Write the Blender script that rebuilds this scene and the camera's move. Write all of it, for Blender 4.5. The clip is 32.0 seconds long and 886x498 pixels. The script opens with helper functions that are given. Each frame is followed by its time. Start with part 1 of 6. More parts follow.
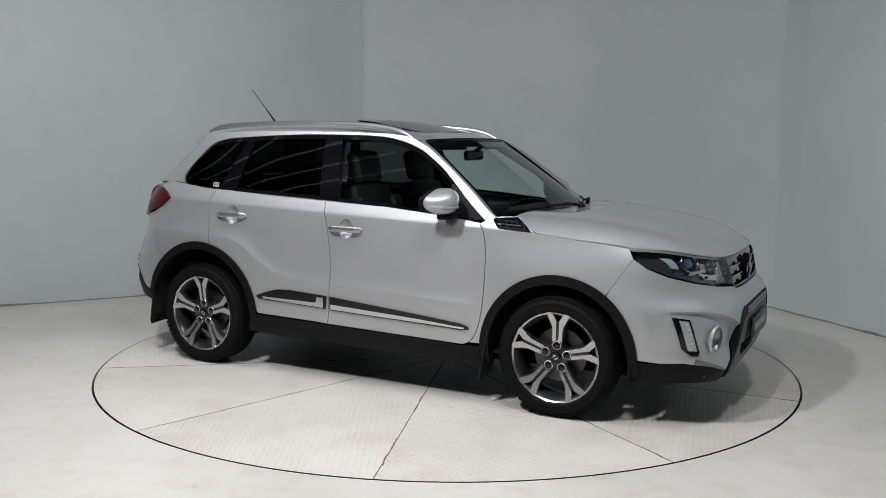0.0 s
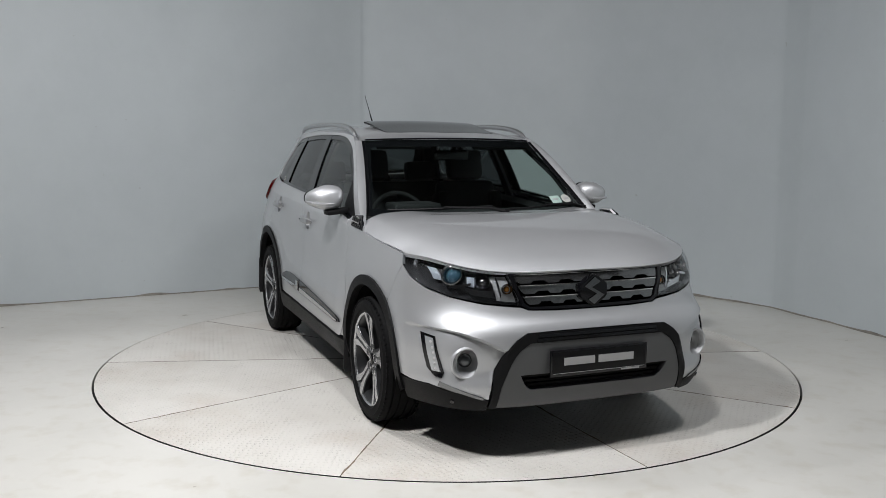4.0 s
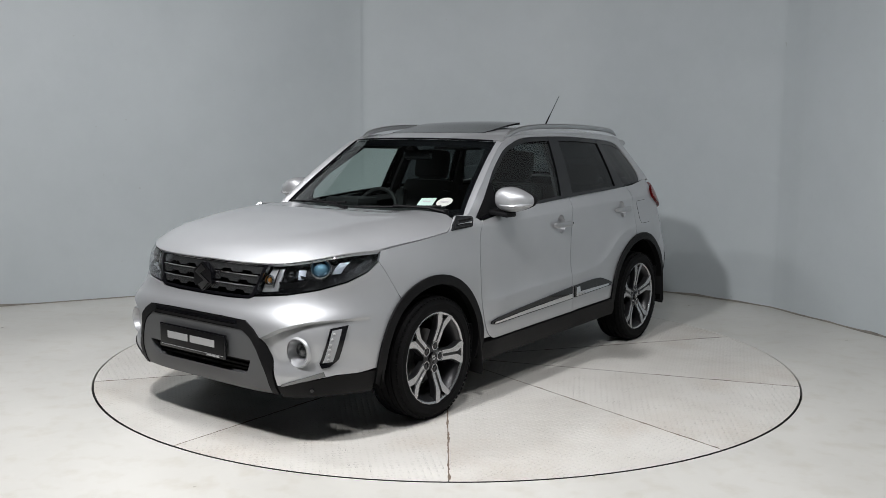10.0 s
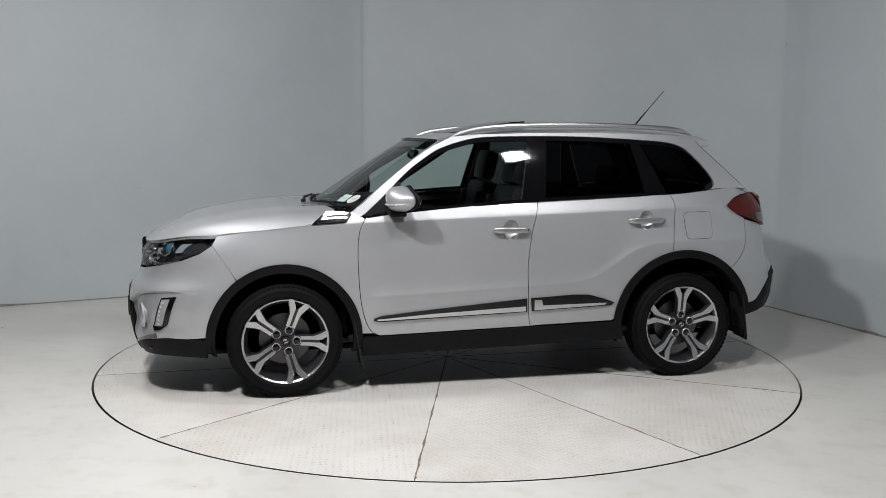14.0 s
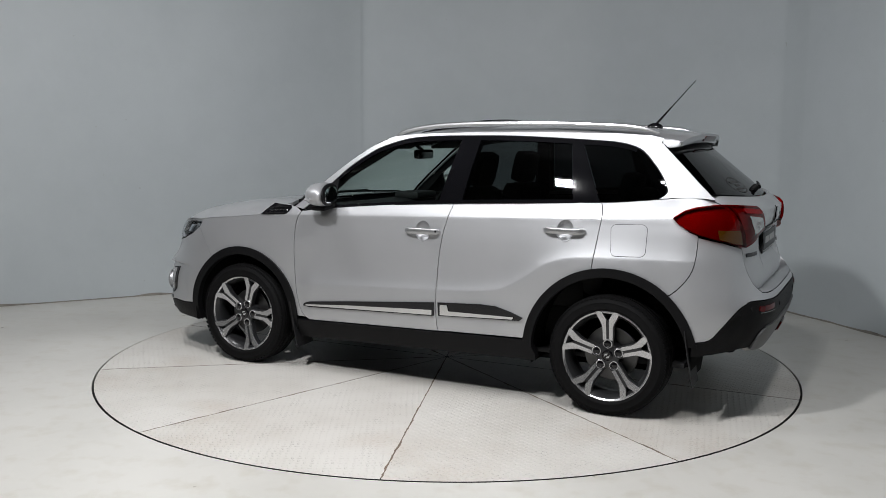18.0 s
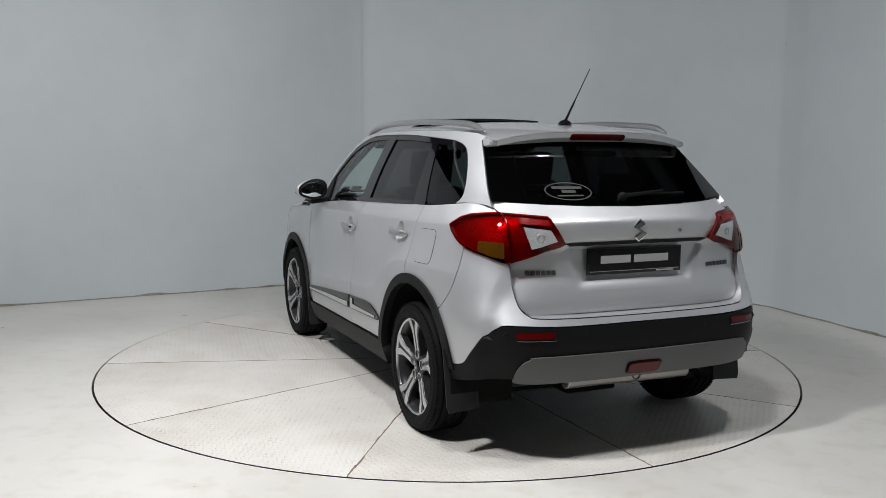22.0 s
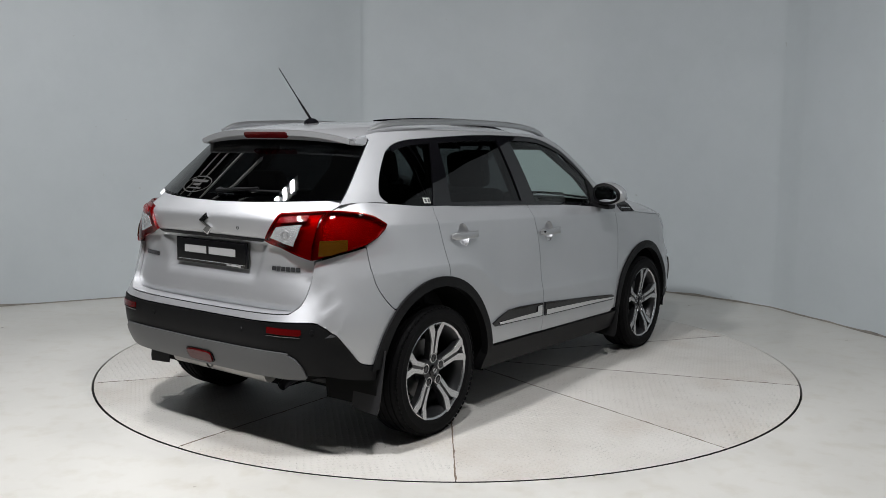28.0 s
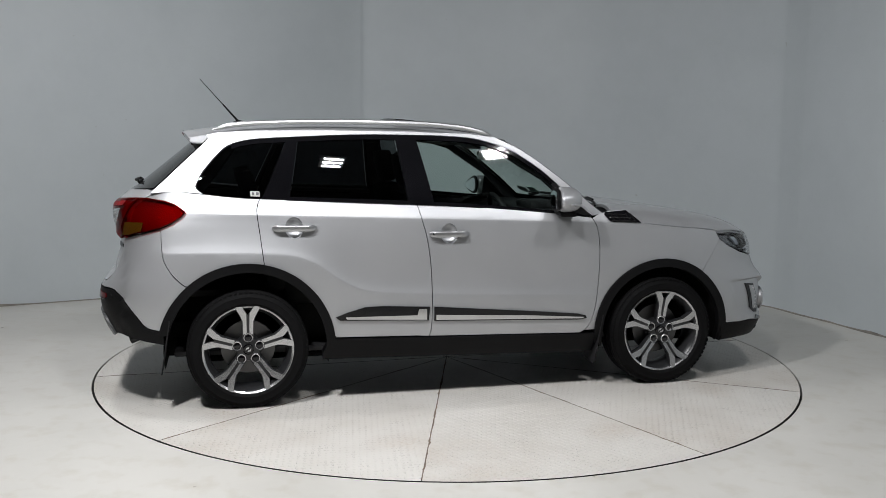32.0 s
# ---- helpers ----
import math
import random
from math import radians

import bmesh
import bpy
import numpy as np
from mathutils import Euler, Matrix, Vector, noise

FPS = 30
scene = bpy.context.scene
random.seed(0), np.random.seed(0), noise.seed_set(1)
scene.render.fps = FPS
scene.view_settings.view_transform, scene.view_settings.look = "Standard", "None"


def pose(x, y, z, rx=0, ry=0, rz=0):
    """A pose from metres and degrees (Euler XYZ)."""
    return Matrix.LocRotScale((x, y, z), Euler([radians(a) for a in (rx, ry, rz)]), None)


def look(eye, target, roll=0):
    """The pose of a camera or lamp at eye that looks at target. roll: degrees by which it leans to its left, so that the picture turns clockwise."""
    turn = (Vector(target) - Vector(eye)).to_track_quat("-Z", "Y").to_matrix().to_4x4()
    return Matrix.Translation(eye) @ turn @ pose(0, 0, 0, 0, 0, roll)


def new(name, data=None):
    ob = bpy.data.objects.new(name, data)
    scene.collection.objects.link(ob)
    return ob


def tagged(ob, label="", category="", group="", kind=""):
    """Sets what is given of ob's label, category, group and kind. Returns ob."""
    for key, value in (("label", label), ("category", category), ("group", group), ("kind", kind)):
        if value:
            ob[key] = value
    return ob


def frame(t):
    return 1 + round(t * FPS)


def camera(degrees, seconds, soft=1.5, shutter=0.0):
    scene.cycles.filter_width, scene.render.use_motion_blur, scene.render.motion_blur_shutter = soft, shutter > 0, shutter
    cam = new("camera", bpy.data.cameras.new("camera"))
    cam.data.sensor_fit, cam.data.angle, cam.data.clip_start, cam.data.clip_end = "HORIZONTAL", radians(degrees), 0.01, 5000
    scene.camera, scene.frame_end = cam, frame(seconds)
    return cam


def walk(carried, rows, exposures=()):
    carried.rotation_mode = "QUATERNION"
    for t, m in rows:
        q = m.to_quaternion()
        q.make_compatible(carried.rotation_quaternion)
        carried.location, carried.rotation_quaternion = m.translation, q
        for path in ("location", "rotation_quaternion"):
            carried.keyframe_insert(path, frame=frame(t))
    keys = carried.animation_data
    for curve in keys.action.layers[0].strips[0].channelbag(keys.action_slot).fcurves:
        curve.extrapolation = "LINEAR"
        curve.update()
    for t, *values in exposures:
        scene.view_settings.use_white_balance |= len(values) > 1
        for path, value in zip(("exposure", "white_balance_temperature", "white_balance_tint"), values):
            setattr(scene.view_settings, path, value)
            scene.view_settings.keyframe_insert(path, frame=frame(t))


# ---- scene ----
# ---- camera: stands still, the turntable turns before it ----
from mathutils import geometry

CAM_POSE = Matrix(((0.9999538, -0.00820825, 0.00500188, 0.0), (0.00596062, 0.12127778, -0.99260071, -6.0644), (0.0075409, 0.99258467, 0.12132111, 1.4945), (0, 0, 0, 1)))
cam = camera(52.775, 32.0, soft=0.6)
# the camera darkens a little while the bright flank fills its view
EXPOSURES = ((0.0, -0.04), (2.0, 0.13), (3.5, 0.08), (6.0, 0.0), (8.0, 0.08), (11.0, 0.14), (13.0, 0.08), (14.5, -0.02), (17.0, -0.14), (18.0, -0.10), (20.0, 0.03), (22.0, 0.11), (24.0, 0.04), (25.0, 0.0), (26.5, 0.03), (28.0, 0.10), (29.0, 0.15), (30.0, 0.14), (31.0, 0.02), (32.0, -0.11))
walk(cam, [(0.0, CAM_POSE), (32.0, CAM_POSE)], EXPOSURES)

TURN_START, TURN_RATE = -27.377, -9.9568      # degrees, degrees a second
CAR_X, CAR_Y = -0.1123, -0.0762               # the car's middle off the turntable's axis
PLATE_R = 2.283


# ---- light ----
world = bpy.data.worlds.new("studio_world")
scene.world = world
world.use_nodes = True
world.node_tree.nodes["Background"].inputs[0].default_value = (0.55, 0.6, 0.66, 1)
world.node_tree.nodes["Background"].inputs[1].default_value = 0.005
scene.view_settings.exposure = 0.0


def area_lamp(name, eye, target, sx, sy, watts, colour):
    lamp = bpy.data.lights.new(name, "AREA")
    lamp.shape, lamp.size, lamp.size_y, lamp.energy, lamp.color = "RECTANGLE", sx, sy, watts, colour
    ob = new(name, lamp)
    ob.matrix_world = look(eye, target)
    return ob


# three-tube fittings under the ceiling in an arc before the turntable: x, y, watts
FITTINGS = ((-2.40, -0.75, 42), (-1.72, -3.35, 158), (0.17, -3.20, 56), (1.87, -2.40, 36))
LAMP_Z = 3.90
CEILING_Z, SCREEN_TOP = 4.20, 3.15
LAMP_AIM = 0.45            # each fitting tilts towards a point this far out from the axis


def fitting_pose(fx, fy):
    return look((fx, fy, LAMP_Z), (fx * LAMP_AIM, fy * LAMP_AIM, 0.0))


for fx, fy, fw in FITTINGS:
    for k in (-1, 0, 1):
        lamp = area_lamp("tube_light", (0, 0, 1), (0, 0, 0), 0.26, 0.05, fw / 3, (0.985, 0.982, 1.0))
        lamp.matrix_world = fitting_pose(fx, fy) @ Matrix.Translation((0, 0.10 * k, -0.035))



# ---- materials ----
def material(name):
    m = bpy.data.materials.new(name)
    m.use_nodes = True
    nt = m.node_tree
    return m, nt, nt.nodes["Principled BSDF"]


def node(nt, kind, **inputs):
    n = nt.nodes.new(kind)
    for k, v in inputs.items():
        n.inputs[k].default_value = v
    return n


def coords(nt, scale=(1, 1, 1)):
    tc = nt.nodes.new("ShaderNodeTexCoord")
    mp = nt.nodes.new("ShaderNodeMapping")
    mp.inputs["Scale"].default_value = scale
    nt.links.new(tc.outputs["Object"], mp.inputs["Vector"])
    return mp.outputs["Vector"]


def ramp(nt, fac, stops):
    r = nt.nodes.new("ShaderNodeValToRGB")
    els = r.color_ramp.elements
    while len(els) < len(stops):
        els.new(0.5)
    for e, (pos, c) in zip(els, stops):
        e.position, e.color = pos, (*c, 1) if len(c) == 3 else c
    nt.links.new(fac, r.inputs["Fac"])
    return r.outputs["Color"]


def plain(name, colour, rough=0.5, metal=0.0, grain=0.0, grain_scale=40.0, bump=0.0, bump_scale=300.0, coat=0.0, var=0.12, spec=0.5):
    """A surface with two scales of variation in colour and gloss, and fine relief."""
    m, nt, b = material(name)
    v = coords(nt)
    n1 = node(nt, "ShaderNodeTexNoise", Scale=3.0, Detail=4.0)
    n2 = node(nt, "ShaderNodeTexNoise", Scale=grain_scale, Detail=3.0)
    nt.links.new(v, n1.inputs["Vector"])
    nt.links.new(v, n2.inputs["Vector"])
    mix = nt.nodes.new("ShaderNodeMath")
    mix.operation = "MULTIPLY_ADD"
    mix.inputs[1].default_value = grain
    nt.links.new(n2.outputs["Fac"], mix.inputs[0])
    nt.links.new(n1.outputs["Fac"], mix.inputs[2])
    lo = [c * (1 - var) for c in colour]
    hi = [min(1, c * (1 + var)) for c in colour]
    nt.links.new(ramp(nt, mix.outputs[0], ((0.3, lo), (0.7 + grain, hi))), b.inputs["Base Color"])
    b.inputs["Metallic"].default_value = metal
    r = nt.nodes.new("ShaderNodeMapRange")
    r.inputs["To Min"].default_value, r.inputs["To Max"].default_value = max(0.02, rough - 0.06), min(1, rough + 0.06)
    nt.links.new(n1.outputs["Fac"], r.inputs["Value"])
    nt.links.new(r.outputs["Result"], b.inputs["Roughness"])
    b.inputs["Specular IOR Level"].default_value = spec
    b.inputs["Coat Weight"].default_value = coat
    b.inputs["Coat Roughness"].default_value = 0.06
    if bump:
        n3 = node(nt, "ShaderNodeTexNoise", Scale=bump_scale, Detail=2.0)
        nt.links.new(v, n3.inputs["Vector"])
        bp = node(nt, "ShaderNodeBump", Strength=bump, Distance=0.002)
        nt.links.new(n3.outputs["Fac"], bp.inputs["Height"])
        nt.links.new(bp.outputs["Normal"], b.inputs["Normal"])
    return m


def glass(name, tint, amount, rough=0.01):
    """Tinted car glass: a tinted see-through sheet with a mirror gloss by Fresnel."""
    m = bpy.data.materials.new(name)
    m.use_nodes = True
    nt = m.node_tree
    nt.nodes.clear()
    out = nt.nodes.new("ShaderNodeOutputMaterial")
    tr = nt.nodes.new("ShaderNodeBsdfTransparent")
    tr.inputs["Color"].default_value = (*[c * amount for c in tint], 1)
    gl = node(nt, "ShaderNodeBsdfGlossy", Roughness=rough)
    lw = node(nt, "ShaderNodeLayerWeight", Blend=0.5)
    pw = nt.nodes.new("ShaderNodeMath")
    pw.operation, pw.inputs[1].default_value = "POWER", 4.6
    nt.links.new(lw.outputs["Facing"], pw.inputs[0])
    fr = nt.nodes.new("ShaderNodeMath")
    fr.operation, fr.inputs[1].default_value, fr.inputs[2].default_value = "MULTIPLY_ADD", 0.9, 0.036
    nt.links.new(pw.outputs[0], fr.inputs[0])
    mx = nt.nodes.new("ShaderNodeMixShader")
    nt.links.new(fr.outputs[0], mx.inputs[0])
    nt.links.new(tr.outputs[0], mx.inputs[1])
    nt.links.new(gl.outputs[0], mx.inputs[2])
    nt.links.new(mx.outputs[0], out.inputs["Surface"])
    return m


def faceted(name, colour, rough, metal, scale, depth, spec=0.5, coat=0.5):
    """A bright moulded reflector of small facets."""
    m, nt, b = material(name)
    v = coords(nt)
    vo = node(nt, "ShaderNodeTexVoronoi", Scale=scale)
    n1 = node(nt, "ShaderNodeTexNoise", Scale=8.0, Detail=3.0)
    nt.links.new(v, vo.inputs["Vector"])
    nt.links.new(v, n1.inputs["Vector"])
    nt.links.new(ramp(nt, n1.outputs["Fac"], ((0.3, [c * 0.75 for c in colour]), (0.7, colour))), b.inputs["Base Color"])
    b.inputs["Metallic"].default_value, b.inputs["Roughness"].default_value = metal, rough
    b.inputs["Coat Weight"].default_value = coat
    b.inputs["Specular IOR Level"].default_value = spec
    bp = node(nt, "ShaderNodeBump", Strength=depth, Distance=0.006)
    nt.links.new(vo.outputs["Distance"], bp.inputs["Height"])
    nt.links.new(bp.outputs["Normal"], b.inputs["Normal"])
    return m


def paint_material():
    m, nt, b = material("silver_paint")
    v = coords(nt)
    fl = node(nt, "ShaderNodeTexVoronoi", Scale=900.0)
    n1 = node(nt, "ShaderNodeTexNoise", Scale=2.5, Detail=3.0)
    nt.links.new(v, fl.inputs["Vector"])
    nt.links.new(v, n1.inputs["Vector"])
    c = ramp(nt, n1.outputs["Fac"], ((0.3, (0.452, 0.460, 0.474)), (0.7, (0.482, 0.490, 0.504))))
    nt.links.new(c, b.inputs["Base Color"])
    b.inputs["Metallic"].default_value = 0.69
    r = nt.nodes.new("ShaderNodeMapRange")
    r.inputs["To Min"].default_value, r.inputs["To Max"].default_value = 0.42, 0.52
    nt.links.new(fl.outputs["Distance"], r.inputs["Value"])
    nt.links.new(r.outputs["Result"], b.inputs["Roughness"])
    b.inputs["Coat Weight"].default_value = 0.9
    b.inputs["Coat Roughness"].default_value = 0.05
    return m


def wall_material():
    m, nt, b = material("painted_wall")
    v = coords(nt)
    n1 = node(nt, "ShaderNodeTexNoise", Scale=0.7, Detail=5.0)
    n2 = node(nt, "ShaderNodeTexNoise", Scale=9.0, Detail=4.0)
    n3 = node(nt, "ShaderNodeTexNoise", Scale=16.0, Detail=1.0)
    for n in (n1, n2, n3):
        nt.links.new(v, n.inputs["Vector"])
    a = ramp(nt, n1.outputs["Fac"], ((0.3, (0.440, 0.479, 0.497)), (0.7, (0.475, 0.515, 0.532))))
    n6 = node(nt, "ShaderNodeTexNoise", Scale=3.2, Detail=7.0, Roughness=0.65)
    nt.links.new(v, n6.inputs["Vector"])
    smudge = ramp(nt, n6.outputs["Fac"], ((0.25, (0.955, 0.957, 0.957)), (0.6, (1, 1, 1))))
    ms = nt.nodes.new("ShaderNodeMix")
    ms.data_type, ms.blend_type = "RGBA", "MULTIPLY"
    ms.inputs["Factor"].default_value = 1.0
    nt.links.new(a, ms.inputs["A"])
    nt.links.new(smudge, ms.inputs["B"])
    a = ms.outputs["Result"]
    spots = ramp(nt, n3.outputs["Fac"], ((0.80, (0, 0, 0)), (0.84, (1, 1, 1))))
    mx = nt.nodes.new("ShaderNodeMix")
    mx.data_type = "RGBA"
    nt.links.new(spots, mx.inputs["Factor"])
    nt.links.new(a, mx.inputs["A"])
    mx.inputs["B"].default_value = (0.38, 0.40, 0.40, 1)
    nt.links.new(mx.outputs["Result"], b.inputs["Base Color"])
    b.inputs["Roughness"].default_value = 0.5
    bp = node(nt, "ShaderNodeBump", Strength=0.06, Distance=0.01)
    nt.links.new(n2.outputs["Fac"], bp.inputs["Height"])
    nt.links.new(bp.outputs["Normal"], b.inputs["Normal"])
    return m


def floor_material():
    m, nt, b = material("epoxy_floor")
    v = coords(nt)
    n1 = node(nt, "ShaderNodeTexNoise", Scale=0.9, Detail=6.0)
    n2 = node(nt, "ShaderNodeTexNoise", Scale=7.0, Detail=5.0)
    for n in (n1, n2):
        nt.links.new(v, n.inputs["Vector"])
    c1 = ramp(nt, n1.outputs["Fac"], ((0.35, (0.53, 0.52, 0.485)), (0.65, (0.615, 0.605, 0.57))))
    c2 = ramp(nt, n2.outputs["Fac"], ((0.25, (0.88, 0.86, 0.82)), (0.5, (1, 1, 1))))
    mx = nt.nodes.new("ShaderNodeMix")
    mx.data_type, mx.blend_type = "RGBA", "MULTIPLY"
    mx.inputs["Factor"].default_value = 1.0
    nt.links.new(c1, mx.inputs["A"])
    nt.links.new(c2, mx.inputs["B"])
    nt.links.new(mx.outputs["Result"], b.inputs["Base Color"])
    r = nt.nodes.new("ShaderNodeMapRange")
    r.inputs["To Min"].default_value, r.inputs["To Max"].default_value = 0.22, 0.42
    nt.links.new(n2.outputs["Fac"], r.inputs["Value"])
    nt.links.new(r.outputs["Result"], b.inputs["Roughness"])
    bp = node(nt, "ShaderNodeBump", Strength=0.08, Distance=0.02)
    nt.links.new(n2.outputs["Fac"], bp.inputs["Height"])
    nt.links.new(bp.outputs["Normal"], b.inputs["Normal"])
    return m


def tread_material():
    """Off-white painted tread plate: rows of small raised lugs, their rims darkened in places for wear and shadow."""
    m, nt, b = material("painted_tread_plate")
    v = coords(nt)

    def math_node(op, x, y):
        n = nt.nodes.new("ShaderNodeMath")
        n.operation = op
        for i, q in enumerate((x, y)):
            if isinstance(q, (int, float)):
                n.inputs[i].default_value = q
            else:
                nt.links.new(q, n.inputs[i])
        return n.outputs[0]

    def vec_node(op, x, y):
        n = nt.nodes.new("ShaderNodeVectorMath")
        n.operation = op
        for i, q in enumerate((x, y)):
            if isinstance(q, tuple):
                n.inputs[i].default_value = q
            elif q is not None:
                nt.links.new(q, n.inputs[i])
        return n.outputs["Value" if op == "DOT_PRODUCT" else "Vector"]

    def lugs(lean, shift):
        """One raised lug in each cell of 46 mm, leaning one way."""
        cell = vec_node("FRACTION", vec_node("ADD", vec_node("MULTIPLY", v, (21.7, 21.7, 0.0)), (shift + 100.0, shift + 100.0, 0.0)), None)
        cell = vec_node("SUBTRACT", cell, (0.5, 0.5, 0.0))
        c, s = math.cos(lean), math.sin(lean)
        along = vec_node("DOT_PRODUCT", cell, (c / 0.30, s / 0.30, 0.0))
        across = vec_node("DOT_PRODUCT", cell, (-s / 0.125, c / 0.125, 0.0))
        d = math_node("ADD", math_node("MULTIPLY", along, along), math_node("MULTIPLY", across, across))
        return ramp(nt, d, ((0.45, (1, 1, 1)), (1.0, (0, 0, 0)))), ramp(nt, d, ((0.5, (0, 0, 0)), (0.85, (1, 1, 1)), (1.2, (1, 1, 1)), (1.6, (0, 0, 0))))
    (a, ea), (c, ec) = lugs(0.95, 0.0), lugs(-0.95, 0.5)
    add = nt.nodes.new("ShaderNodeMath")
    add.operation = "MAXIMUM"
    nt.links.new(a, add.inputs[0])
    nt.links.new(c, add.inputs[1])
    edge = math_node("MAXIMUM", ea, ec)
    n1 = node(nt, "ShaderNodeTexNoise", Scale=1.3, Detail=5.0)
    n2 = node(nt, "ShaderNodeTexNoise", Scale=9.0, Detail=6.0)
    for n in (n1, n2):
        nt.links.new(v, n.inputs["Vector"])
    base = ramp(nt, n1.outputs["Fac"], ((0.3, (0.55, 0.527, 0.485)), (0.6, (0.635, 0.617, 0.58))))
    # dark rims: worn specks, with the lugs' shadow painted in too
    wear_shade = nt.nodes.new("ShaderNodeMath")
    wear_shade.operation = "MULTIPLY"
    spots = ramp(nt, n2.outputs["Fac"], ((0.46, (0, 0, 0)), (0.70, (0.75, 0.75, 0.75))))
    nt.links.new(edge, wear_shade.inputs[0])
    nt.links.new(spots, wear_shade.inputs[1])
    mx = nt.nodes.new("ShaderNodeMix")
    mx.data_type = "RGBA"
    nt.links.new(wear_shade.outputs[0], mx.inputs["Factor"])
    n4 = node(nt, "ShaderNodeTexNoise", Scale=0.75, Detail=4.0, Roughness=0.6)
    n5 = node(nt, "ShaderNodeTexNoise", Scale=60.0, Detail=3.0)
    nt.links.new(v, n4.inputs["Vector"])
    nt.links.new(v, n5.inputs["Vector"])
    patch = ramp(nt, n4.outputs["Fac"], ((0.52, (0, 0, 0)), (0.68, (1, 1, 1))))
    specks = ramp(nt, n5.outputs["Fac"], ((0.50, (0, 0, 0)), (0.72, (1, 1, 1))))
    rust = math_node("MULTIPLY", math_node("MULTIPLY", patch, 0.55), math_node("ADD", math_node("MULTIPLY", specks, 0.7), 0.3))
    mr = nt.nodes.new("ShaderNodeMix")
    mr.data_type = "RGBA"
    nt.links.new(rust, mr.inputs["Factor"])
    nt.links.new(base, mr.inputs["A"])
    mr.inputs["B"].default_value = (0.36, 0.25, 0.16, 1)
    nt.links.new(mr.outputs["Result"], mx.inputs["A"])
    mx.inputs["B"].default_value = (0.10, 0.08, 0.065, 1)
    nt.links.new(mx.outputs["Result"], b.inputs["Base Color"])
    b.inputs["Roughness"].default_value = 0.42
    bp = node(nt, "ShaderNodeBump", Strength=0.8, Distance=0.005)
    nt.links.new(add.outputs[0], bp.inputs["Height"])
    nt.links.new(bp.outputs["Normal"], b.inputs["Normal"])
    return m


PAINT = paint_material()
BLACK_PLASTIC = plain("black_plastic", (0.0045, 0.0045, 0.005), 0.5, spec=0.14, bump=0.25, bump_scale=500, var=0.25)
GLOSS_BLACK = plain("gloss_black", (0.004, 0.004, 0.005), 0.01, spec=0.45, var=0.3)
LINER = plain("black_liner", (0.006, 0.006, 0.006), 0.9, spec=0.1, var=0.3)
PLATE_BLACK = plain("plate_black", (0.004, 0.004, 0.0045), 0.35, spec=0.18, var=0.2)
FLAP = plain("flap_rubber", (0.014, 0.014, 0.015), 0.55, spec=0.25, bump=0.2, var=0.25)
GREY_PLASTIC = plain("grey_plastic", (0.075, 0.077, 0.08), 0.45, metal=0.1, var=0.08)
CHROME = plain("chrome", (0.72, 0.72, 0.73), 0.10, metal=1.0, grain=0.3, var=0.1)
MACHINED = plain("machined_alloy", (0.50, 0.505, 0.515), 0.24, metal=0.9, grain=0.3, grain_scale=120, var=0.12)
DARK_ALLOY = plain("dark_alloy", (0.022, 0.0225, 0.024), 0.30, metal=0.2, var=0.2)
STEEL = plain("brake_steel", (0.11, 0.11, 0.11), 0.42, metal=0.9, grain=0.4, var=0.2)
RUBBER = plain("tyre_rubber", (0.0042, 0.0042, 0.0045), 0.7, spec=0.10, bump=0.3, bump_scale=120, grain=0.4, var=0.35)
SEAT = plain("dark_upholstery", (0.006, 0.006, 0.0065), 0.62, spec=0.3, bump=0.4, bump_scale=260, var=0.3)
CABIN = plain("cabin_plastic", (0.013, 0.013, 0.014), 0.65, spec=0.3, bump=0.2, var=0.25)
CLEAR_GLASS = glass("windscreen_glass", (0.86, 0.95, 0.92), 0.90)
TINT_GLASS = glass("tinted_glass", (0.80, 0.88, 0.92), 0.10)
LENS = glass("clear_lens", (0.97, 0.98, 0.99), 0.97)
RED_LENS = glass("red_lens", (0.56, 0.004, 0.010), 1.0)
DARK_RED = plain("dark_red_lens", (0.075, 0.0015, 0.002), 0.12, spec=0.2, coat=0.15, var=0.3)
AMBER_LENS = plain("amber_lens", (0.044, 0.017, 0.001), 0.12, coat=0.7, var=0.2)
AMBER_BULB = plain("amber_reflector", (0.36, 0.16, 0.04), 0.2, metal=0.4, var=0.2)
BLUE_GLASS = plain("projector_glass", (0.06, 0.14, 0.20), 0.03, metal=0.5, coat=1.0, var=0.4)
WHITE = plain("white_print", (0.46, 0.47, 0.44), 0.5, var=0.05)
SILVER_PRINT = plain("silver_print", (0.34, 0.34, 0.34), 0.4, var=0.05)
# pale print with the rear glass's dimming put into its colour
STICKER = plain("tint_dimmed_print", (0.022, 0.0225, 0.022), 0.5, var=0.1)
SILENCER = plain("silencer_steel", (0.27, 0.262, 0.25), 0.40, metal=0.9, grain=0.4, var=0.25)
GREEN_PRINT = plain("pale_green_print", (0.36, 0.48, 0.44), 0.5, var=0.06)
WALL = wall_material()
FLOOR = floor_material()
TREAD = tread_material()
SEALANT = plain("worn_sealant", (0.15, 0.14, 0.122), 0.8, grain=0.8, grain_scale=14, var=0.6)
SEAM_DIRT = plain("seam_dirt", (0.11, 0.083, 0.062), 0.9, grain=0.9, grain_scale=60, var=0.6)
SEAM = plain("dark_seam", (0.018, 0.017, 0.016), 0.8, var=0.3)
CEILING = plain("ceiling_paint", (0.07, 0.072, 0.074), 0.8, var=0.05)
DARK_WALL = plain("hall_wall_paint", (0.08, 0.082, 0.084), 0.7, var=0.08)
FITTING = plain("fitting_metal", (0.7, 0.7, 0.7), 0.4, metal=0.3, var=0.05)


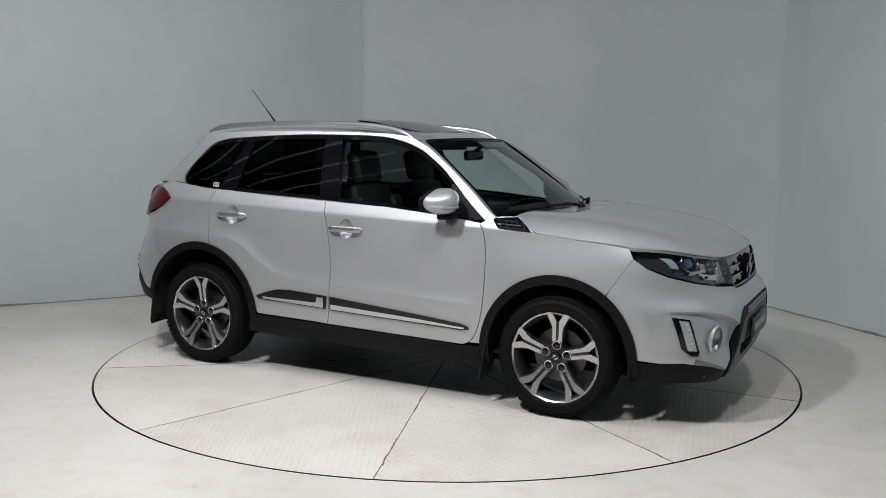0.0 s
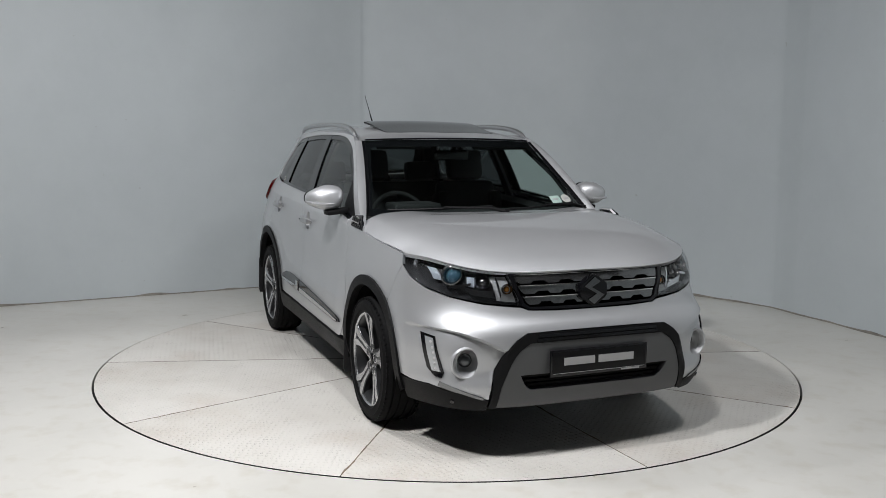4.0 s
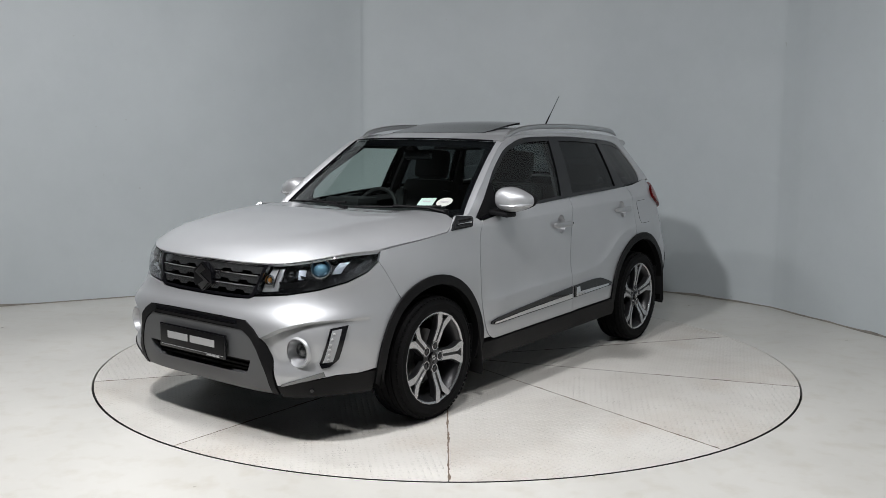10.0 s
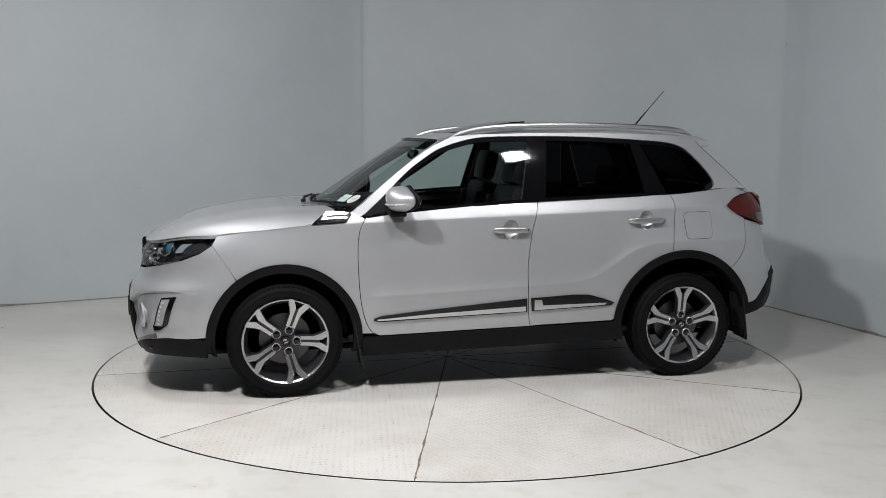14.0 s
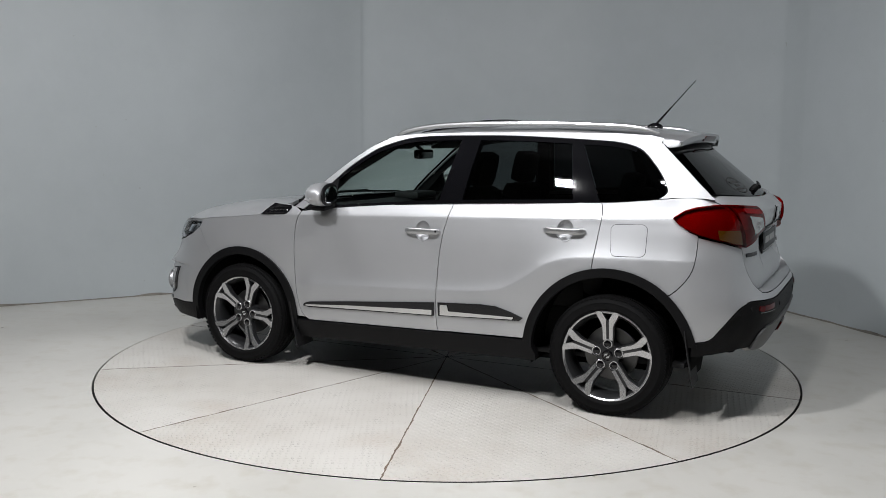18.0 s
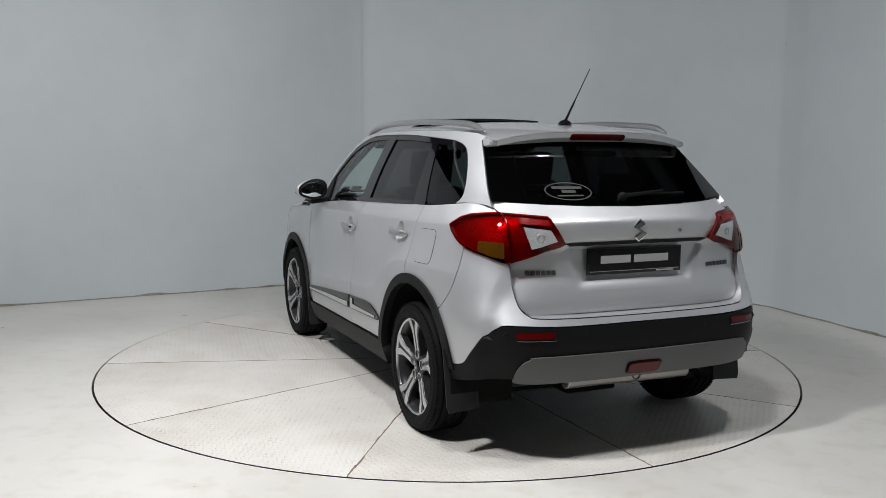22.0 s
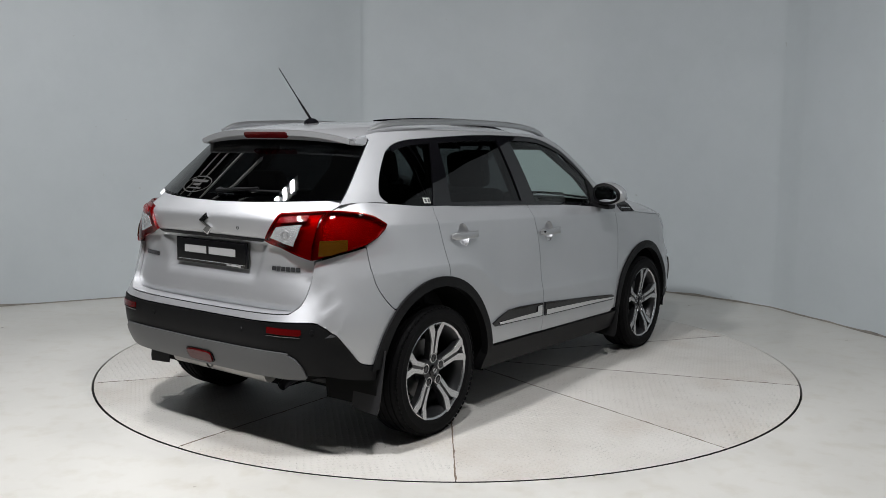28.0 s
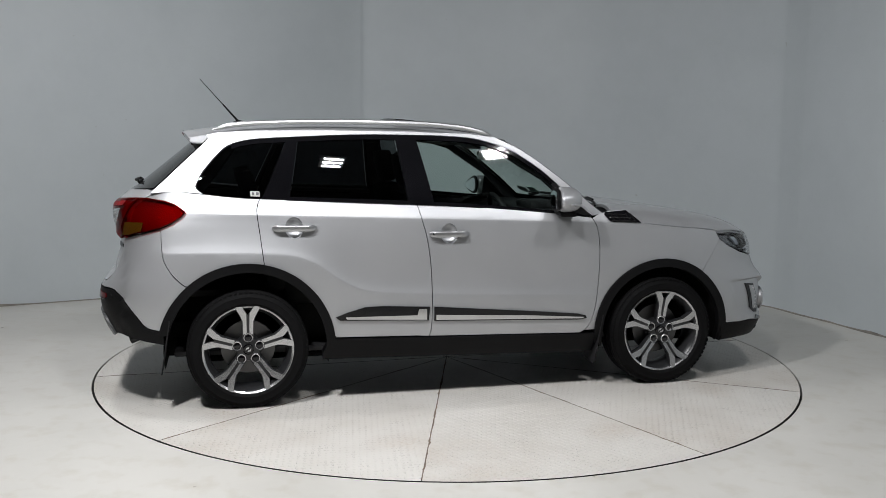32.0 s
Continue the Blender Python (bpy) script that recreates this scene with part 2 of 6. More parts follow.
def tube_material(strength=14.0):
    m, nt, b = material("tube_glow")
    b.inputs["Base Color"].default_value = (0.9, 0.9, 0.9, 1)
    b.inputs["Emission Color"].default_value = (1.0, 0.985, 0.96, 1)
    b.inputs["Emission Strength"].default_value = strength
    return m


TUBE = tube_material()
DIM_TUBE = tube_material(1.3)


# ---- mesh tools ----
def finish(name, bm, mat, smooth=True):
    me = bpy.data.meshes.new(name)
    bm.to_mesh(me)
    bm.free()
    if smooth:
        me.polygons.foreach_set("use_smooth", [True] * len(me.polygons))
        me.set_sharp_from_angle(angle=radians(35))
    me.materials.append(mat)
    return me


def part(name, bm, mat, parent, label="", smooth=True):
    ob = new(name, finish(name, bm, mat, smooth))
    ob.parent = parent
    if label:
        tagged(ob, label=label)
    return ob


def box(bm, cx, cy, cz, sx, sy, sz, bevel=0.0, m=None):
    g = bmesh.ops.create_cube(bm, size=1.0)["verts"]
    bmesh.ops.scale(bm, vec=(sx, sy, sz), verts=g)
    if bevel:
        es = list({e for v in g for e in v.link_edges})
        r = bmesh.ops.bevel(bm, geom=es, offset=bevel, segments=2, affect="EDGES", profile=0.6)
        g = list({v for f in r["faces"] for v in f.verts} | {v for v in g if v.is_valid})
    t = Matrix.Translation((cx, cy, cz)) @ (m or Matrix())
    bmesh.ops.transform(bm, matrix=t, verts=g)
    return g


def tube(bm, pts, r, n=10, cap=True):
    """A round bar along points; r: one radius or one for each point."""
    pts = [Vector(q) for q in pts]
    rs = r if isinstance(r, (list, tuple)) else [r] * len(pts)
    rings = []
    up = Vector((0, 0, 1))
    for i, q in enumerate(pts):
        d = (pts[min(i + 1, len(pts) - 1)] - pts[max(i - 1, 0)]).normalized()
        a = d.cross(up)
        a = a.normalized() if a.length > 1e-4 else Vector((1, 0, 0))
        b = d.cross(a).normalized()
        rings.append([bm.verts.new(q + rs[i] * (math.cos(k * math.tau / n) * a + math.sin(k * math.tau / n) * b)) for k in range(n)])
    for i in range(len(rings) - 1):
        for k in range(n):
            bm.faces.new((rings[i][k], rings[i][(k + 1) % n], rings[i + 1][(k + 1) % n], rings[i + 1][k]))
    if cap:
        bm.faces.new(rings[0][::-1])
        bm.faces.new(rings[-1])


def lathe(bm, profile, n=48, axis="y"):
    """Turns a profile of (radius, along) about an axis."""
    rings = []
    for r, h in profile:
        ring = []
        for k in range(n):
            c, s = math.cos(k * math.tau / n), math.sin(k * math.tau / n)
            ring.append(bm.verts.new((r * c, h, r * s) if axis == "y" else (r * c, r * s, h)))
        rings.append(ring)
    for i in range(len(rings) - 1):
        for k in range(n):
            bm.faces.new((rings[i][k], rings[i + 1][k], rings[i + 1][(k + 1) % n], rings[i][(k + 1) % n]))
    return rings


def prism(bm, outline, mapf, back):
    """A flat or bent plate: outline (u, v) put in space by mapf(u, v, depth), from depth 0 to back."""
    top = [bm.verts.new(mapf(u, v, 0.0)) for u, v in outline]
    bot = [bm.verts.new(mapf(u, v, back)) for u, v in outline]
    n = len(outline)
    bm.faces.new(top)
    bm.faces.new(bot[::-1])
    for i in range(n):
        bm.faces.new((top[i], bot[i], bot[(i + 1) % n], top[(i + 1) % n]))
    bmesh.ops.recalc_face_normals(bm, faces=bm.faces)


def spline(table):
    """A smooth curve through (x, y) pairs."""
    xs, ys = [a for a, _ in table], [b for _, b in table]
    n = len(xs)
    sl = [(ys[i + 1] - ys[i]) / (xs[i + 1] - xs[i]) for i in range(n - 1)]
    tg = [sl[0]] + [0 if sl[i - 1] * sl[i] <= 0 else 2 * sl[i - 1] * sl[i] / (sl[i - 1] + sl[i]) for i in range(1, n - 1)] + [sl[-1]]

    def exact(x):
        i = max(k for k in range(n - 1) if xs[k] <= x)
        h = xs[i + 1] - xs[i]
        t = (x - xs[i]) / h
        return (ys[i] * (1 + 2 * t) * (1 - t) ** 2 + tg[i] * h * t * (1 - t) ** 2 + ys[i + 1] * t * t * (3 - 2 * t) + tg[i + 1] * h * t * t * (t - 1))
    x0, x1, steps = xs[0], xs[-1], 1200
    rate = steps / (x1 - x0)
    grid = [exact(x0 + k / rate) for k in range(steps)] + [ys[-1]] * 2

    def f(x):
        if x <= x0:
            return ys[0] + (x - x0) * tg[0]
        if x >= x1:
            return ys[-1] + (x - x1) * tg[-1]
        q = (x - x0) * rate
        k = int(q)
        return grid[k] + (grid[k + 1] - grid[k]) * (q - k)
    return f


def smooth_path(pts, per=6):
    """A curve through points (any dimension), Catmull-Rom."""
    pts = [np.array(q, float) for q in pts]
    out = []
    for i in range(len(pts) - 1):
        p0, p1, p2, p3 = pts[max(i - 1, 0)], pts[i], pts[i + 1], pts[min(i + 2, len(pts) - 1)]
        for k in range(per):
            t = k / per
            out.append(tuple(0.5 * (2 * p1 + (p2 - p0) * t + (2 * p0 - 5 * p1 + 4 * p2 - p3) * t * t + (3 * p1 - p0 - 3 * p2 + p3) * t ** 3)))
    out.append(tuple(pts[-1]))
    return out


def arc(cx, cz, r, a0, a1, n=20):
    return [(cx + r * math.cos(radians(a0 + (a1 - a0) * k / n)), cz + r * math.sin(radians(a0 + (a1 - a0) * k / n))) for k in range(n + 1)]


def inside(px, py, poly):
    q = np.array(poly, float)
    xi, yi, xj, yj = q[:, 0], q[:, 1], np.roll(q[:, 0], 1), np.roll(q[:, 1], 1)
    dy = np.where(yi == yj, 1.0, yj - yi)
    px, py = np.asarray(px)[:, None], np.asarray(py)[:, None]
    return (((yi > py) != (yj > py)) & (px < (xj - xi) * (py - yi) / dy + xi)).sum(axis=1) % 2 == 1


def skin(bm, outline, mapf, step=0.04, fold=0.016, holes=(), flip=False, lift=0.0, lines=()):
    """A bent sheet: a flat outline (u, v), filled with even triangles, put on mapf(u, v) and folded in by fold at its rim. lines: creases that its triangles follow."""
    def dense(poly):
        res = []
        for i in range(len(poly)):
            a, b = np.array(poly[i], float), np.array(poly[(i + 1) % len(poly)], float)
            k = max(1, int(math.ceil(np.linalg.norm(b - a) / step)))
            if np.linalg.norm(b - a) < 1e-5:
                continue
            res += [tuple(a + (b - a) * j / k) for j in range(k)]
        return res
    loops = [dense(outline)] + [dense(h) for h in holes]
    verts, edges = [], []
    for lp in loops:
        o = len(verts)
        verts += lp
        edges += [(o + i, o + (i + 1) % len(lp)) for i in range(len(lp))]
    rim_pts = np.array(verts)
    for ln in lines:
        lx, ly = np.array([q[0] for q in ln]), np.array([q[1] for q in ln])
        ok = inside(lx, ly, loops[0])
        for h in loops[1:]:
            ok &= ~inside(lx, ly, h)
        ok &= np.min((lx[:, None] - rim_pts[None, :, 0]) ** 2 + (ly[:, None] - rim_pts[None, :, 1]) ** 2, axis=1) > 0.006 ** 2
        for i in range(len(ln)):
            if ok[i]:
                verts.append((float(lx[i]), float(ly[i])))
                if i and ok[i - 1]:
                    edges.append((len(verts) - 2, len(verts) - 1))
    us, vs = [a for a, _ in loops[0]], [b for _, b in loops[0]]
    gu, gv = np.meshgrid(np.arange(min(us) + step / 2, max(us), step), np.arange(min(vs) + step / 2, max(vs), step))
    gu, gv = gu.ravel(), gv.ravel()
    ok = inside(gu, gv, loops[0])
    for h in loops[1:]:
        ok &= ~inside(gu, gv, h)
    gu, gv = gu[ok], gv[ok]
    if len(gu):
        bp = np.array(verts)
        d = np.min((gu[:, None] - bp[None, :, 0]) ** 2 + (gv[:, None] - bp[None, :, 1]) ** 2, axis=1)
        keep = d > (0.45 * step) ** 2
        verts += list(zip(gu[keep].tolist(), gv[keep].tolist()))
    res = geometry.delaunay_2d_cdt([Vector(q) for q in verts], edges, [], 1 if not holes else 2, 1e-6)
    vo, fo = res[0], res[2]

    def normal(u, v):
        e = 0.004
        a = Vector(mapf(u + e, v)) - Vector(mapf(u - e, v))
        b = Vector(mapf(u, v + e)) - Vector(mapf(u, v - e))
        nn = a.cross(b).normalized()
        return -nn if flip else nn
    bv = []
    for q in vo:
        w = Vector(mapf(q[0], q[1]))
        bv.append(bm.verts.new(w + normal(q[0], q[1]) * lift if lift else w))
    made = []
    if holes:
        mid = np.array([sum((vo[i] for i in f), Vector((0, 0))) / len(f) for f in fo])
        keep = inside(mid[:, 0], mid[:, 1], loops[0])
        for h in loops[1:]:
            keep &= ~inside(mid[:, 0], mid[:, 1], h)
        fo = [f for f, k in zip(fo, keep) if k]
    for f in fo:
        try:
            made.append(bm.faces.new([bv[i] for i in (reversed(f) if flip else f)]))
        except ValueError:
            pass
    if fold:
        rim = [e for e in {e for f in made for e in f.edges} if len(e.link_faces) == 1]
        index = {v: i for i, v in enumerate(bv)}
        low = {}
        for e in rim:
            for v in e.verts:
                if v not in low:
                    q = vo[index[v]]
                    low[v] = bm.verts.new(v.co - normal(q[0], q[1]) * fold)
        for e in rim:
            f = e.link_faces[0]
            a, b = e.verts
            for lo in f.loops:
                if lo.edge == e:
                    a, b = lo.vert, lo.link_loop_next.vert
            bm.faces.new((b, a, low[a], low[b]))
    for v in [v for v in bm.verts if not v.link_faces]:
        bm.verts.remove(v)


# ---- the studio: floor, walls, ceiling ----
def build_studio():
    bm = bmesh.new()
    n = 160
    rings = []
    for r, z in ((2.295, -0.06), (2.295, -0.003), (2.298, 0.0), (3.2, 0.0), (5.0, 0.0), (16.0, 0.0)):
        rings.append([bm.verts.new((r * math.cos(k * math.tau / n), r * math.sin(k * math.tau / n), z)) for k in range(n)])
    for i in range(len(rings) - 1):
        for k in range(n):
            bm.faces.new((rings[i][k], rings[i + 1][k], rings[i + 1][(k + 1) % n], rings[i][(k + 1) % n]))
    bmesh.ops.recalc_face_normals(bm, faces=bm.faces)
    ob = new("floor", finish("floor", bm, FLOOR))
    tagged(ob, "off-white glossy epoxy floor with faint stains", "floor", kind="structure")

    bm = bmesh.new()
    lathe(bm, [(0.01, -0.06), (2.295, -0.06)], 64, "z")
    ob = new("turntable_pit", finish("turntable_pit", bm, SEAM))
    tagged(ob, "dark shallow pit under the turntable", "pit", kind="structure")

    mid = smooth_path([(-1.25, 3.184), (-1.08, 3.272), (-0.93, 3.335), (-0.74, 3.375), (0.2, 3.46), (1.15, 3.36), (1.8, 3.03), (2.42, 2.55), (2.88, 2.06), (2.985, 1.89), (3.05, 1.70)], 8)
    runs = (("wall_left", [(-6.6, 0.24), (-1.25, 3.184)]), ("wall_back", mid), ("wall_right", [(3.05, 1.70), (3.45, 0.62), (4.3, -2.2), (4.6, -8.0)]),
            ("wall_front", [(8.0, -8.5), (-9.0, -8.5)]), ("wall_side", [(-9.0, -8.5), (-9.0, 7.0)]), ("wall_far", [(-9.0, 7.0), (8.0, 7.0)]), ("wall_end", [(8.0, 7.0), (8.0, -8.5)]))
    hall = ("wall_front", "wall_side", "wall_far", "wall_end")
    for name, run in runs:
        top = CEILING_Z if name in hall else SCREEN_TOP
        bm = bmesh.new()
        off = []
        for i, q in enumerate(run):
            a, b = run[max(i - 1, 0)], run[min(i + 1, len(run) - 1)]
            d = Vector((b[0] - a[0], b[1] - a[1])).normalized()
            off.append((q[0] - d.y * 0.12, q[1] + d.x * 0.12))
        lo, hi = [bm.verts.new((x, y, 0)) for x, y in run], [bm.verts.new((x, y, top)) for x, y in run]
        lo2, hi2 = [bm.verts.new((x, y, 0)) for x, y in off], [bm.verts.new((x, y, top)) for x, y in off]
        for i in range(len(run) - 1):
            bm.faces.new((lo[i + 1], lo[i], hi[i], hi[i + 1]))
            bm.faces.new((lo2[i], lo2[i + 1], hi2[i + 1], hi2[i]))
            bm.faces.new((hi[i], hi2[i], hi2[i + 1], hi[i + 1]))
        bm.faces.new((lo[0], lo2[0], hi2[0], hi[0]))
        bm.faces.new((lo[-1], hi[-1], hi2[-1], lo2[-1]))
        bmesh.ops.recalc_face_normals(bm, faces=bm.faces)
        ob = new(name, finish(name, bm, WALL if name not in hall else DARK_WALL))
        tagged(ob, "plain grey painted hall wall" if name in hall else "plain pale blue-grey painted studio wall", "wall", kind="structure")
        if name in ("wall_left", "wall_back", "wall_right"):
            # a thin worn sealant line where wall meets floor
            bm = bmesh.new()
            dense = []
            for i in range(len(run) - 1):
                k = max(1, int(math.dist(run[i], run[i + 1]) / 0.05))
                dense += [(run[i][0] + (run[i + 1][0] - run[i][0]) * j / k, run[i][1] + (run[i + 1][1] - run[i][1]) * j / k) for j in range(k)]
            dense.append(run[-1])
            lines = []
            for i, q in enumerate(dense):
                p0, p1 = dense[max(i - 1, 0)], dense[min(i + 1, len(dense) - 1)]
                d = Vector((p1[0] - p0[0], p1[1] - p0[1])).normalized()
                w = 0.008 + 0.022 * max(0.0, noise.noise((q[0] * 2.2, q[1] * 2.2, 0.3)) + 0.2)
                h = 0.010 + 0.030 * max(0.0, noise.noise((q[0] * 3.1, q[1] * 3.1, 4.3)) + 0.1)
                nx, ny = d.y, -d.x
                lines.append([bm.verts.new((q[0] + nx * w, q[1] + ny * w, 0.0005)), bm.verts.new((q[0] + nx * w * 0.6, q[1] + ny * w * 0.6, h * 0.5)), bm.verts.new((q[0] + nx * 0.001, q[1] + ny * 0.001, h))])
            for i in range(len(lines) - 1):
                for j in range(2):
                    bm.faces.new((lines[i][j], lines[i + 1][j], lines[i + 1][j + 1], lines[i][j + 1]))
            bmesh.ops.recalc_face_normals(bm, faces=bm.faces)
            ob = new("trim", finish("trim", bm, SEALANT))
            tagged(ob, "worn grey sealant line along the wall's foot", "trim", kind="structure")

    bm = bmesh.new()
    box(bm, -0.5, -0.75, CEILING_Z + 0.05, 17.3, 15.8, 0.1)
    ob = new("ceiling", finish("ceiling", bm, CEILING, False))
    tagged(ob, "plain dark grey hall ceiling", "ceiling", kind="structure")


def build_fittings():
    top = CEILING_Z
    # long dim strips under the hall's ceiling beside the turntable, seen mirrored in the car's glass
    for k in range(9):
        root = tagged(new("strip_light"), "long slim dim ceiling strip light", "ceiling light", "strip lights of the hall")
        root.matrix_basis = pose(-5.3, 2.6 - 0.62 * k, top - 0.085, 0, 0, 88)
        bm = bmesh.new()
        box(bm, 0, 0, 0.055, 0.07, 4.3, 0.06, 0.008)
        part("batten", bm, FITTING, root)
        bm = bmesh.new()
        tube(bm, [(0, -2.1, 0.016), (0, 2.1, 0.016)], 0.009, 8)
        part("tube", bm, DIM_TUBE, root, "dimly lit tube")
    for fx, fy, fw in FITTINGS:
        root = tagged(new("ceiling_light"), "small three-tube ceiling light in a white metal tray", "ceiling light", "lights over the turntable")
        root.matrix_basis = fitting_pose(fx, fy)
        bm = bmesh.new()
        box(bm, 0, 0, 0.04, 0.34, 0.34, 0.03, 0.008)
        part("tray", bm, FITTING, root)
        for sx in (-0.16, 0.16):
            bm = bmesh.new()
            up = (fitting_pose(fx, fy).to_3x3().transposed() @ Vector((0, 0, 1))) * (top - LAMP_Z + 0.02)
            tube(bm, [(sx, 0, 0.045), (sx + up.x, up.y, 0.045 + up.z)], 0.006, 8)
            part("hanger", bm, FITTING, root)
        for k in (-0.10, 0.0, 0.10):
            bm = bmesh.new()
            box(bm, 0, k, 0.0, 0.26, 0.05, 0.03, 0.012)
            part("tube", bm, TUBE, root, "lit fluorescent tube")


def build_turntable():
    root = tagged(new("turntable"), "round off-white tread-plate turntable with worn seams", "turntable")
    bm = bmesh.new()
    lathe(bm, [(0.01, -0.012), (2.27, -0.012), (2.27, -0.04), (0.01, -0.04)], 96, "z")
    part("base_disc", bm, SEAM, root, "dark steel base under the plates")
    bm = bmesh.new()
    g = 0.0024
    ring = [Vector((PLATE_R * math.cos(radians(36.0 * j / 24)), PLATE_R * math.sin(radians(36.0 * j / 24)))) for j in range(25)]
    ring[0] += Vector((0, g))
    ring[-1] += Vector((math.sin(radians(36)), -math.cos(radians(36)))) * g
    c0 = Vector((math.cos(radians(18)), math.sin(radians(18)))) * (g / math.sin(radians(18)))
    prism(bm, [(c0.x, c0.y)] + [(q.x, q.y) for q in ring], lambda u, v, d: (u, v, -d), 0.011)
    first = part("plate", bm, TREAD, root, smooth=False)
    first.data.materials.append(SEAM)
    for f in first.data.polygons:
        f.material_index = 1 if abs(f.normal.z) < 0.5 else 0
    first.matrix_basis = pose(0, 0, 0, 0, 0, 1.3)
    for k in range(1, 10):
        ob = new("plate", first.data)
        ob.parent = root
        ob.matrix_basis = pose(0, 0, 0, 0, 0, 1.3 + 36.0 * k)
    for k in range(10):
        bm = bmesh.new()
        a = radians(1.3 + 36.0 * k)
        d, w = Vector((math.cos(a), math.sin(a), 0)), Vector((-math.sin(a), math.cos(a), 0))
        n = 300
        last = None
        for i in range(n + 1):
            r = 0.12 + (PLATE_R - 0.14) * i / n
            e0 = 0.0018 + 0.010 * max(0.0, noise.noise((r * 9.0, k * 3.7, 0.5)) - 0.05) + 0.006 * max(0.0, noise.noise((r * 42.0, k * 5.1, 1.5)))
            e1 = 0.0018 + 0.010 * max(0.0, noise.noise((r * 9.0, k * 3.7, 7.5)) - 0.05) + 0.006 * max(0.0, noise.noise((r * 42.0, k * 5.1, 9.5)))
            row = [bm.verts.new(d * r + w * e0 + Vector((0, 0, 0.0008))), bm.verts.new(d * r - w * e1 + Vector((0, 0, 0.0008)))]
            if last:
                bm.faces.new((last[0], last[1], row[1], row[0]))
            last = row
        bmesh.ops.recalc_face_normals(bm, faces=bm.faces)
        part("seam_dirt", bm, SEAM_DIRT, root, "ragged brown dirt along a seam", smooth=False)
    return root


build_studio()
build_fittings()
TURNTABLE = build_turntable()


# ---- the car's outer form; x forward, y to its left, z up, origin on the ground between the wheels ----
CAR = tagged(new("car"), "silver five-door compact SUV with black lower cladding", "car")
AXLE_F, AXLE_R, WHEEL_R = 1.25, -1.25, 0.334
ARCH_F, ARCH_R = 0.448, 0.482           # outer radius of the wheel-arch cladding
NOSE = spline([(0.20, 2.05), (0.30, 2.115), (0.45, 2.145), (0.55, 2.152), (0.60, 2.150), (0.635, 2.140), (0.69, 2.108), (0.75, 2.094), (0.82, 2.083), (0.88, 2.06), (0.95, 1.99), (1.05, 1.88)])
TAIL = spline([(0.36, 1.97), (0.44, 2.02), (0.52, 2.05), (0.60, 2.062), (0.66, 2.058), (0.72, 2.03), (0.80, 2.0), (0.92, 1.982), (1.02, 1.978), (1.10, 1.97), (1.20, 1.91), (1.30, 1.80)])
GATE = spline([(0.68, 1.960), (0.736, 1.984), (0.75, 1.984), (0.82, 1.972), (0.90, 1.952), (1.0, 1.955), (1.03, 1.970), (1.09, 1.983), (1.122, 1.985), (1.138, 1.972), (1.19, 1.913), (1.25, 1.845)])
WIDTH = spline([(0.20, 0.800), (0.30, 0.838), (0.40, 0.856), (0.50, 0.858), (0.60, 0.856), (0.70, 0.856), (0.80, 0.856), (0.90, 0.852), (1.0, 0.840), (1.06, 0.826), (1.12, 0.808), (1.2, 0.775)])
LOW_LINE = spline([(-2.0, 0.872), (-1.5, 0.874), (-1.155, 0.868), (-1.0, 0.852), (-0.885, 0.811), (-0.73, 0.708), (-0.61, 0.650), (-0.45, 0.626), (-0.2, 0.612), (0.8, 0.575)])
BELT = spline([(-1.55, 1.195), (-1.2, 1.163), (-0.92, 1.154), (-0.28, 1.129), (0.58, 1.063), (0.80, 1.036)])
N_END = 8.0
POCKET = spline([(0.40, 0.500), (0.473, 0.538), (0.60, 0.600), (0.70, 0.628), (0.76, 0.632), (0.833, 0.626)])      # upper rim of the fog lamps' pocket
HANDLE_Z = (0.957, 1.004)
FOG_Y, FOG_Z = 0.640, 0.478


def ease(t):
    t = min(1.0, max(0.0, t))
    return t * t * (3 - 2 * t)


def m_front(z):
    return 5.6 - 2.2 * ease((z - 0.5) / 0.27)


def m_rear(z):
    return 6.0 - 1.3 * ease((z - 0.65) / 0.25) - 1.1 * ease((z - 1.0) / 0.18)


def shoulder(x):
    """The height of the sharp crease under the windows, from the bonnet's edge to the tail lamp."""
    return 1.037 - 0.034 * x


def bulge(x, z):
    b = 0.020 * math.exp(-((x - AXLE_F) / 0.42) ** 2) * ease((0.98 - z) / 0.3)
    b += 0.010 * math.exp(-((x - AXLE_R) / 0.40) ** 2) * ease((1.05 - z) / 0.3)
    # the ledge that sweeps from the doors' foot up over the rear wheel
    d = z - LOW_LINE(max(-2.0, min(0.8, x)))
    b += 0.023 * ease((0.86 - x) / 0.2) * (1.0 if d <= 0 else math.exp(-d / 0.075)) * (1.0 if x > -1.9 else 0.0)
    d = z - shoulder(x)
    on = ease((1.7 - abs(x)) / 0.2)
    b += on * (-0.25 * d if d > 0 else 0.010 * (math.exp(d / 0.05) - 1.0))
    return b


def crease_lines():
    """The flank's creases as pairs of close lines in (x, z)."""
    xs = np.linspace(-1.96, 1.30, 170)
    return [[(float(x), shoulder(x) + o) for x in xs] for o in (0.0035, -0.0035)] + [[(float(x), LOW_LINE(min(0.8, x)) + o) for x in xs if x < 0.84] for o in (0.006, -0.002)]


def side(x, z):
    """The flank of the lower body."""
    a = NOSE(z) if x > 0 else TAIL(z)
    m = m_front(z) if x > 0 else m_rear(z)
    k = max(1e-6, 1 - min(1.0, (abs(x) / a) ** N_END)) ** (1 / m)
    return (x, (WIDTH(z) + bulge(x, z)) * k, z)


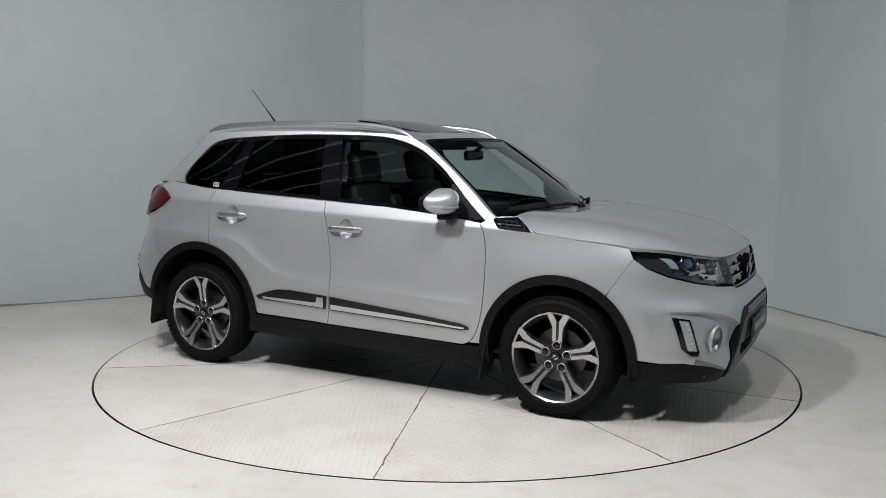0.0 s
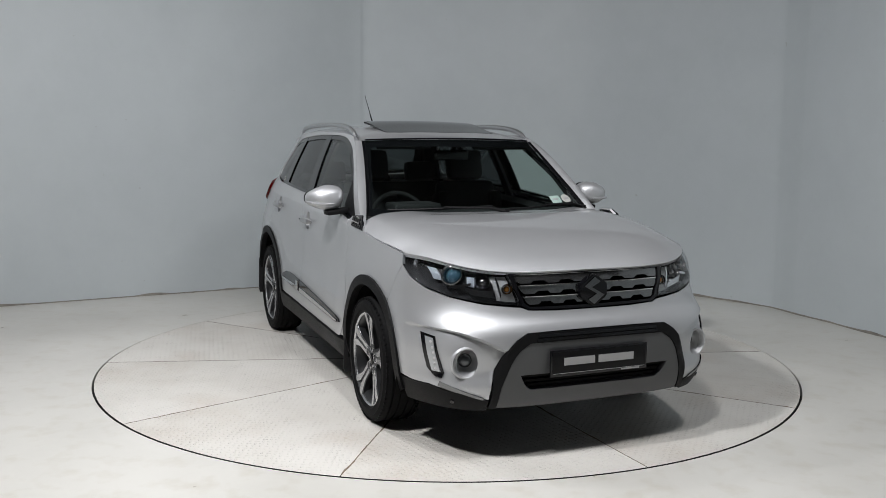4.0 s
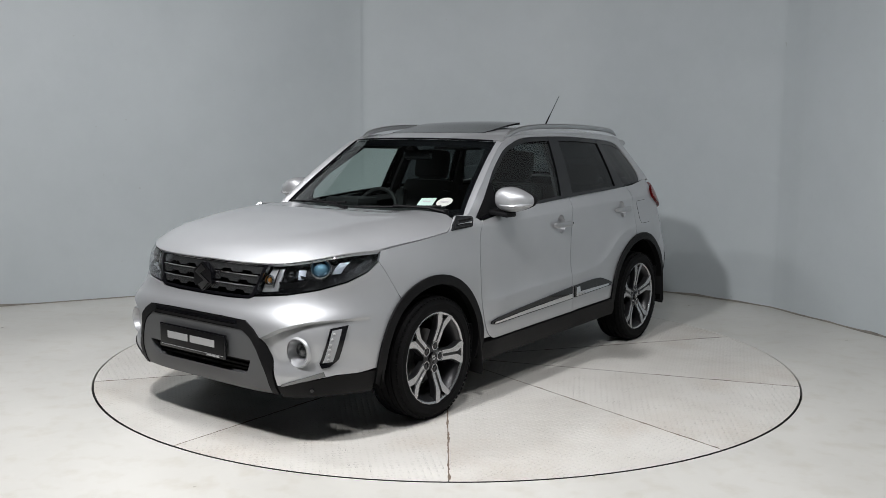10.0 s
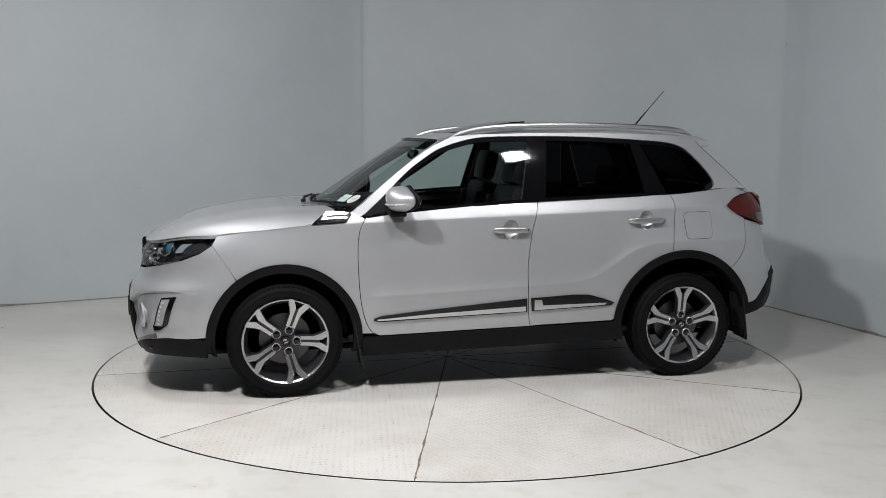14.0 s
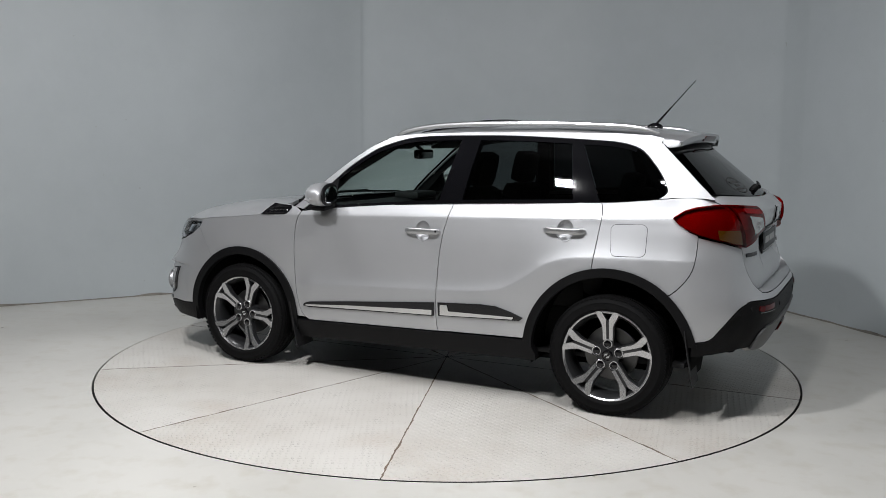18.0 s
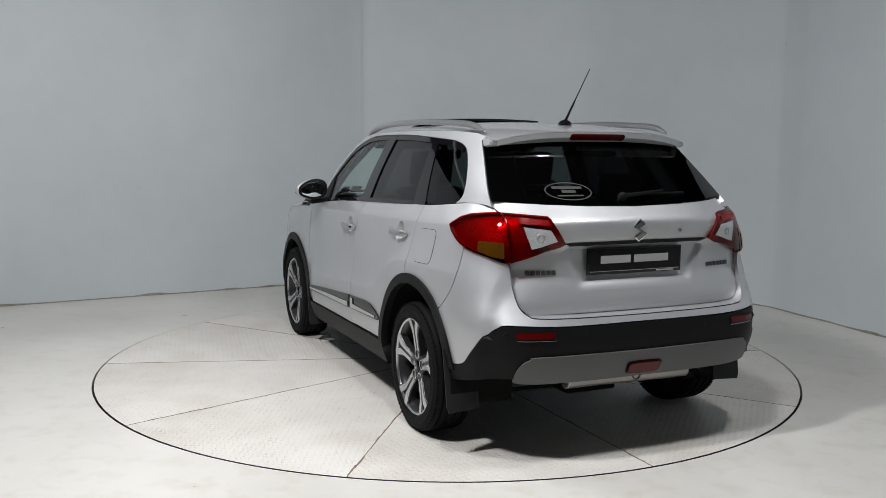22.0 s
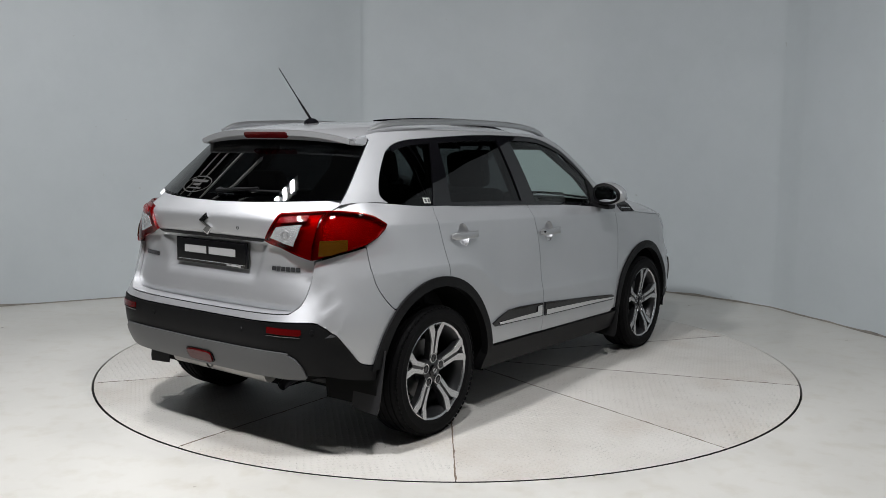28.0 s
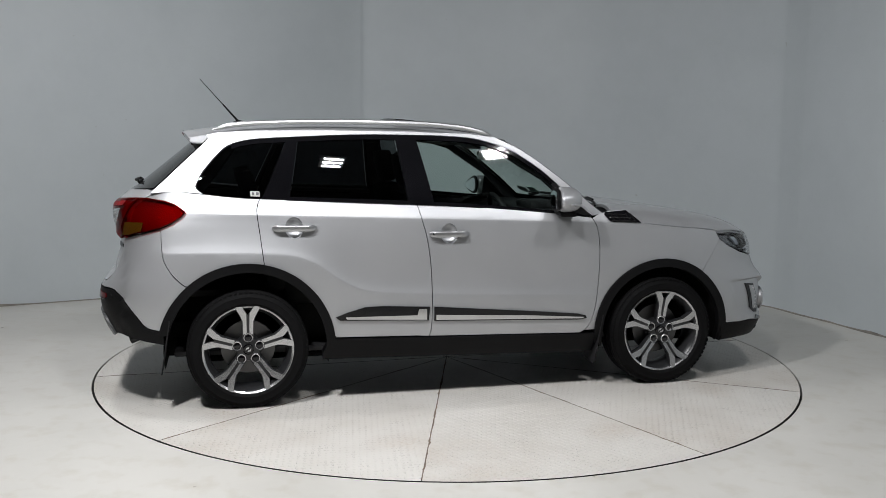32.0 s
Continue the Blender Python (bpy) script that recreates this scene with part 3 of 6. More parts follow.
def arc_table(m):
    ph = [k * math.pi / 2 / 400 for k in range(401)]
    q = [(2.08 * math.cos(p) ** (2 / N_END) if p < 1.5707 else 0.0, 0.86 * math.sin(p) ** (2 / m)) for p in ph]
    s = [0.0]
    for i in range(400):
        s.append(s[-1] + math.hypot(q[i + 1][0] - q[i][0], q[i + 1][1] - q[i][1]))
    return np.array(ph), np.array(s)


PH_F, ARC_F = arc_table(3.0)
PH_R, ARC_R = arc_table(5.0)


def wrap(t, z, rear=False, gate=False):
    """The nose or tail as it wraps round to the flanks; t: the way round from the middle, + to the car's left."""
    ph = float(np.interp(abs(t), ARC_R if rear else ARC_F, PH_R if rear else PH_F))
    a = (GATE(z) if gate else TAIL(z)) if rear else NOSE(z)
    m = m_rear(z) if rear else m_front(z)
    x = a * max(0.0, math.cos(ph)) ** (2 / N_END)
    y = math.sin(ph) ** (2 / m)
    if not rear:
        # the bumper's pocket round the fog and daytime lamps
        w = (WIDTH(z)) * y
        x -= 0.036 * ease((POCKET(w) - z) / 0.013) * ease((z - 0.345) / 0.10) * ease((w - 0.455 - 0.35 * max(0.0, 0.54 - z)) / 0.05) * ease((0.83 - w) / 0.02)
    if gate:
        w = abs(t)
        x -= 0.020 * ease((0.43 - 0.5 * max(0.0, 1.0 - z) - w) / 0.05) * ease((1.026 - z) / 0.018) * ease((z - 0.822) / 0.03)
    x = -x if rear else x
    return (x, math.copysign((WIDTH(z) + bulge(x, z)) * y, t), z)


def ty(y, z, rear=False):
    """The way round at which the nose (or tail) has the half-width y."""
    m = m_rear(z) if rear else m_front(z)
    w = WIDTH(z) + bulge(1.9, z)
    ph = math.asin(min(1, (abs(y) / w) ** (m / 2)))
    return math.copysign(float(np.interp(ph, PH_R if rear else PH_F, ARC_R if rear else ARC_F)), y)


def tx(x, z, rear=False):
    a = TAIL(z) if rear else NOSE(z)
    ph = math.acos(min(1, (abs(x) / a) ** (N_END / 2)))
    return float(np.interp(ph, PH_R if rear else PH_F, ARC_R if rear else ARC_F))


def front(t, z):
    return wrap(t, z)


def back(t, z):
    return wrap(t, z, True)


def gate(t, z):
    return wrap(t, z, True, True)


def upper(x, z):
    """The flank of the cabin, above the belt."""
    y = 0.800 - 0.30 * (z - 1.1) - 0.28 * (z - 1.1) * abs(z - 1.1) - 0.024 * (x + 0.35) ** 2
    y -= 0.055 * max(0.0, (-0.75 - x) / 0.85) ** 2 * (0.25 + 0.75 * ease((z - 1.15) / 0.35))
    y -= 0.020 * max(0.0, (-1.45 - x) / 0.27) ** 2
    return (x, y, z)


SCREEN_X = spline([(1.04, 1.07), (1.10, 0.995), (1.2, 0.845), (1.3, 0.69), (1.4, 0.535), (1.5, 0.37), (1.54, 0.29)])
REAR_X = spline([(1.10, -1.985), (1.19, -1.900), (1.28, -1.792), (1.40, -1.645), (1.475, -1.553), (1.55, -1.460)])
ROOF_Z = spline([(-1.64, 1.535), (-1.5, 1.556), (-1.2, 1.583), (-0.8, 1.598), (-0.3, 1.592), (0.1, 1.558), (0.38, 1.502), (0.6, 1.43)])
HOOD_Z = spline([(0.80, 1.085), (0.95, 1.097), (1.2, 1.093), (1.41, 1.075), (1.6, 1.046), (1.78, 1.008), (1.93, 0.955), (2.02, 0.908), (2.07, 0.872)])


def screen(y, z):
    return (SCREEN_X(z) - (0.36 - 0.10 * (z - 1.05) / 0.45) * y * y - 0.12 * y ** 4, y, z)


def rear_glass(y, z):
    return (REAR_X(z) + 0.17 * y * y + 0.28 * y ** 4, y, z)


def roof(x, y):
    ye = upper(x, 1.52)[1]
    return (x, y, ROOF_Z(x) - 0.052 * (abs(y) / ye) ** 3.2)


LIP_Z = spline([(0.0, 0.886), (0.20, 0.886), (0.40, 0.888), (0.50, 0.894), (0.60, 0.908), (0.68, 0.927), (0.74, 0.942), (0.80, 0.948)])


def lip_x(y):
    """Where the bonnet's front edge meets the nose at the half-width y."""
    z = LIP_Z(abs(y))
    return NOSE(z) * max(1e-6, 1 - (abs(y) / (WIDTH(z) + bulge(1.8, z))) ** m_front(z)) ** (1 / N_END) + 0.006


SHUT_Z = spline([(0.80, 1.045), (1.0, 1.018), (1.115, 1.000), (1.20, 0.991), (1.355, 0.974), (1.50, 0.961), (1.625, 0.944), (1.75, 0.93), (2.05, 0.90)])


def hood_top(x, y):
    sz = SHUT_Z(x)
    ye = side(min(x, 1.64), min(sz, 0.99))[1] - 0.002
    return HOOD_Z(x) - max(0.0, HOOD_Z(x) - sz) * min(1.0, abs(y) / ye) ** 7 - 0.012 * ease((0.55 - abs(y)) / 0.2) * ease((1.25 - x) / 0.12)


def hood(x, y):
    lx = lip_x(min(abs(y), 0.79))
    d = (lx - x) / 0.30
    z = hood_top(x, y)
    if d < 1:
        z += (LIP_Z(min(abs(y), 0.79)) - hood_top(lx, y)) * (1 - max(d, 0.0)) ** 2.4
    return (x, y, z)


def both(name, outline, mapf, mat, label="", parent=None, **kw):
    """The same panel on the car's left and right."""
    res = []
    for s in (1, -1):
        bm = bmesh.new()
        skin(bm, outline, lambda u, v: (mapf(u, v)[0], s * mapf(u, v)[1], mapf(u, v)[2]), flip=s > 0 if not kw.get("turned") else s < 0, **{k: v for k, v in kw.items() if k != "turned"})
        res.append(part(name, bm, mat, parent or CAR, label))
    return res


def mirror_y(pts):
    """An outline of half-points from the middle on, closed by its mirror image."""
    return list(pts) + [(-a, b) for a, b in reversed(pts) if abs(a) > 1e-6]


def shrink(poly, d):
    """The outline drawn in by d, for the gap between panels."""
    n = len(poly)
    area = sum(poly[i][0] * poly[(i + 1) % n][1] - poly[(i + 1) % n][0] * poly[i][1] for i in range(n))
    s = 1 if area > 0 else -1
    res = []
    for i in range(n):
        a, b, c = Vector(poly[i - 1]), Vector(poly[i]), Vector(poly[(i + 1) % n])
        if (b - a).length < 1e-6 or (c - b).length < 1e-6:
            res.append(tuple(b))
            continue
        e, f = (b - a).normalized(), (c - b).normalized()
        na, nb = Vector((-e.y, e.x)) * s, Vector((-f.y, f.x)) * s
        nn = (na + nb)
        nn = nn / max(0.5, nn.dot(na)) if nn.length > 1e-6 else na
        res.append(tuple(b + nn * d))
    return res


LIP_Y = (0.0, 0.10, 0.20, 0.30, 0.40, 0.48, 0.55, 0.62, 0.68, 0.73, 0.765, 0.79)
GAP = 0.0022
# edges shared by neighbouring panels, on the flank (x, z)
DOOR_FRONT = smooth_path([(0.775, 1.045), (0.815, 0.965), (0.828, 0.82), (0.815, 0.58), (0.790, 0.45), (0.755, 0.378), (0.705, 0.345)], 5)
DOOR_MID = smooth_path([(-0.287, 1.132), (-0.262, 1.03), (-0.238, 0.942), (-0.215, 0.78), (-0.210, 0.62), (-0.214, 0.43), (-0.228, 0.367)], 5)
DOOR_REAR = smooth_path([(-1.172, 1.163), (-1.190, 1.10), (-1.176, 0.97), (-1.156, 0.80)], 5)
QUARTER = ((1.580, 0.698), (1.600, 0.714), (1.62, 0.733), (1.64, 0.755), (1.655, 0.775), (1.67, 0.799), (1.684, 0.828), (1.692, 0.86), (1.697, 0.90), (1.699, 0.95))
HOOD_SIDE = smooth_path([(1.625, 0.943), (1.50, 0.960), (1.355, 0.973), (1.20, 0.990), (1.115, 0.999)], 4)
A_FRONT = spline([(1.05, 0.885), (1.10, 0.815), (1.2, 0.70), (1.3, 0.575), (1.4, 0.44), (1.47, 0.325), (1.5, 0.26)])


def arch(cx, r, a0, a1, n=22):
    return arc(cx, 0.335, r, a0, a1, n)


def spoiler_x(y):
    return -1.602 + 0.11 * y * y + 0.22 * y ** 4


def recess_rim(hx, hz, f=1.0, n=28):
    """The rim of the pressed bowl behind a door handle."""
    return [(hx + 0.050 * f * math.cos(k * math.tau / n), hz + 0.060 * f * math.sin(k * math.tau / n)) for k in range(n)]


def pillar_edge(z):
    """Where the cabin's flank meets the rear window at a height: x and the half-width."""
    x = -1.65
    for _ in range(30):
        x = rear_glass(upper(x, z)[1], z)[0]
    return x, upper(x, z)[1]


def build_body():
    # front wing
    wing = HOOD_SIDE + [(1.06, 1.035), (1.005, 1.082), (0.90, 1.078), (0.83, 1.062)] + DOOR_FRONT[1:28]
    wing = wing + [q for q in arch(AXLE_F, ARCH_F - 0.01, 177, 53) if q[1] > 0.2] + [(1.537, 0.716), (1.652, 0.892)]
    both("front_wing", shrink(wing, GAP), side, PAINT, step=0.022, lines=crease_lines())
    # doors
    belt = [(x, BELT(x)) for x in np.linspace(-0.27, 0.77, 14)]
    fd = belt + DOOR_FRONT + [(x, 0.367 - (x + 0.225) * 0.024) for x in np.linspace(0.65, -0.2, 8)] + DOOR_MID[::-1]
    front_door = both("front_door", shrink(fd, GAP), side, PAINT, step=0.018, lines=crease_lines(), holes=[recess_rim(-0.105, HANDLE_Z[0])])
    belt = [(x, BELT(x)) for x in np.linspace(-1.16, -0.30, 12)]
    rd = belt + DOOR_MID + [(x, 0.37 - (x + 0.225) * 0.024) for x in np.linspace(-0.3, -0.76, 5)] + [q for q in arch(AXLE_R, ARCH_R - 0.012, 8, 78) if q[0] > -1.15] + DOOR_REAR[::-1]
    rear_door = both("rear_door", shrink(rd, GAP), side, PAINT, step=0.018, lines=crease_lines(), holes=[recess_rim(-0.99, HANDLE_Z[1])])
    # rear quarter
    lamp_low = [(-1.700, 1.007), (-1.651, 1.028), (-1.575, 1.088), (-1.677, 1.146), (-1.74, 1.156), (-1.745, 1.188)]
    q = DOOR_REAR + [p for p in arch(AXLE_R, ARCH_R - 0.012, 80, 130)] + [(-x, z) for x, z in QUARTER] + lamp_low + [(x, BELT(x) + 0.0) for x in np.linspace(-1.7, -1.2, 8)]
    both("rear_quarter", shrink(q, GAP), side, PAINT, step=0.022, lines=crease_lines())
    # bonnet
    lip = [(lip_x(y), y) for y in LIP_Y]
    edge = [(x, side(x, SHUT_Z(x))[1] - 0.005) for x in (1.60, 1.5, 1.42, 1.35, 1.28, 1.2, 1.122)] + [(1.05, 0.808), (0.99, 0.782), (0.950, 0.69), (0.99, 0.5), (1.02, 0.3), (1.03, 0.0)]
    half = smooth_path(lip, 3) + edge
    bm = bmesh.new()
    skin(bm, half + [(x, -y) for x, y in reversed(half) if y > 1e-6], hood, step=0.035, fold=0.02)
    part("bonnet", bm, PAINT, CAR)
    # front bumper, silver
    top = [(0, 0.706), (ty(0.2, 0.707), 0.707), (ty(0.345, 0.714), 0.714), (ty(0.378, 0.727), 0.727), (ty(0.55, 0.744), 0.744), (ty(0.68, 0.770), 0.770), (ty(0.76, 0.804), 0.804), (tx(1.72, 0.845), 0.845)] + [(tx(1.6485 - 0.115 * k / 6, 0.892 - 0.176 * k / 6), 0.892 - 0.176 * k / 6) for k in range(6)]
    rear_edge = [(tx(1.5345, 0.716), 0.716)] + [(tx(x, z), z) for x, z in arch(AXLE_F, ARCH_F - 0.01, 52.4, 4, 13)]
    low = [(tx(1.80, 0.356), 0.356), (tx(1.92, 0.362), 0.362), (ty(0.66, 0.338), 0.338), (ty(0.545, 0.305), 0.305)]
    mouth = [(ty(0.522, 0.45), 0.45), (ty(0.480, 0.53), 0.53), (ty(0.43, 0.585), 0.585), (ty(0.378, 0.615), 0.615), (ty(0.2, 0.618), 0.618), (0, 0.618)]
    bm = bmesh.new()
    bowl = [(ty(FOG_Y, FOG_Z) + 0.066 * math.cos(a), FOG_Z + 0.066 * math.sin(a)) for a in np.linspace(0, math.tau, 30, endpoint=False)]
    skin(bm, shrink(mirror_y(top + rear_edge + low + mouth), GAP), front, step=0.018, flip=False, holes=[bowl, [(-u, v) for u, v in bowl]], lines=[[(k * ty(w, POCKET(w) - o), POCKET(w) - o) for w in np.linspace(0.45, 0.82, 26)] for k in (1, -1) for o in (0.0, 0.013)])
    part("front_bumper", bm, PAINT, CAR)
    # black frame of the lower mouth, grey skid plate
    outer = [(0, 0.616)] + [(a, b) for a, b in reversed(mouth[:-2])] + [(ty(0.535, 0.31), 0.31), (ty(0.54, 0.262), 0.262)]
    inner = [(ty(0.503, 0.262), 0.262), (ty(0.495, 0.367), 0.367), (ty(0.456, 0.478), 0.478), (ty(0.415, 0.537), 0.537), (ty(0.363, 0.570), 0.570), (0, 0.572)]
    bm = bmesh.new()
    skin(bm, mirror_y(outer + inner), front, step=0.03, lift=0.006, fold=0.03)
    frame_ob = part("mouth_frame", bm, BLACK_PLASTIC, CAR, "matt black frame round the lower grille")
    skid = [(0, 0.570), (ty(0.361, 0.568), 0.568), (ty(0.413, 0.535), 0.535), (ty(0.453, 0.478), 0.478), (ty(0.492, 0.367), 0.367), (ty(0.500, 0.262), 0.262), (ty(0.3, 0.256), 0.256), (0, 0.255)]
    hole = [(ty(0.405, 0.420), 0.420), (ty(0.375, 0.365), 0.365), (ty(0.345, 0.343), 0.343)]
    hole = hole + [(-a, b) for a, b in reversed(hole)]
    bm = bmesh.new()
    skin(bm, mirror_y(skid), front, step=0.03, lift=0.002, fold=0.03, holes=[hole])
    part("skid_plate", bm, GREY_PLASTIC, CAR, "matt grey plastic skid plate")
    # dark depth behind the openings
    bm = bmesh.new()
    back_plate = mirror_y([(0, 0.90), (ty(0.44, 0.90), 0.90), (ty(0.5, 0.72), 0.72), (ty(0.5, 0.28), 0.28), (0, 0.27)])
    skin(bm, back_plate, front, step=0.06, lift=-0.055, fold=0)
    part("grille_backing", bm, LINER, CAR)
    # black lower lip at the corners
    lip2 = [(tx(1.92, 0.358), 0.358), (ty(0.66, 0.334), 0.334), (ty(0.545, 0.301), 0.301), (ty(0.545, 0.245), 0.245), (ty(0.70, 0.252), 0.252), (tx(1.85, 0.25), 0.25), (tx(1.69, 0.240), 0.240), (tx(1.688, 0.352), 0.352)]
    both("bumper_lip", lip2, front, BLACK_PLASTIC, "matt black lower bumper corner", turned=True, step=0.035, lift=0.001)
    # sills, arches
    sill = [(0.80, 0.338), (0.70, 0.340), (-0.22, 0.362), (-0.80, 0.376), (-0.84, 0.30), (-0.84, 0.262), (-0.22, 0.248), (0.80, 0.226)]
    both("sill_cladding", sill, side, BLACK_PLASTIC, "matt black sill cladding", lift=0.012, fold=0.05)
    fa = arch(AXLE_F, ARCH_F, 188, -6, 44) + arch(AXLE_F, ARCH_F - 0.052, -12, 192, 44)
    both("wheel_arch_trim", fa, side, BLACK_PLASTIC, "matt black wheel-arch trim", lift=0.012, fold=0.04, step=0.03)
    ra = arch(AXLE_R, ARCH_R, 169, -2, 44) + arch(AXLE_R, ARCH_R - 0.050, -8, 167, 44)
    both("wheel_arch_trim", ra, side, BLACK_PLASTIC, "matt black wheel-arch trim", lift=0.012, fold=0.04, step=0.03)
    # rear bumper: silver upper, black lower, grey skid
    g_edge = [(ty(a, b, True), b) for a, b in smooth_path([(0.648, 0.94), (0.645, 0.86), (0.640, 0.80), (0.630, 0.748), (0.600, 0.716), (0.55, 0.703), (0.3, 0.697), (0.0, 0.695)], 4)]
    up = [(tx(1.699, 1.0, True), 1.0), (tx(1.83, 0.968, True), 0.968)]
    dn = [(0, 0.664), (ty(0.4, 0.665, True), 0.665), (ty(0.66, 0.674, True), 0.674), (ty(0.71, 0.670, True), 0.670), (tx(1.945, 0.660, True), 0.660), (tx(1.915, 0.635, True), 0.635), (tx(1.88, 0.59, True), 0.59), (tx(1.83, 0.525, True), 0.525), (tx(1.78, 0.470, True), 0.470), (tx(1.70, 0.452, True), 0.452)]
    dn = smooth_path(dn, 4)
    al = [(tx(-x, z, True), z) for x, z in arch(AXLE_R, ARCH_R - 0.012, 165, 131, 8)] + [(tx(x, z, True), z) for x, z in QUARTER]
    half = dn + al + up + g_edge
    bm = bmesh.new()
    skin(bm, shrink(mirror_y(half), GAP), back, step=0.035, flip=True)
    part("rear_bumper", bm, PAINT, CAR)
    # the bumper's step up to the tailgate
    bm = bmesh.new()
    rows = []
    for t, z in g_edge + [(-t, z) for t, z in reversed(g_edge[:-1])]:
        p, q = Vector(back(t, z + 0.002)), Vector(gate(t * 0.985, z + 0.006))
        rows.append([bm.verts.new(p.lerp(q + Vector((0.03, 0, 0)), f) + Vector((0, 0, 0.002 * math.sin(f * 3.1)))) for f in (0.0, 0.3, 0.65, 1.0)])
    for i in range(len(rows) - 1):
        for k in range(3):
            bm.faces.new((rows[i][k], rows[i][k + 1], rows[i + 1][k + 1], rows[i + 1][k]))
    bmesh.ops.recalc_face_normals(bm, faces=bm.faces)
    part("bumper_step", bm, PAINT, CAR)
    lowb = [(0, 0.660)] + [(a, b - 0.004) for a, b in dn[1:]] + [(tx(1.69, 0.376, True), 0.376), (tx(1.80, 0.395, True), 0.395), (tx(1.90, 0.42, True), 0.42), (ty(0.66, 0.425, True), 0.425), (ty(0.4, 0.412, True), 0.412), (0, 0.410)]
    bm = bmesh.new()
    skin(bm, mirror_y(lowb), back, step=0.035, flip=True, lift=0.004, fold=0.03)
    part("rear_lower_bumper", bm, BLACK_PLASTIC, CAR, "matt black lower rear bumper")
    sk = [(0, 0.530), (ty(0.55, 0.534, True), 0.534), (ty(0.60, 0.522, True), 0.522), (ty(0.636, 0.495, True), 0.495), (ty(0.652, 0.438, True), 0.438), (ty(0.62, 0.408, True), 0.408), (ty(0.3, 0.400, True), 0.400), (0, 0.398)]
    bm = bmesh.new()
    skin(bm, mirror_y(smooth_path(sk, 4)), back, step=0.035, flip=True, lift=0.014, fold=0.02)
    part("rear_skid_plate", bm, GREY_PLASTIC, CAR, "matt grey rear skid plate")
    # tailgate
    tg = [(ty(max(0.0, a), b, True), b) for a, b in smooth_path([(0.0, 0.701), (0.3, 0.703), (0.55, 0.709), (0.594, 0.722), (0.622, 0.752), (0.632, 0.80), (0.637, 0.86), (0.640, 0.94)], 4)] + [(ty(0.645, 1.16, True), 1.16), (ty(0.668, 1.214, True), 1.214), (ty(0.45, 1.204, True), 1.204), (ty(0.25, 1.195, True), 1.195), (0, 1.190)]
    bm = bmesh.new()
    skin(bm, shrink(mirror_y(tg), GAP), gate, step=0.018, flip=True, lines=[[(t, z) for t in np.linspace(-0.7, 0.7, 60)] for z in (0.736, 0.748, 1.118, 1.13)])
    part("tailgate", bm, PAINT, CAR)
    # cabin flank: pillars and roof edge round the side windows
    outer = [(A_FRONT(z), z) for z in np.linspace(1.06, 1.46, 14)] + [(0.22, 1.515), (0.05, 1.532), (-0.3, 1.542), (-0.8, 1.545), (-1.2, 1.540), (-1.38, 1.530), (-1.455, 1.515)] + [(pillar_edge(z)[0] + 0.004, z) for z in np.linspace(1.490, 1.190, 12)]
    lowe = [(x, BELT(max(-1.55, x)) + 0.001) for x in np.linspace(-1.70, -1.55, 3)]
    hole = smooth_path([(0.775, 1.062), (0.729, 1.102), (0.663, 1.162), (0.578, 1.245), (0.494, 1.320), (0.396, 1.388), (0.295, 1.445), (0.124, 1.497), (-0.048, 1.516), (-0.35, 1.522), (-0.65, 1.520), (-1.04, 1.502), (-1.22, 1.488), (-1.335, 1.455), (-1.405, 1.395), (-1.475, 1.312), (-1.512, 1.245), (-1.508, 1.214), (-1.475, 1.1905)], 4)
    ap = outer + lowe + hole[::-1] + [(0.80, 1.045)]
    both("cabin_pillar", shrink(ap, 0.0015), upper, PAINT, step=0.035, fold=0.03)
    # roof
    pts = [(x, upper(x, 1.535)[1] - 0.004) for x in np.linspace(0.16, -1.48, 24)]
    fr = [(0.365, 0.0), (0.355, 0.2), (0.325, 0.4), (0.275, 0.53), (0.235, 0.585)]
    bk = [(spoiler_x(y), y) for y in (0.545, 0.5, 0.4, 0.3, 0.15, 0.0)]
    half = fr + pts + bk
    bm = bmesh.new()
    skin(bm, half + [(x, -y) for x, y in reversed(half) if y > 1e-6], roof, step=0.04, fold=0.03)
    part("roof", bm, PAINT, CAR)
    return front_door, rear_door


FRONT_DOORS, REAR_DOORS = build_body()


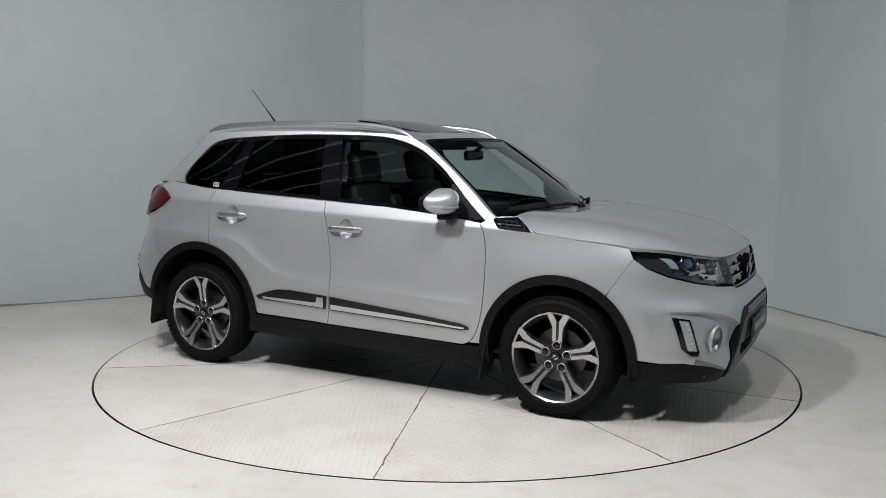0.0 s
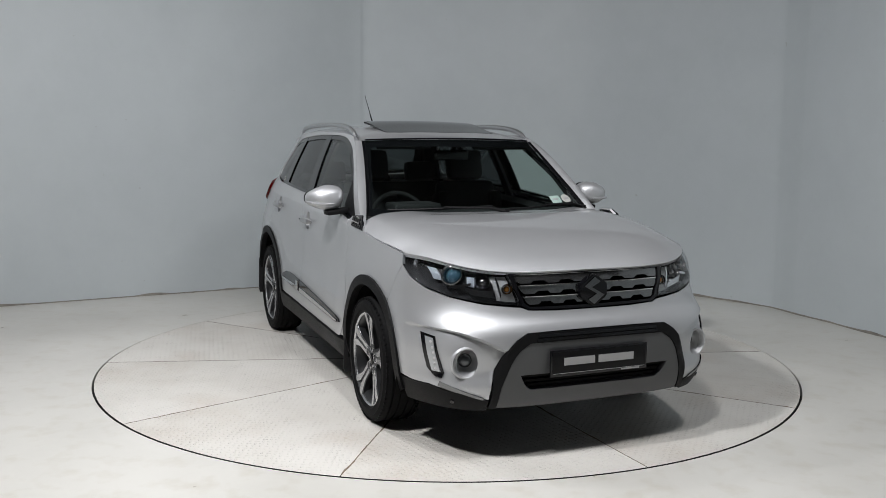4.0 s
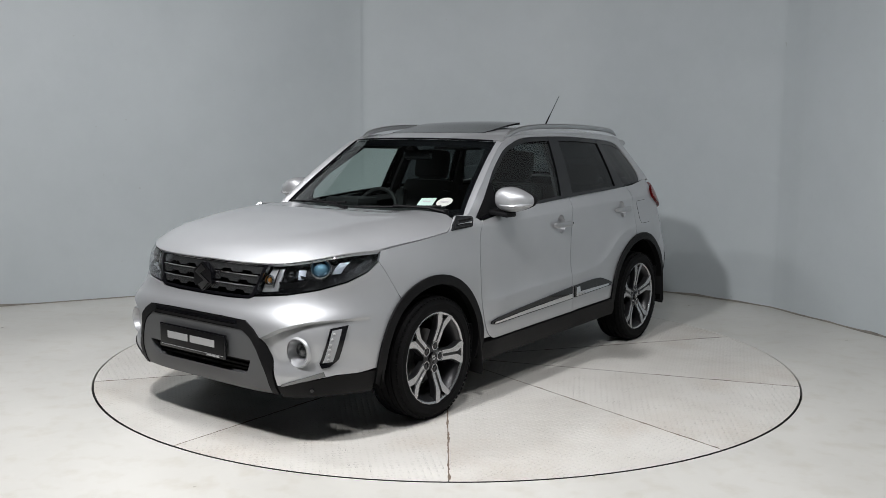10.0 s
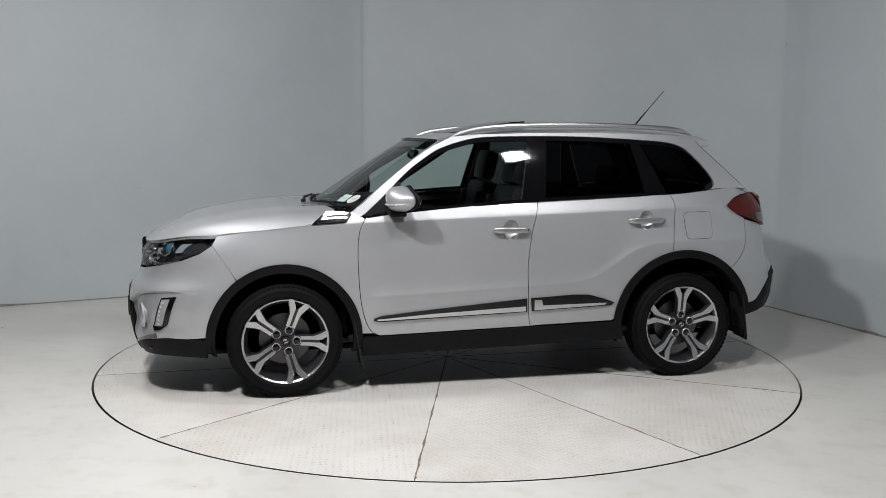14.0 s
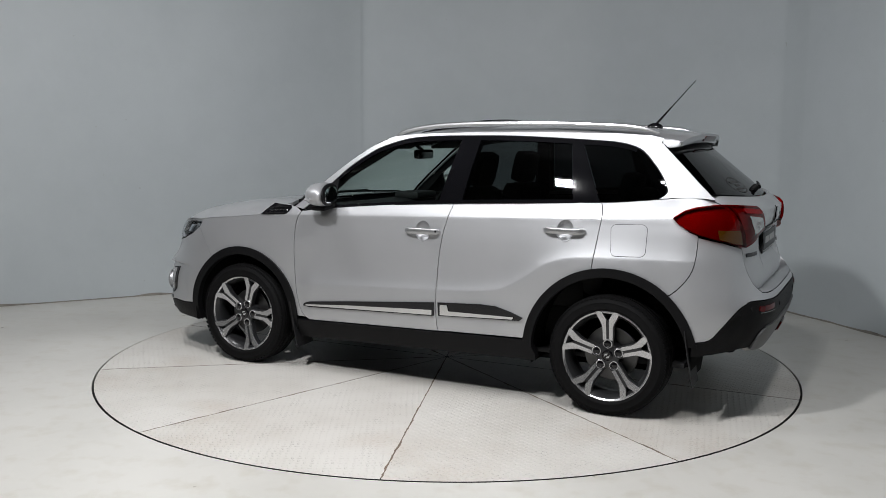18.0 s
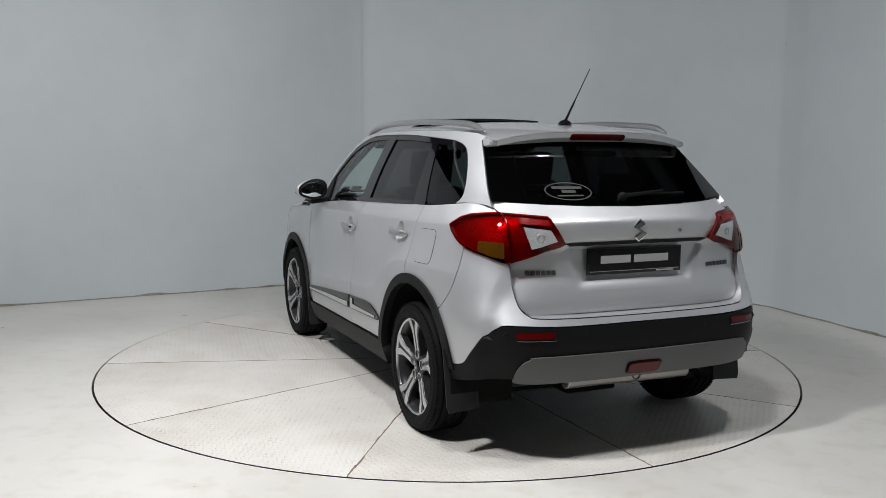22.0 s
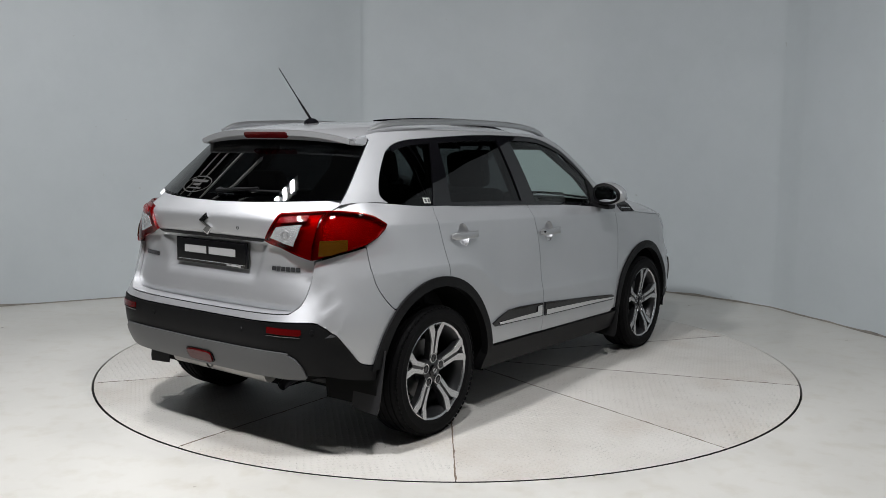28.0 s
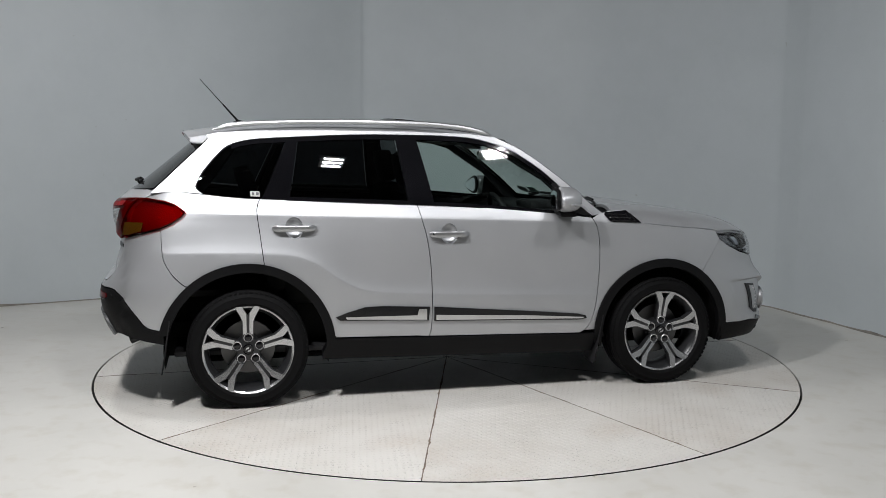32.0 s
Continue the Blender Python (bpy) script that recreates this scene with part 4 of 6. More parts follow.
def build_glass():
    sc = [(0, 1.045), (0.3, 1.045), (0.55, 1.05), (0.715, 1.065), (0.66, 1.2), (0.61, 1.35), (0.57, 1.485), (0.4, 1.492), (0, 1.497)]
    bm = bmesh.new()
    skin(bm, mirror_y(sc), screen, step=0.05, fold=0.006)
    part("windscreen", bm, CLEAR_GLASS, CAR, "clear slightly green windscreen")
    rg = [(0, 1.192), (0.3, 1.199)] + [(pillar_edge(z)[1] - 0.006, z) for z in np.linspace(1.220, 1.480, 9)] + [(0.3, 1.497), (0, 1.502)]
    bm = bmesh.new()
    skin(bm, mirror_y(rg), rear_glass, step=0.05, fold=0.006, flip=True)
    part("rear_window", bm, TINT_GLASS, CAR, "dark tinted rear window")
    # side windows: front, rear, quarter, and black pillars between them
    tops = smooth_path([(0.663, 1.162), (0.578, 1.245), (0.494, 1.320), (0.396, 1.388), (0.295, 1.445), (0.124, 1.497), (-0.048, 1.516), (-0.35, 1.522), (-0.65, 1.520), (-1.04, 1.502), (-1.22, 1.488), (-1.335, 1.455), (-1.405, 1.395), (-1.475, 1.312), (-1.512, 1.245)], 6)
    top = spline([(x, z) for x, z in reversed(tops[::3])])

    def span(x0b, x0t, x1b, x1t, n=12):
        """An outline between two slanting uprights, the belt and the windows' top line."""
        lo = [(x, BELT(x) + 0.004) for x in np.linspace(x0b, x1b, n)]
        hi = [(x, top(x) - 0.004) for x in np.linspace(x1t, x0t, n)]
        return lo + hi
    both("front_side_window", span(-0.178, -0.262, 0.56, 0.555, 16), upper, CLEAR_GLASS, "clear front door glass", lift=-0.010, fold=0.004)
    both("rear_side_window", span(-1.005, -0.945, -0.338, -0.392), upper, TINT_GLASS, "dark tinted rear door glass", lift=-0.010, fold=0.004)
    both("quarter_window", span(-1.497, -1.508, -1.163, -1.012, 18), upper, TINT_GLASS, "dark tinted rear quarter glass", lift=-0.006, fold=0.004)
    both("centre_pillar", span(-0.334, -0.388, -0.182, -0.266, 5), upper, GLOSS_BLACK, "gloss black pillar between the doors", lift=-0.002, fold=0.012)
    both("rear_pillar", span(-1.158, -1.008, -1.009, -0.949, 5), upper, GLOSS_BLACK, "gloss black pillar behind the rear door", lift=-0.002, fold=0.012)
    # black trims: belt line and upper window channel
    both("belt_trim", [(x, BELT(x) - 0.006) for x in np.linspace(-1.16, 0.78, 30)] + [(x, BELT(x) + 0.014) for x in np.linspace(0.70, -1.16, 28)], upper, GLOSS_BLACK, "gloss black strip under the windows", lift=0.003, fold=0.012, step=0.03)
    ch = [(x, z - 0.001) for x, z in tops[3:66]]
    both("window_channel", ch + [(x, z - 0.026) for x, z in reversed(ch)], upper, GLOSS_BLACK, "gloss black window surround", lift=-0.003, fold=0.01, step=0.02)
    both("mirror_panel", [(0.555, 1.068), (0.785, 1.048), (0.727, 1.100), (0.661, 1.159), (0.577, 1.242), (0.558, 1.245)], upper, BLACK_PLASTIC, "matt black triangle at the mirror's foot", lift=-0.001, fold=0.012)
    # sunroof panel, open and tilted up behind
    bm = bmesh.new()
    so = [(0.20, 0.0), (0.19, 0.30), (0.15, 0.385), (-0.28, 0.395), (-0.33, 0.36), (-0.34, 0.0)]
    skin(bm, so + [(x, -y) for x, y in reversed(so) if y > 1e-6], lambda x, y: (x, y, ROOF_Z(x) - 0.010 * (y / 0.39) ** 2 + 0.002 + 0.034 * ease((0.2 - x) / 0.55)), step=0.05, fold=0.012)
    part("sunroof", bm, GLOSS_BLACK, CAR, "dark glass sunroof tilted open")


build_glass()


# ---- wheels ----
def build_wheel(x, s, spin):
    """One wheel; s: +1 on the car's left. Its axle lies along y, and its face looks outward."""
    hub = new("wheel")
    hub.parent = CAR
    tagged(hub, label="five double-spoke alloy wheel, machined silver over dark grey")
    hub.matrix_basis = pose(x, s * 0.765, WHEEL_R - 0.002) @ (Matrix.Rotation(math.pi, 4, "Z") if s < 0 else Matrix()) @ Matrix.Rotation(radians(spin), 4, "Y")
    bm = bmesh.new()
    prof = [(0.238, -0.095), (0.250, -0.104), (0.275, -0.108), (0.305, -0.100), (0.322, -0.085)]
    for gy in (-0.062, -0.022, 0.022, 0.062):
        prof += [(0.333, gy - 0.016), (0.334, gy - 0.006), (0.326, gy - 0.004), (0.326, gy + 0.004), (0.334, gy + 0.006)]
    prof += [(0.331, 0.080), (0.322, 0.090), (0.312, 0.098), (0.302, 0.103), (0.298, 0.1055), (0.294, 0.104), (0.280, 0.107), (0.268, 0.106), (0.264, 0.107), (0.260, 0.104), (0.253, 0.100), (0.243, 0.088)]
    lathe(bm, prof, 72)
    for k in range(72):
        for yy in (-0.088, 0.088):
            a = (k + 0.5) * math.tau / 72
            box(bm, 0.3225 * math.cos(a), yy, 0.3225 * math.sin(a), 0.007, 0.020, 0.018, 0, Matrix.Rotation(-a, 4, "Y"))
    part("tyre", bm, RUBBER, hub, "worn black rubber tyre")
    bm = bmesh.new()
    lathe(bm, [(0.242, -0.09), (0.222, -0.06), (0.212, 0.02), (0.222, 0.07), (0.240, 0.088)], 64)
    part("barrel", bm, DARK_ALLOY, hub, "dark grey rim barrel")
    bm = bmesh.new()
    lathe(bm, [(0.236, 0.080), (0.238, 0.091), (0.246, 0.097), (0.252, 0.095), (0.2525, 0.086)], 72)
    part("rim", bm, MACHINED, hub, "machined silver rim edge")
    bm = bmesh.new()
    lathe(bm, [(0.06, 0.0), (0.150, 0.0), (0.150, -0.024), (0.06, -0.024)], 48)
    part("brake_disc", bm, STEEL, hub, "worn steel brake disc")
    bm = bmesh.new()
    lathe(bm, [(0.001, -0.02), (0.07, -0.02), (0.075, 0.03), (0.066, 0.062), (0.045, 0.068), (0.001, 0.068)], 40)
    part("hub", bm, DARK_ALLOY, hub)

    def dish(u):
        return 0.066 + 0.030 * (u / 0.242) ** 1.5
    arm = [(0.092, 0.0075), (0.082, 0.0270), (0.160, 0.0290), (0.186, 0.0390), (0.216, 0.0550), (0.241, 0.0680), (0.246, 0.0480), (0.245, 0.0330), (0.204, 0.0085)]
    notch = [(0.036, -0.030), (0.160, -0.0330), (0.188, -0.044), (0.217, -0.060), (0.239, -0.074), (0.246, -0.034), (0.200, -0.006), (0.190, 0.0)]
    notch = notch + [(u, -v) for u, v in reversed(notch[:-1])]
    for k in range(5):
        rot = Matrix.Rotation(k * math.tau / 5, 4, "Y")
        bm = bmesh.new()
        prism(bm, notch, lambda u, v, d: rot @ Vector((u, dish(u) - 0.004 - d, v)), 0.034)
        sp = part("spoke", bm, DARK_ALLOY, hub, "dark grey spoke with machined faces")
        for sgn in (1, -1):
            bm = bmesh.new()
            prism(bm, [(u, v * sgn) for u, v in arm], lambda u, v, d: rot @ Vector((u, dish(u) + 0.001 - d, v)), 0.010)
            part("spoke_face", bm, MACHINED, sp, "machined silver spoke face")
        bm = bmesh.new()
        lathe(bm, [(0.0205, 0.066), (0.0212, 0.0735), (0.0250, 0.0740), (0.0270, 0.072), (0.0275, 0.06)], 18)
        bmesh.ops.translate(bm, verts=bm.verts, vec=rot @ Vector((0.065, 0, 0)))
        part("nut_seat", bm, MACHINED, sp, "machined ring round the wheel nut")
        bm = bmesh.new()
        lathe(bm, [(0.0005, 0.071), (0.012, 0.071), (0.0195, 0.067), (0.0195, 0.05)], 12)
        bmesh.ops.translate(bm, verts=bm.verts, vec=rot @ Vector((0.065, 0, 0)))
        part("wheel_nut", bm, GLOSS_BLACK, hub, "black wheel nut")
    bm = bmesh.new()
    lathe(bm, [(0.0005, 0.080), (0.024, 0.079), (0.030, 0.074), (0.031, 0.06)], 28)
    cap = part("centre_cap", bm, GLOSS_BLACK, hub, "black centre cap")
    bm = bmesh.new()
    for o in ([(-0.014, 0.004), (0.0, 0.016), (0.014, 0.008), (0.002, 0.008), (-0.002, 0.002)], [(0.014, -0.004), (0.0, -0.016), (-0.014, -0.008), (-0.002, -0.008), (0.002, -0.002)]):
        prism(bm, o, lambda u, v, d: (u, 0.0822 - d, v), 0.003)
    part("emblem", bm, SILVER_PRINT, cap)
    return hub


for wx, ws, spin in ((AXLE_F, 1, 34), (AXLE_R, 1, 54), (AXLE_F, -1, 50), (AXLE_R, -1, 54)):
    build_wheel(wx, ws, spin)


# ---- lamps ----
def between(pts, conv, n=5):
    """Points given on the flank or nose, filled in between before they are turned to the way round."""
    res = []
    for i in range(len(pts) - 1):
        for k in range(n):
            f = k / n
            a, z = pts[i][0] + (pts[i + 1][0] - pts[i][0]) * f, pts[i][1] + (pts[i + 1][1] - pts[i][1]) * f
            res.append((conv(a, z), z))
    res.append((conv(*pts[-1]), pts[-1][1]))
    return res


def facing(mapf, u, v, out=1):
    """A pose on a bent face: its z axis points off the surface, its x axis along u."""
    e = 0.01
    a = (Vector(mapf(u + e, v)) - Vector(mapf(u - e, v))).normalized()
    b = (Vector(mapf(u, v + e)) - Vector(mapf(u, v - e))).normalized()
    nn = a.cross(b).normalized() * out
    b = nn.cross(a).normalized()
    return Matrix.Translation(mapf(u, v)) @ Matrix((a, b, nn)).transposed().to_4x4()


def disc(bm, m, profile, n=28, sx=1.0, sy=1.0):
    """A turned piece (radius, height) about the z axis of the pose m."""
    b2 = bmesh.new()
    lathe(b2, profile, n, "z")
    bmesh.ops.scale(b2, vec=(sx, sy, 1), verts=b2.verts)
    bmesh.ops.transform(b2, matrix=m, verts=b2.verts)
    me = bpy.data.meshes.new("turned")
    b2.to_mesh(me)
    b2.free()
    bm.from_mesh(me)
    bpy.data.meshes.remove(me)
    bmesh.ops.recalc_face_normals(bm, faces=bm.faces)


SMOKED = plain("smoked_chrome", (0.20, 0.205, 0.21), 0.13, metal=1.0, grain=0.3, var=0.25)
CLEAR_PANE = faceted("clear_pane", (0.52, 0.53, 0.54), 0.26, 0.5, 150.0, 0.4)
RELIEF = plain("emblem_relief", (0.34, 0.345, 0.35), 0.3, metal=0.6, var=0.2)
GRILLE_BAR = plain("grille_chrome", (0.14, 0.143, 0.146), 0.09, metal=0.9, grain=0.9, grain_scale=34, var=0.6)
BADGE = plain("badge_chrome", (0.05, 0.05, 0.053), 0.25, metal=0.4, var=0.3)
# blue-white of the headlamp's glints, painted on two small panels
GLINT_FACET = faceted("lamp_glint", (0.42, 0.47, 0.52), 0.28, 0.5, 90.0, 0.5)
LAMP_BOWL = faceted("lamp_bowl", (0.20, 0.205, 0.215), 0.12, 0.85, 34.0, 0.55)


def build_headlamp(s):
    root = new("headlamp")
    root.parent = CAR
    tagged(root, label="clear headlamp with a bluish projector in a dark housing")

    def face(t, z):
        return (front(t, z)[0], s * front(t, z)[1], z)
    bot = between([(0.385, 0.736), (0.55, 0.750), (0.68, 0.776), (0.755, 0.808)], ty) + between([(1.72, 0.850), (1.645, 0.897), (1.625, 0.936)], tx)
    top = [(ty(y, LIP_Z(y) - 0.005), LIP_Z(y) - 0.005) for y in (0.78, 0.74, 0.68, 0.62, 0.55, 0.48, 0.432)]
    o = bot + top
    bm = bmesh.new()
    skin(bm, shrink(o, 0.004), face, step=0.03, lift=0.002, fold=0.012, flip=s < 0)
    part("lens", bm, LENS, root, "clear plastic lamp lens")
    bm = bmesh.new()
    skin(bm, o, face, step=0.04, lift=-0.050, fold=-0.050, flip=s < 0)
    part("housing", bm, LAMP_BOWL, root, "smoked bright lamp housing")
    for y, z, r, mat, nm in ((0.668, 0.880, 0.049, BLUE_GLASS, "projector"), (0.545, 0.850, 0.032, SMOKED, "reflector"), (0.436, 0.812, 0.023, AMBER_BULB, "indicator")):
        t = ty(y, z)
        m = facing(face, t, z, 1 if s > 0 else -1)
        m = m @ Matrix.Translation((0, 0, -0.040))
        bm = bmesh.new()
        disc(bm, m, [(r * 0.72, -0.005), (r * 0.80, 0.014), (r, 0.024), (r * 1.08, 0.020), (r * 1.1, -0.01)])
        part("bezel", bm, SMOKED, root, "smoked chrome bezel")
        bm = bmesh.new()
        disc(bm, m, [(0.0005, 0.016), (r * 0.35, 0.014), (r * 0.62, 0.006), (r * 0.75, -0.004)])
        part(nm, bm, mat, root)
    # side reflector, chrome blade, and two added panels that stand in for glints
    for o, mat, nm in (([(0.512, 0.880), (0.436, 0.876), (0.394, 0.752), (0.486, 0.760)], CLEAR_PANE, "side_reflector"), ([(0.640, 0.822), (0.505, 0.792), (0.490, 0.768), (0.600, 0.782)], CHROME, "chrome_blade"), ([(0.612, 0.872), (0.578, 0.872), (0.586, 0.820), (0.618, 0.826)], GLINT_FACET, "inner_glint"), ([(0.752, 0.910), (0.722, 0.908), (0.716, 0.846), (0.742, 0.850)], GLINT_FACET, "outer_glint")):
        bm = bmesh.new()
        skin(bm, between(o + [o[0]], ty)[:-1], face, step=0.02, lift=-0.034, fold=0.012, flip=s < 0)
        part(nm, bm, mat, root)
    for y0, y1, z0, z1 in ((0.69, 0.60, 0.815, 0.835), (0.59, 0.50, 0.792, 0.80), (0.487, 0.470, 0.87, 0.775), (0.395, 0.385, 0.85, 0.76)):
        t0, t1 = ty(y0, z0), ty(y1, z1)
        bm = bmesh.new()
        w = 0.007
        skin(bm, [(t0, z0 - w), (t1, z1 - w), (t1 - 0.006, z1 + w), (t0 - 0.006, z0 + w)], face, step=0.03, lift=-0.022, fold=0.02, flip=(s < 0))
        part("chrome_strip", bm, CHROME, root)


for s in (1, -1):
    build_headlamp(s)


EMBLEM = [(-0.055, 0.022), (0.0, 0.066), (0.032, 0.042), (-0.014, 0.016), (0.055, -0.022), (0.0, -0.066), (-0.032, -0.042), (0.014, -0.016)]


def build_grille():
    root = new("grille")
    root.parent = CAR
    tagged(root, label="smoked chrome grille of three notched bars")
    for z0, z1, w0, w1 in ((0.878, 0.836, 0.405, 0.392), (0.828, 0.786, 0.388, 0.372), (0.776, 0.738, 0.366, 0.350)):
        up = [(ty(y, z0), z0) for y in np.linspace(-w0, w0, 20)]
        lo = []
        n = 44
        for k in range(n + 1):
            y = w1 - 2 * w1 * k / n
            z = z1 + (0.013 if (k // 4) % 2 else 0.0)
            lo.append((ty(y, z), z))
        bm = bmesh.new()
        skin(bm, up + lo, front, step=0.025, lift=-0.012, fold=0.03)
        part("bar", bm, GRILLE_BAR, root, "smoked chrome grille bar")
        bm = bmesh.new()
        tube(bm, [tuple(Vector(front(ty(y, z0), z0 - 0.002)) + Vector((-0.006, 0, 0))) for y in np.linspace(-w0 + 0.01, w0 - 0.01, 16)], 0.0028, 6)
        part("bright_edge", bm, CHROME if z0 < 0.85 else SMOKED, root)
    ring = [(0, 0.900 - 0.012)] + [(ty(y, LIP_Z(y) - 0.007), LIP_Z(y) - 0.007) for y in (0.2, 0.35, 0.425)] + [(ty(0.405, 0.80), 0.80), (ty(0.380, 0.736), 0.736), (ty(0.345, 0.717), 0.717), (0, 0.710)]
    ring[0] = (0, LIP_Z(0) - 0.007)
    hole = [(ty(y, z), z) for y, z in ((0.403, 0.875), (0.386, 0.80), (0.362, 0.745), (0.335, 0.728), (0.0, 0.724))]
    hole = hole + [(-a, b) for a, b in reversed(hole[:-1])]
    hole = hole + [(ty(y, 0.882), 0.882) for y in (-0.2, 0.0, 0.2)]
    bm = bmesh.new()
    skin(bm, mirror_y(ring), front, step=0.025, lift=-0.004, fold=0.03, holes=[hole])
    part("surround", bm, GLOSS_BLACK, root, "gloss black grille surround")
    # emblem
    em = new("emblem")
    em.parent = root
    tagged(em, label="black lozenge emblem")
    em.matrix_basis = pose(NOSE(0.79) + 0.012, 0, 0.789, 90, 0, 90)
    bm = bmesh.new()
    prism(bm, [(-0.074, 0.03), (-0.008, 0.077), (0.008, 0.077), (0.074, 0.03), (0.074, -0.03), (0.008, -0.077), (-0.008, -0.077), (-0.074, -0.03)], lambda u, v, d: (u, v, -d), 0.035)
    bmesh.ops.bevel(bm, geom=bm.edges[:], offset=0.004, segments=2, affect="EDGES")
    part("plate", bm, GLOSS_BLACK, em)
    bm = bmesh.new()
    prism(bm, EMBLEM, lambda u, v, d: (u, v, 0.005 - d), 0.009)
    part("relief", bm, SMOKED, em)


build_grille()


def build_nose_details():
    # slats in the upper slot and the lower grille
    for z, w, mat in ((0.602, 0.325, GLOSS_BLACK), (0.584, 0.330, GLOSS_BLACK), (0.405, 0.39, LINER), (0.380, 0.375, LINER), (0.358, 0.355, LINER)):
        bm = bmesh.new()
        skin(bm, [(ty(y, z - 0.007), z - 0.007) for y in np.linspace(-w, w, 14)] + [(ty(y, z + 0.006), z + 0.006) for y in np.linspace(w, -w, 14)], front, step=0.05, lift=0.009 if z > 0.5 else -0.022, fold=0.02)
        part("grille_slat", bm, mat, CAR, "black grille slat")
    # number plate: black dealer plate with its print as bars
    root = new("number_plate")
    root.parent = CAR
    tagged(root, label="black plate with plain pale print, on the front bumper")
    root.matrix_basis = pose(NOSE(0.47) + 0.022, -0.004, 0.468, 90, 0, 90)
    plate(root)
    for s in (1, -1):
        def face(t, z):
            return (front(t, z)[0], s * front(t, z)[1], z)
        # fog lamp in its bowl
        fog = new("fog_lamp")
        fog.parent = CAR
        tagged(fog, label="round fog lamp in a silver bowl")
        m = facing(face, ty(FOG_Y, FOG_Z), FOG_Z, s)
        m = Matrix.Translation(m.translation) @ look((0, 0, 0), -(m.to_3x3() @ Vector((0, 0, 1)) * 0.45 + Vector((0.55, 0.0, 0)))).to_3x3().to_4x4()
        bm = bmesh.new()
        disc(bm, m, [(0.030, -0.058), (0.040, -0.050), (0.050, -0.034), (0.059, -0.012), (0.063, 0.000), (0.067, 0.006), (0.072, 0.006), (0.078, -0.006)], 36)
        part("bowl", bm, PAINT, fog)
        bm = bmesh.new()
        disc(bm, m, [(0.0005, -0.034), (0.018, -0.035), (0.028, -0.040), (0.033, -0.048), (0.033, -0.06)], 30)
        part("lens", bm, FOG_GLASS, fog, "dark round fog-lamp lens")
        # daytime running lamp in its dark frame
        drl = new("daytime_lamp")
        drl.parent = CAR
        tagged(drl, label="upright clear daytime lamp in a dark frame")
        o = [(ty(0.748, 0.590), 0.590), (ty(0.785, 0.600), 0.600), (ty(0.772, 0.44), 0.44), (ty(0.752, 0.405), 0.405), (ty(0.732, 0.400), 0.400), (ty(0.722, 0.425), 0.425)]
        bm = bmesh.new()
        skin(bm, o, face, step=0.02, lift=0.007, fold=0.02, flip=s < 0)
        part("frame", bm, GLOSS_BLACK, drl, "gloss black lamp frame")
        o = [(ty(0.753, 0.580), 0.580), (ty(0.774, 0.586), 0.586), (ty(0.757, 0.43), 0.43), (ty(0.731, 0.428), 0.428)]
        bm = bmesh.new()
        skin(bm, o, face, step=0.02, lift=0.011, fold=0.01, flip=s < 0)
        part("lens", bm, DRL_GLASS, drl, "clear lamp strip")
        for k in range(6):
            z = 0.563 - k * 0.024
            y = 0.760 - k * 0.0027
            bm = bmesh.new()
            disc(bm, facing(face, ty(y, z), z, s) @ Matrix.Translation((0, 0, 0.010)), [(0.0005, 0.004), (0.005, 0.003), (0.008, 0.0)], 10)
            part("diode", bm, SILVER_PRINT, drl)
        bm = bmesh.new()
        o = between([(0.740, 0.385), (0.66, 0.352), (0.57, 0.318)], ty) + [(ty(0.57, 0.308), 0.308), (ty(0.66, 0.338), 0.338), (ty(0.745, 0.362), 0.362)]
        skin(bm, o, face, step=0.02, lift=0.006, fold=0.012, flip=s < 0)
        part("lower_blade", bm, SMOKED, drl, "smoked chrome blade")
        # parking sensor
        bm = bmesh.new()
        disc(bm, facing(face, ty(0.69, 0.292), 0.292, s), [(0.0005, 0.006), (0.010, 0.005), (0.012, 0.0)], 14)
        part("parking_sensor", bm, GLOSS_BLACK, CAR)


def plate(root):
    bm = bmesh.new()
    box(bm, 0, 0, 0, 0.53, 0.125, 0.012, 0.004)
    part("holder", bm, GLOSS_BLACK, root)
    bm = bmesh.new()
    box(bm, 0, 0.006, 0.0062, 0.512, 0.100, 0.004, 0.0015)
    part("face", bm, PLATE_BLACK, root)
    for cx, w in ((-0.112, 0.165), (0.088, 0.195)):
        bm = bmesh.new()
        box(bm, cx, 0.008, 0.009, w, 0.036, 0.002)
        part("print_bar", bm, SILVER_PRINT, root, "pale grey bar of print", smooth=False)
    bm = bmesh.new()
    box(bm, 0, -0.047, 0.007, 0.50, 0.002, 0.002)
    part("rule", bm, SILVER_PRINT, root, smooth=False)
    bm = bmesh.new()
    box(bm, 0.17, -0.054, 0.0072, 0.10, 0.007, 0.002)
    part("small_print", bm, SILVER_PRINT, root, smooth=False)


FOG_GLASS = plain("fog_glass", (0.05, 0.055, 0.06), 0.06, metal=0.4, coat=1.0, var=0.4)
DRL_GLASS = plain("drl_plastic", (0.34, 0.35, 0.36), 0.15, metal=0.3, coat=0.8, var=0.25)
build_nose_details()


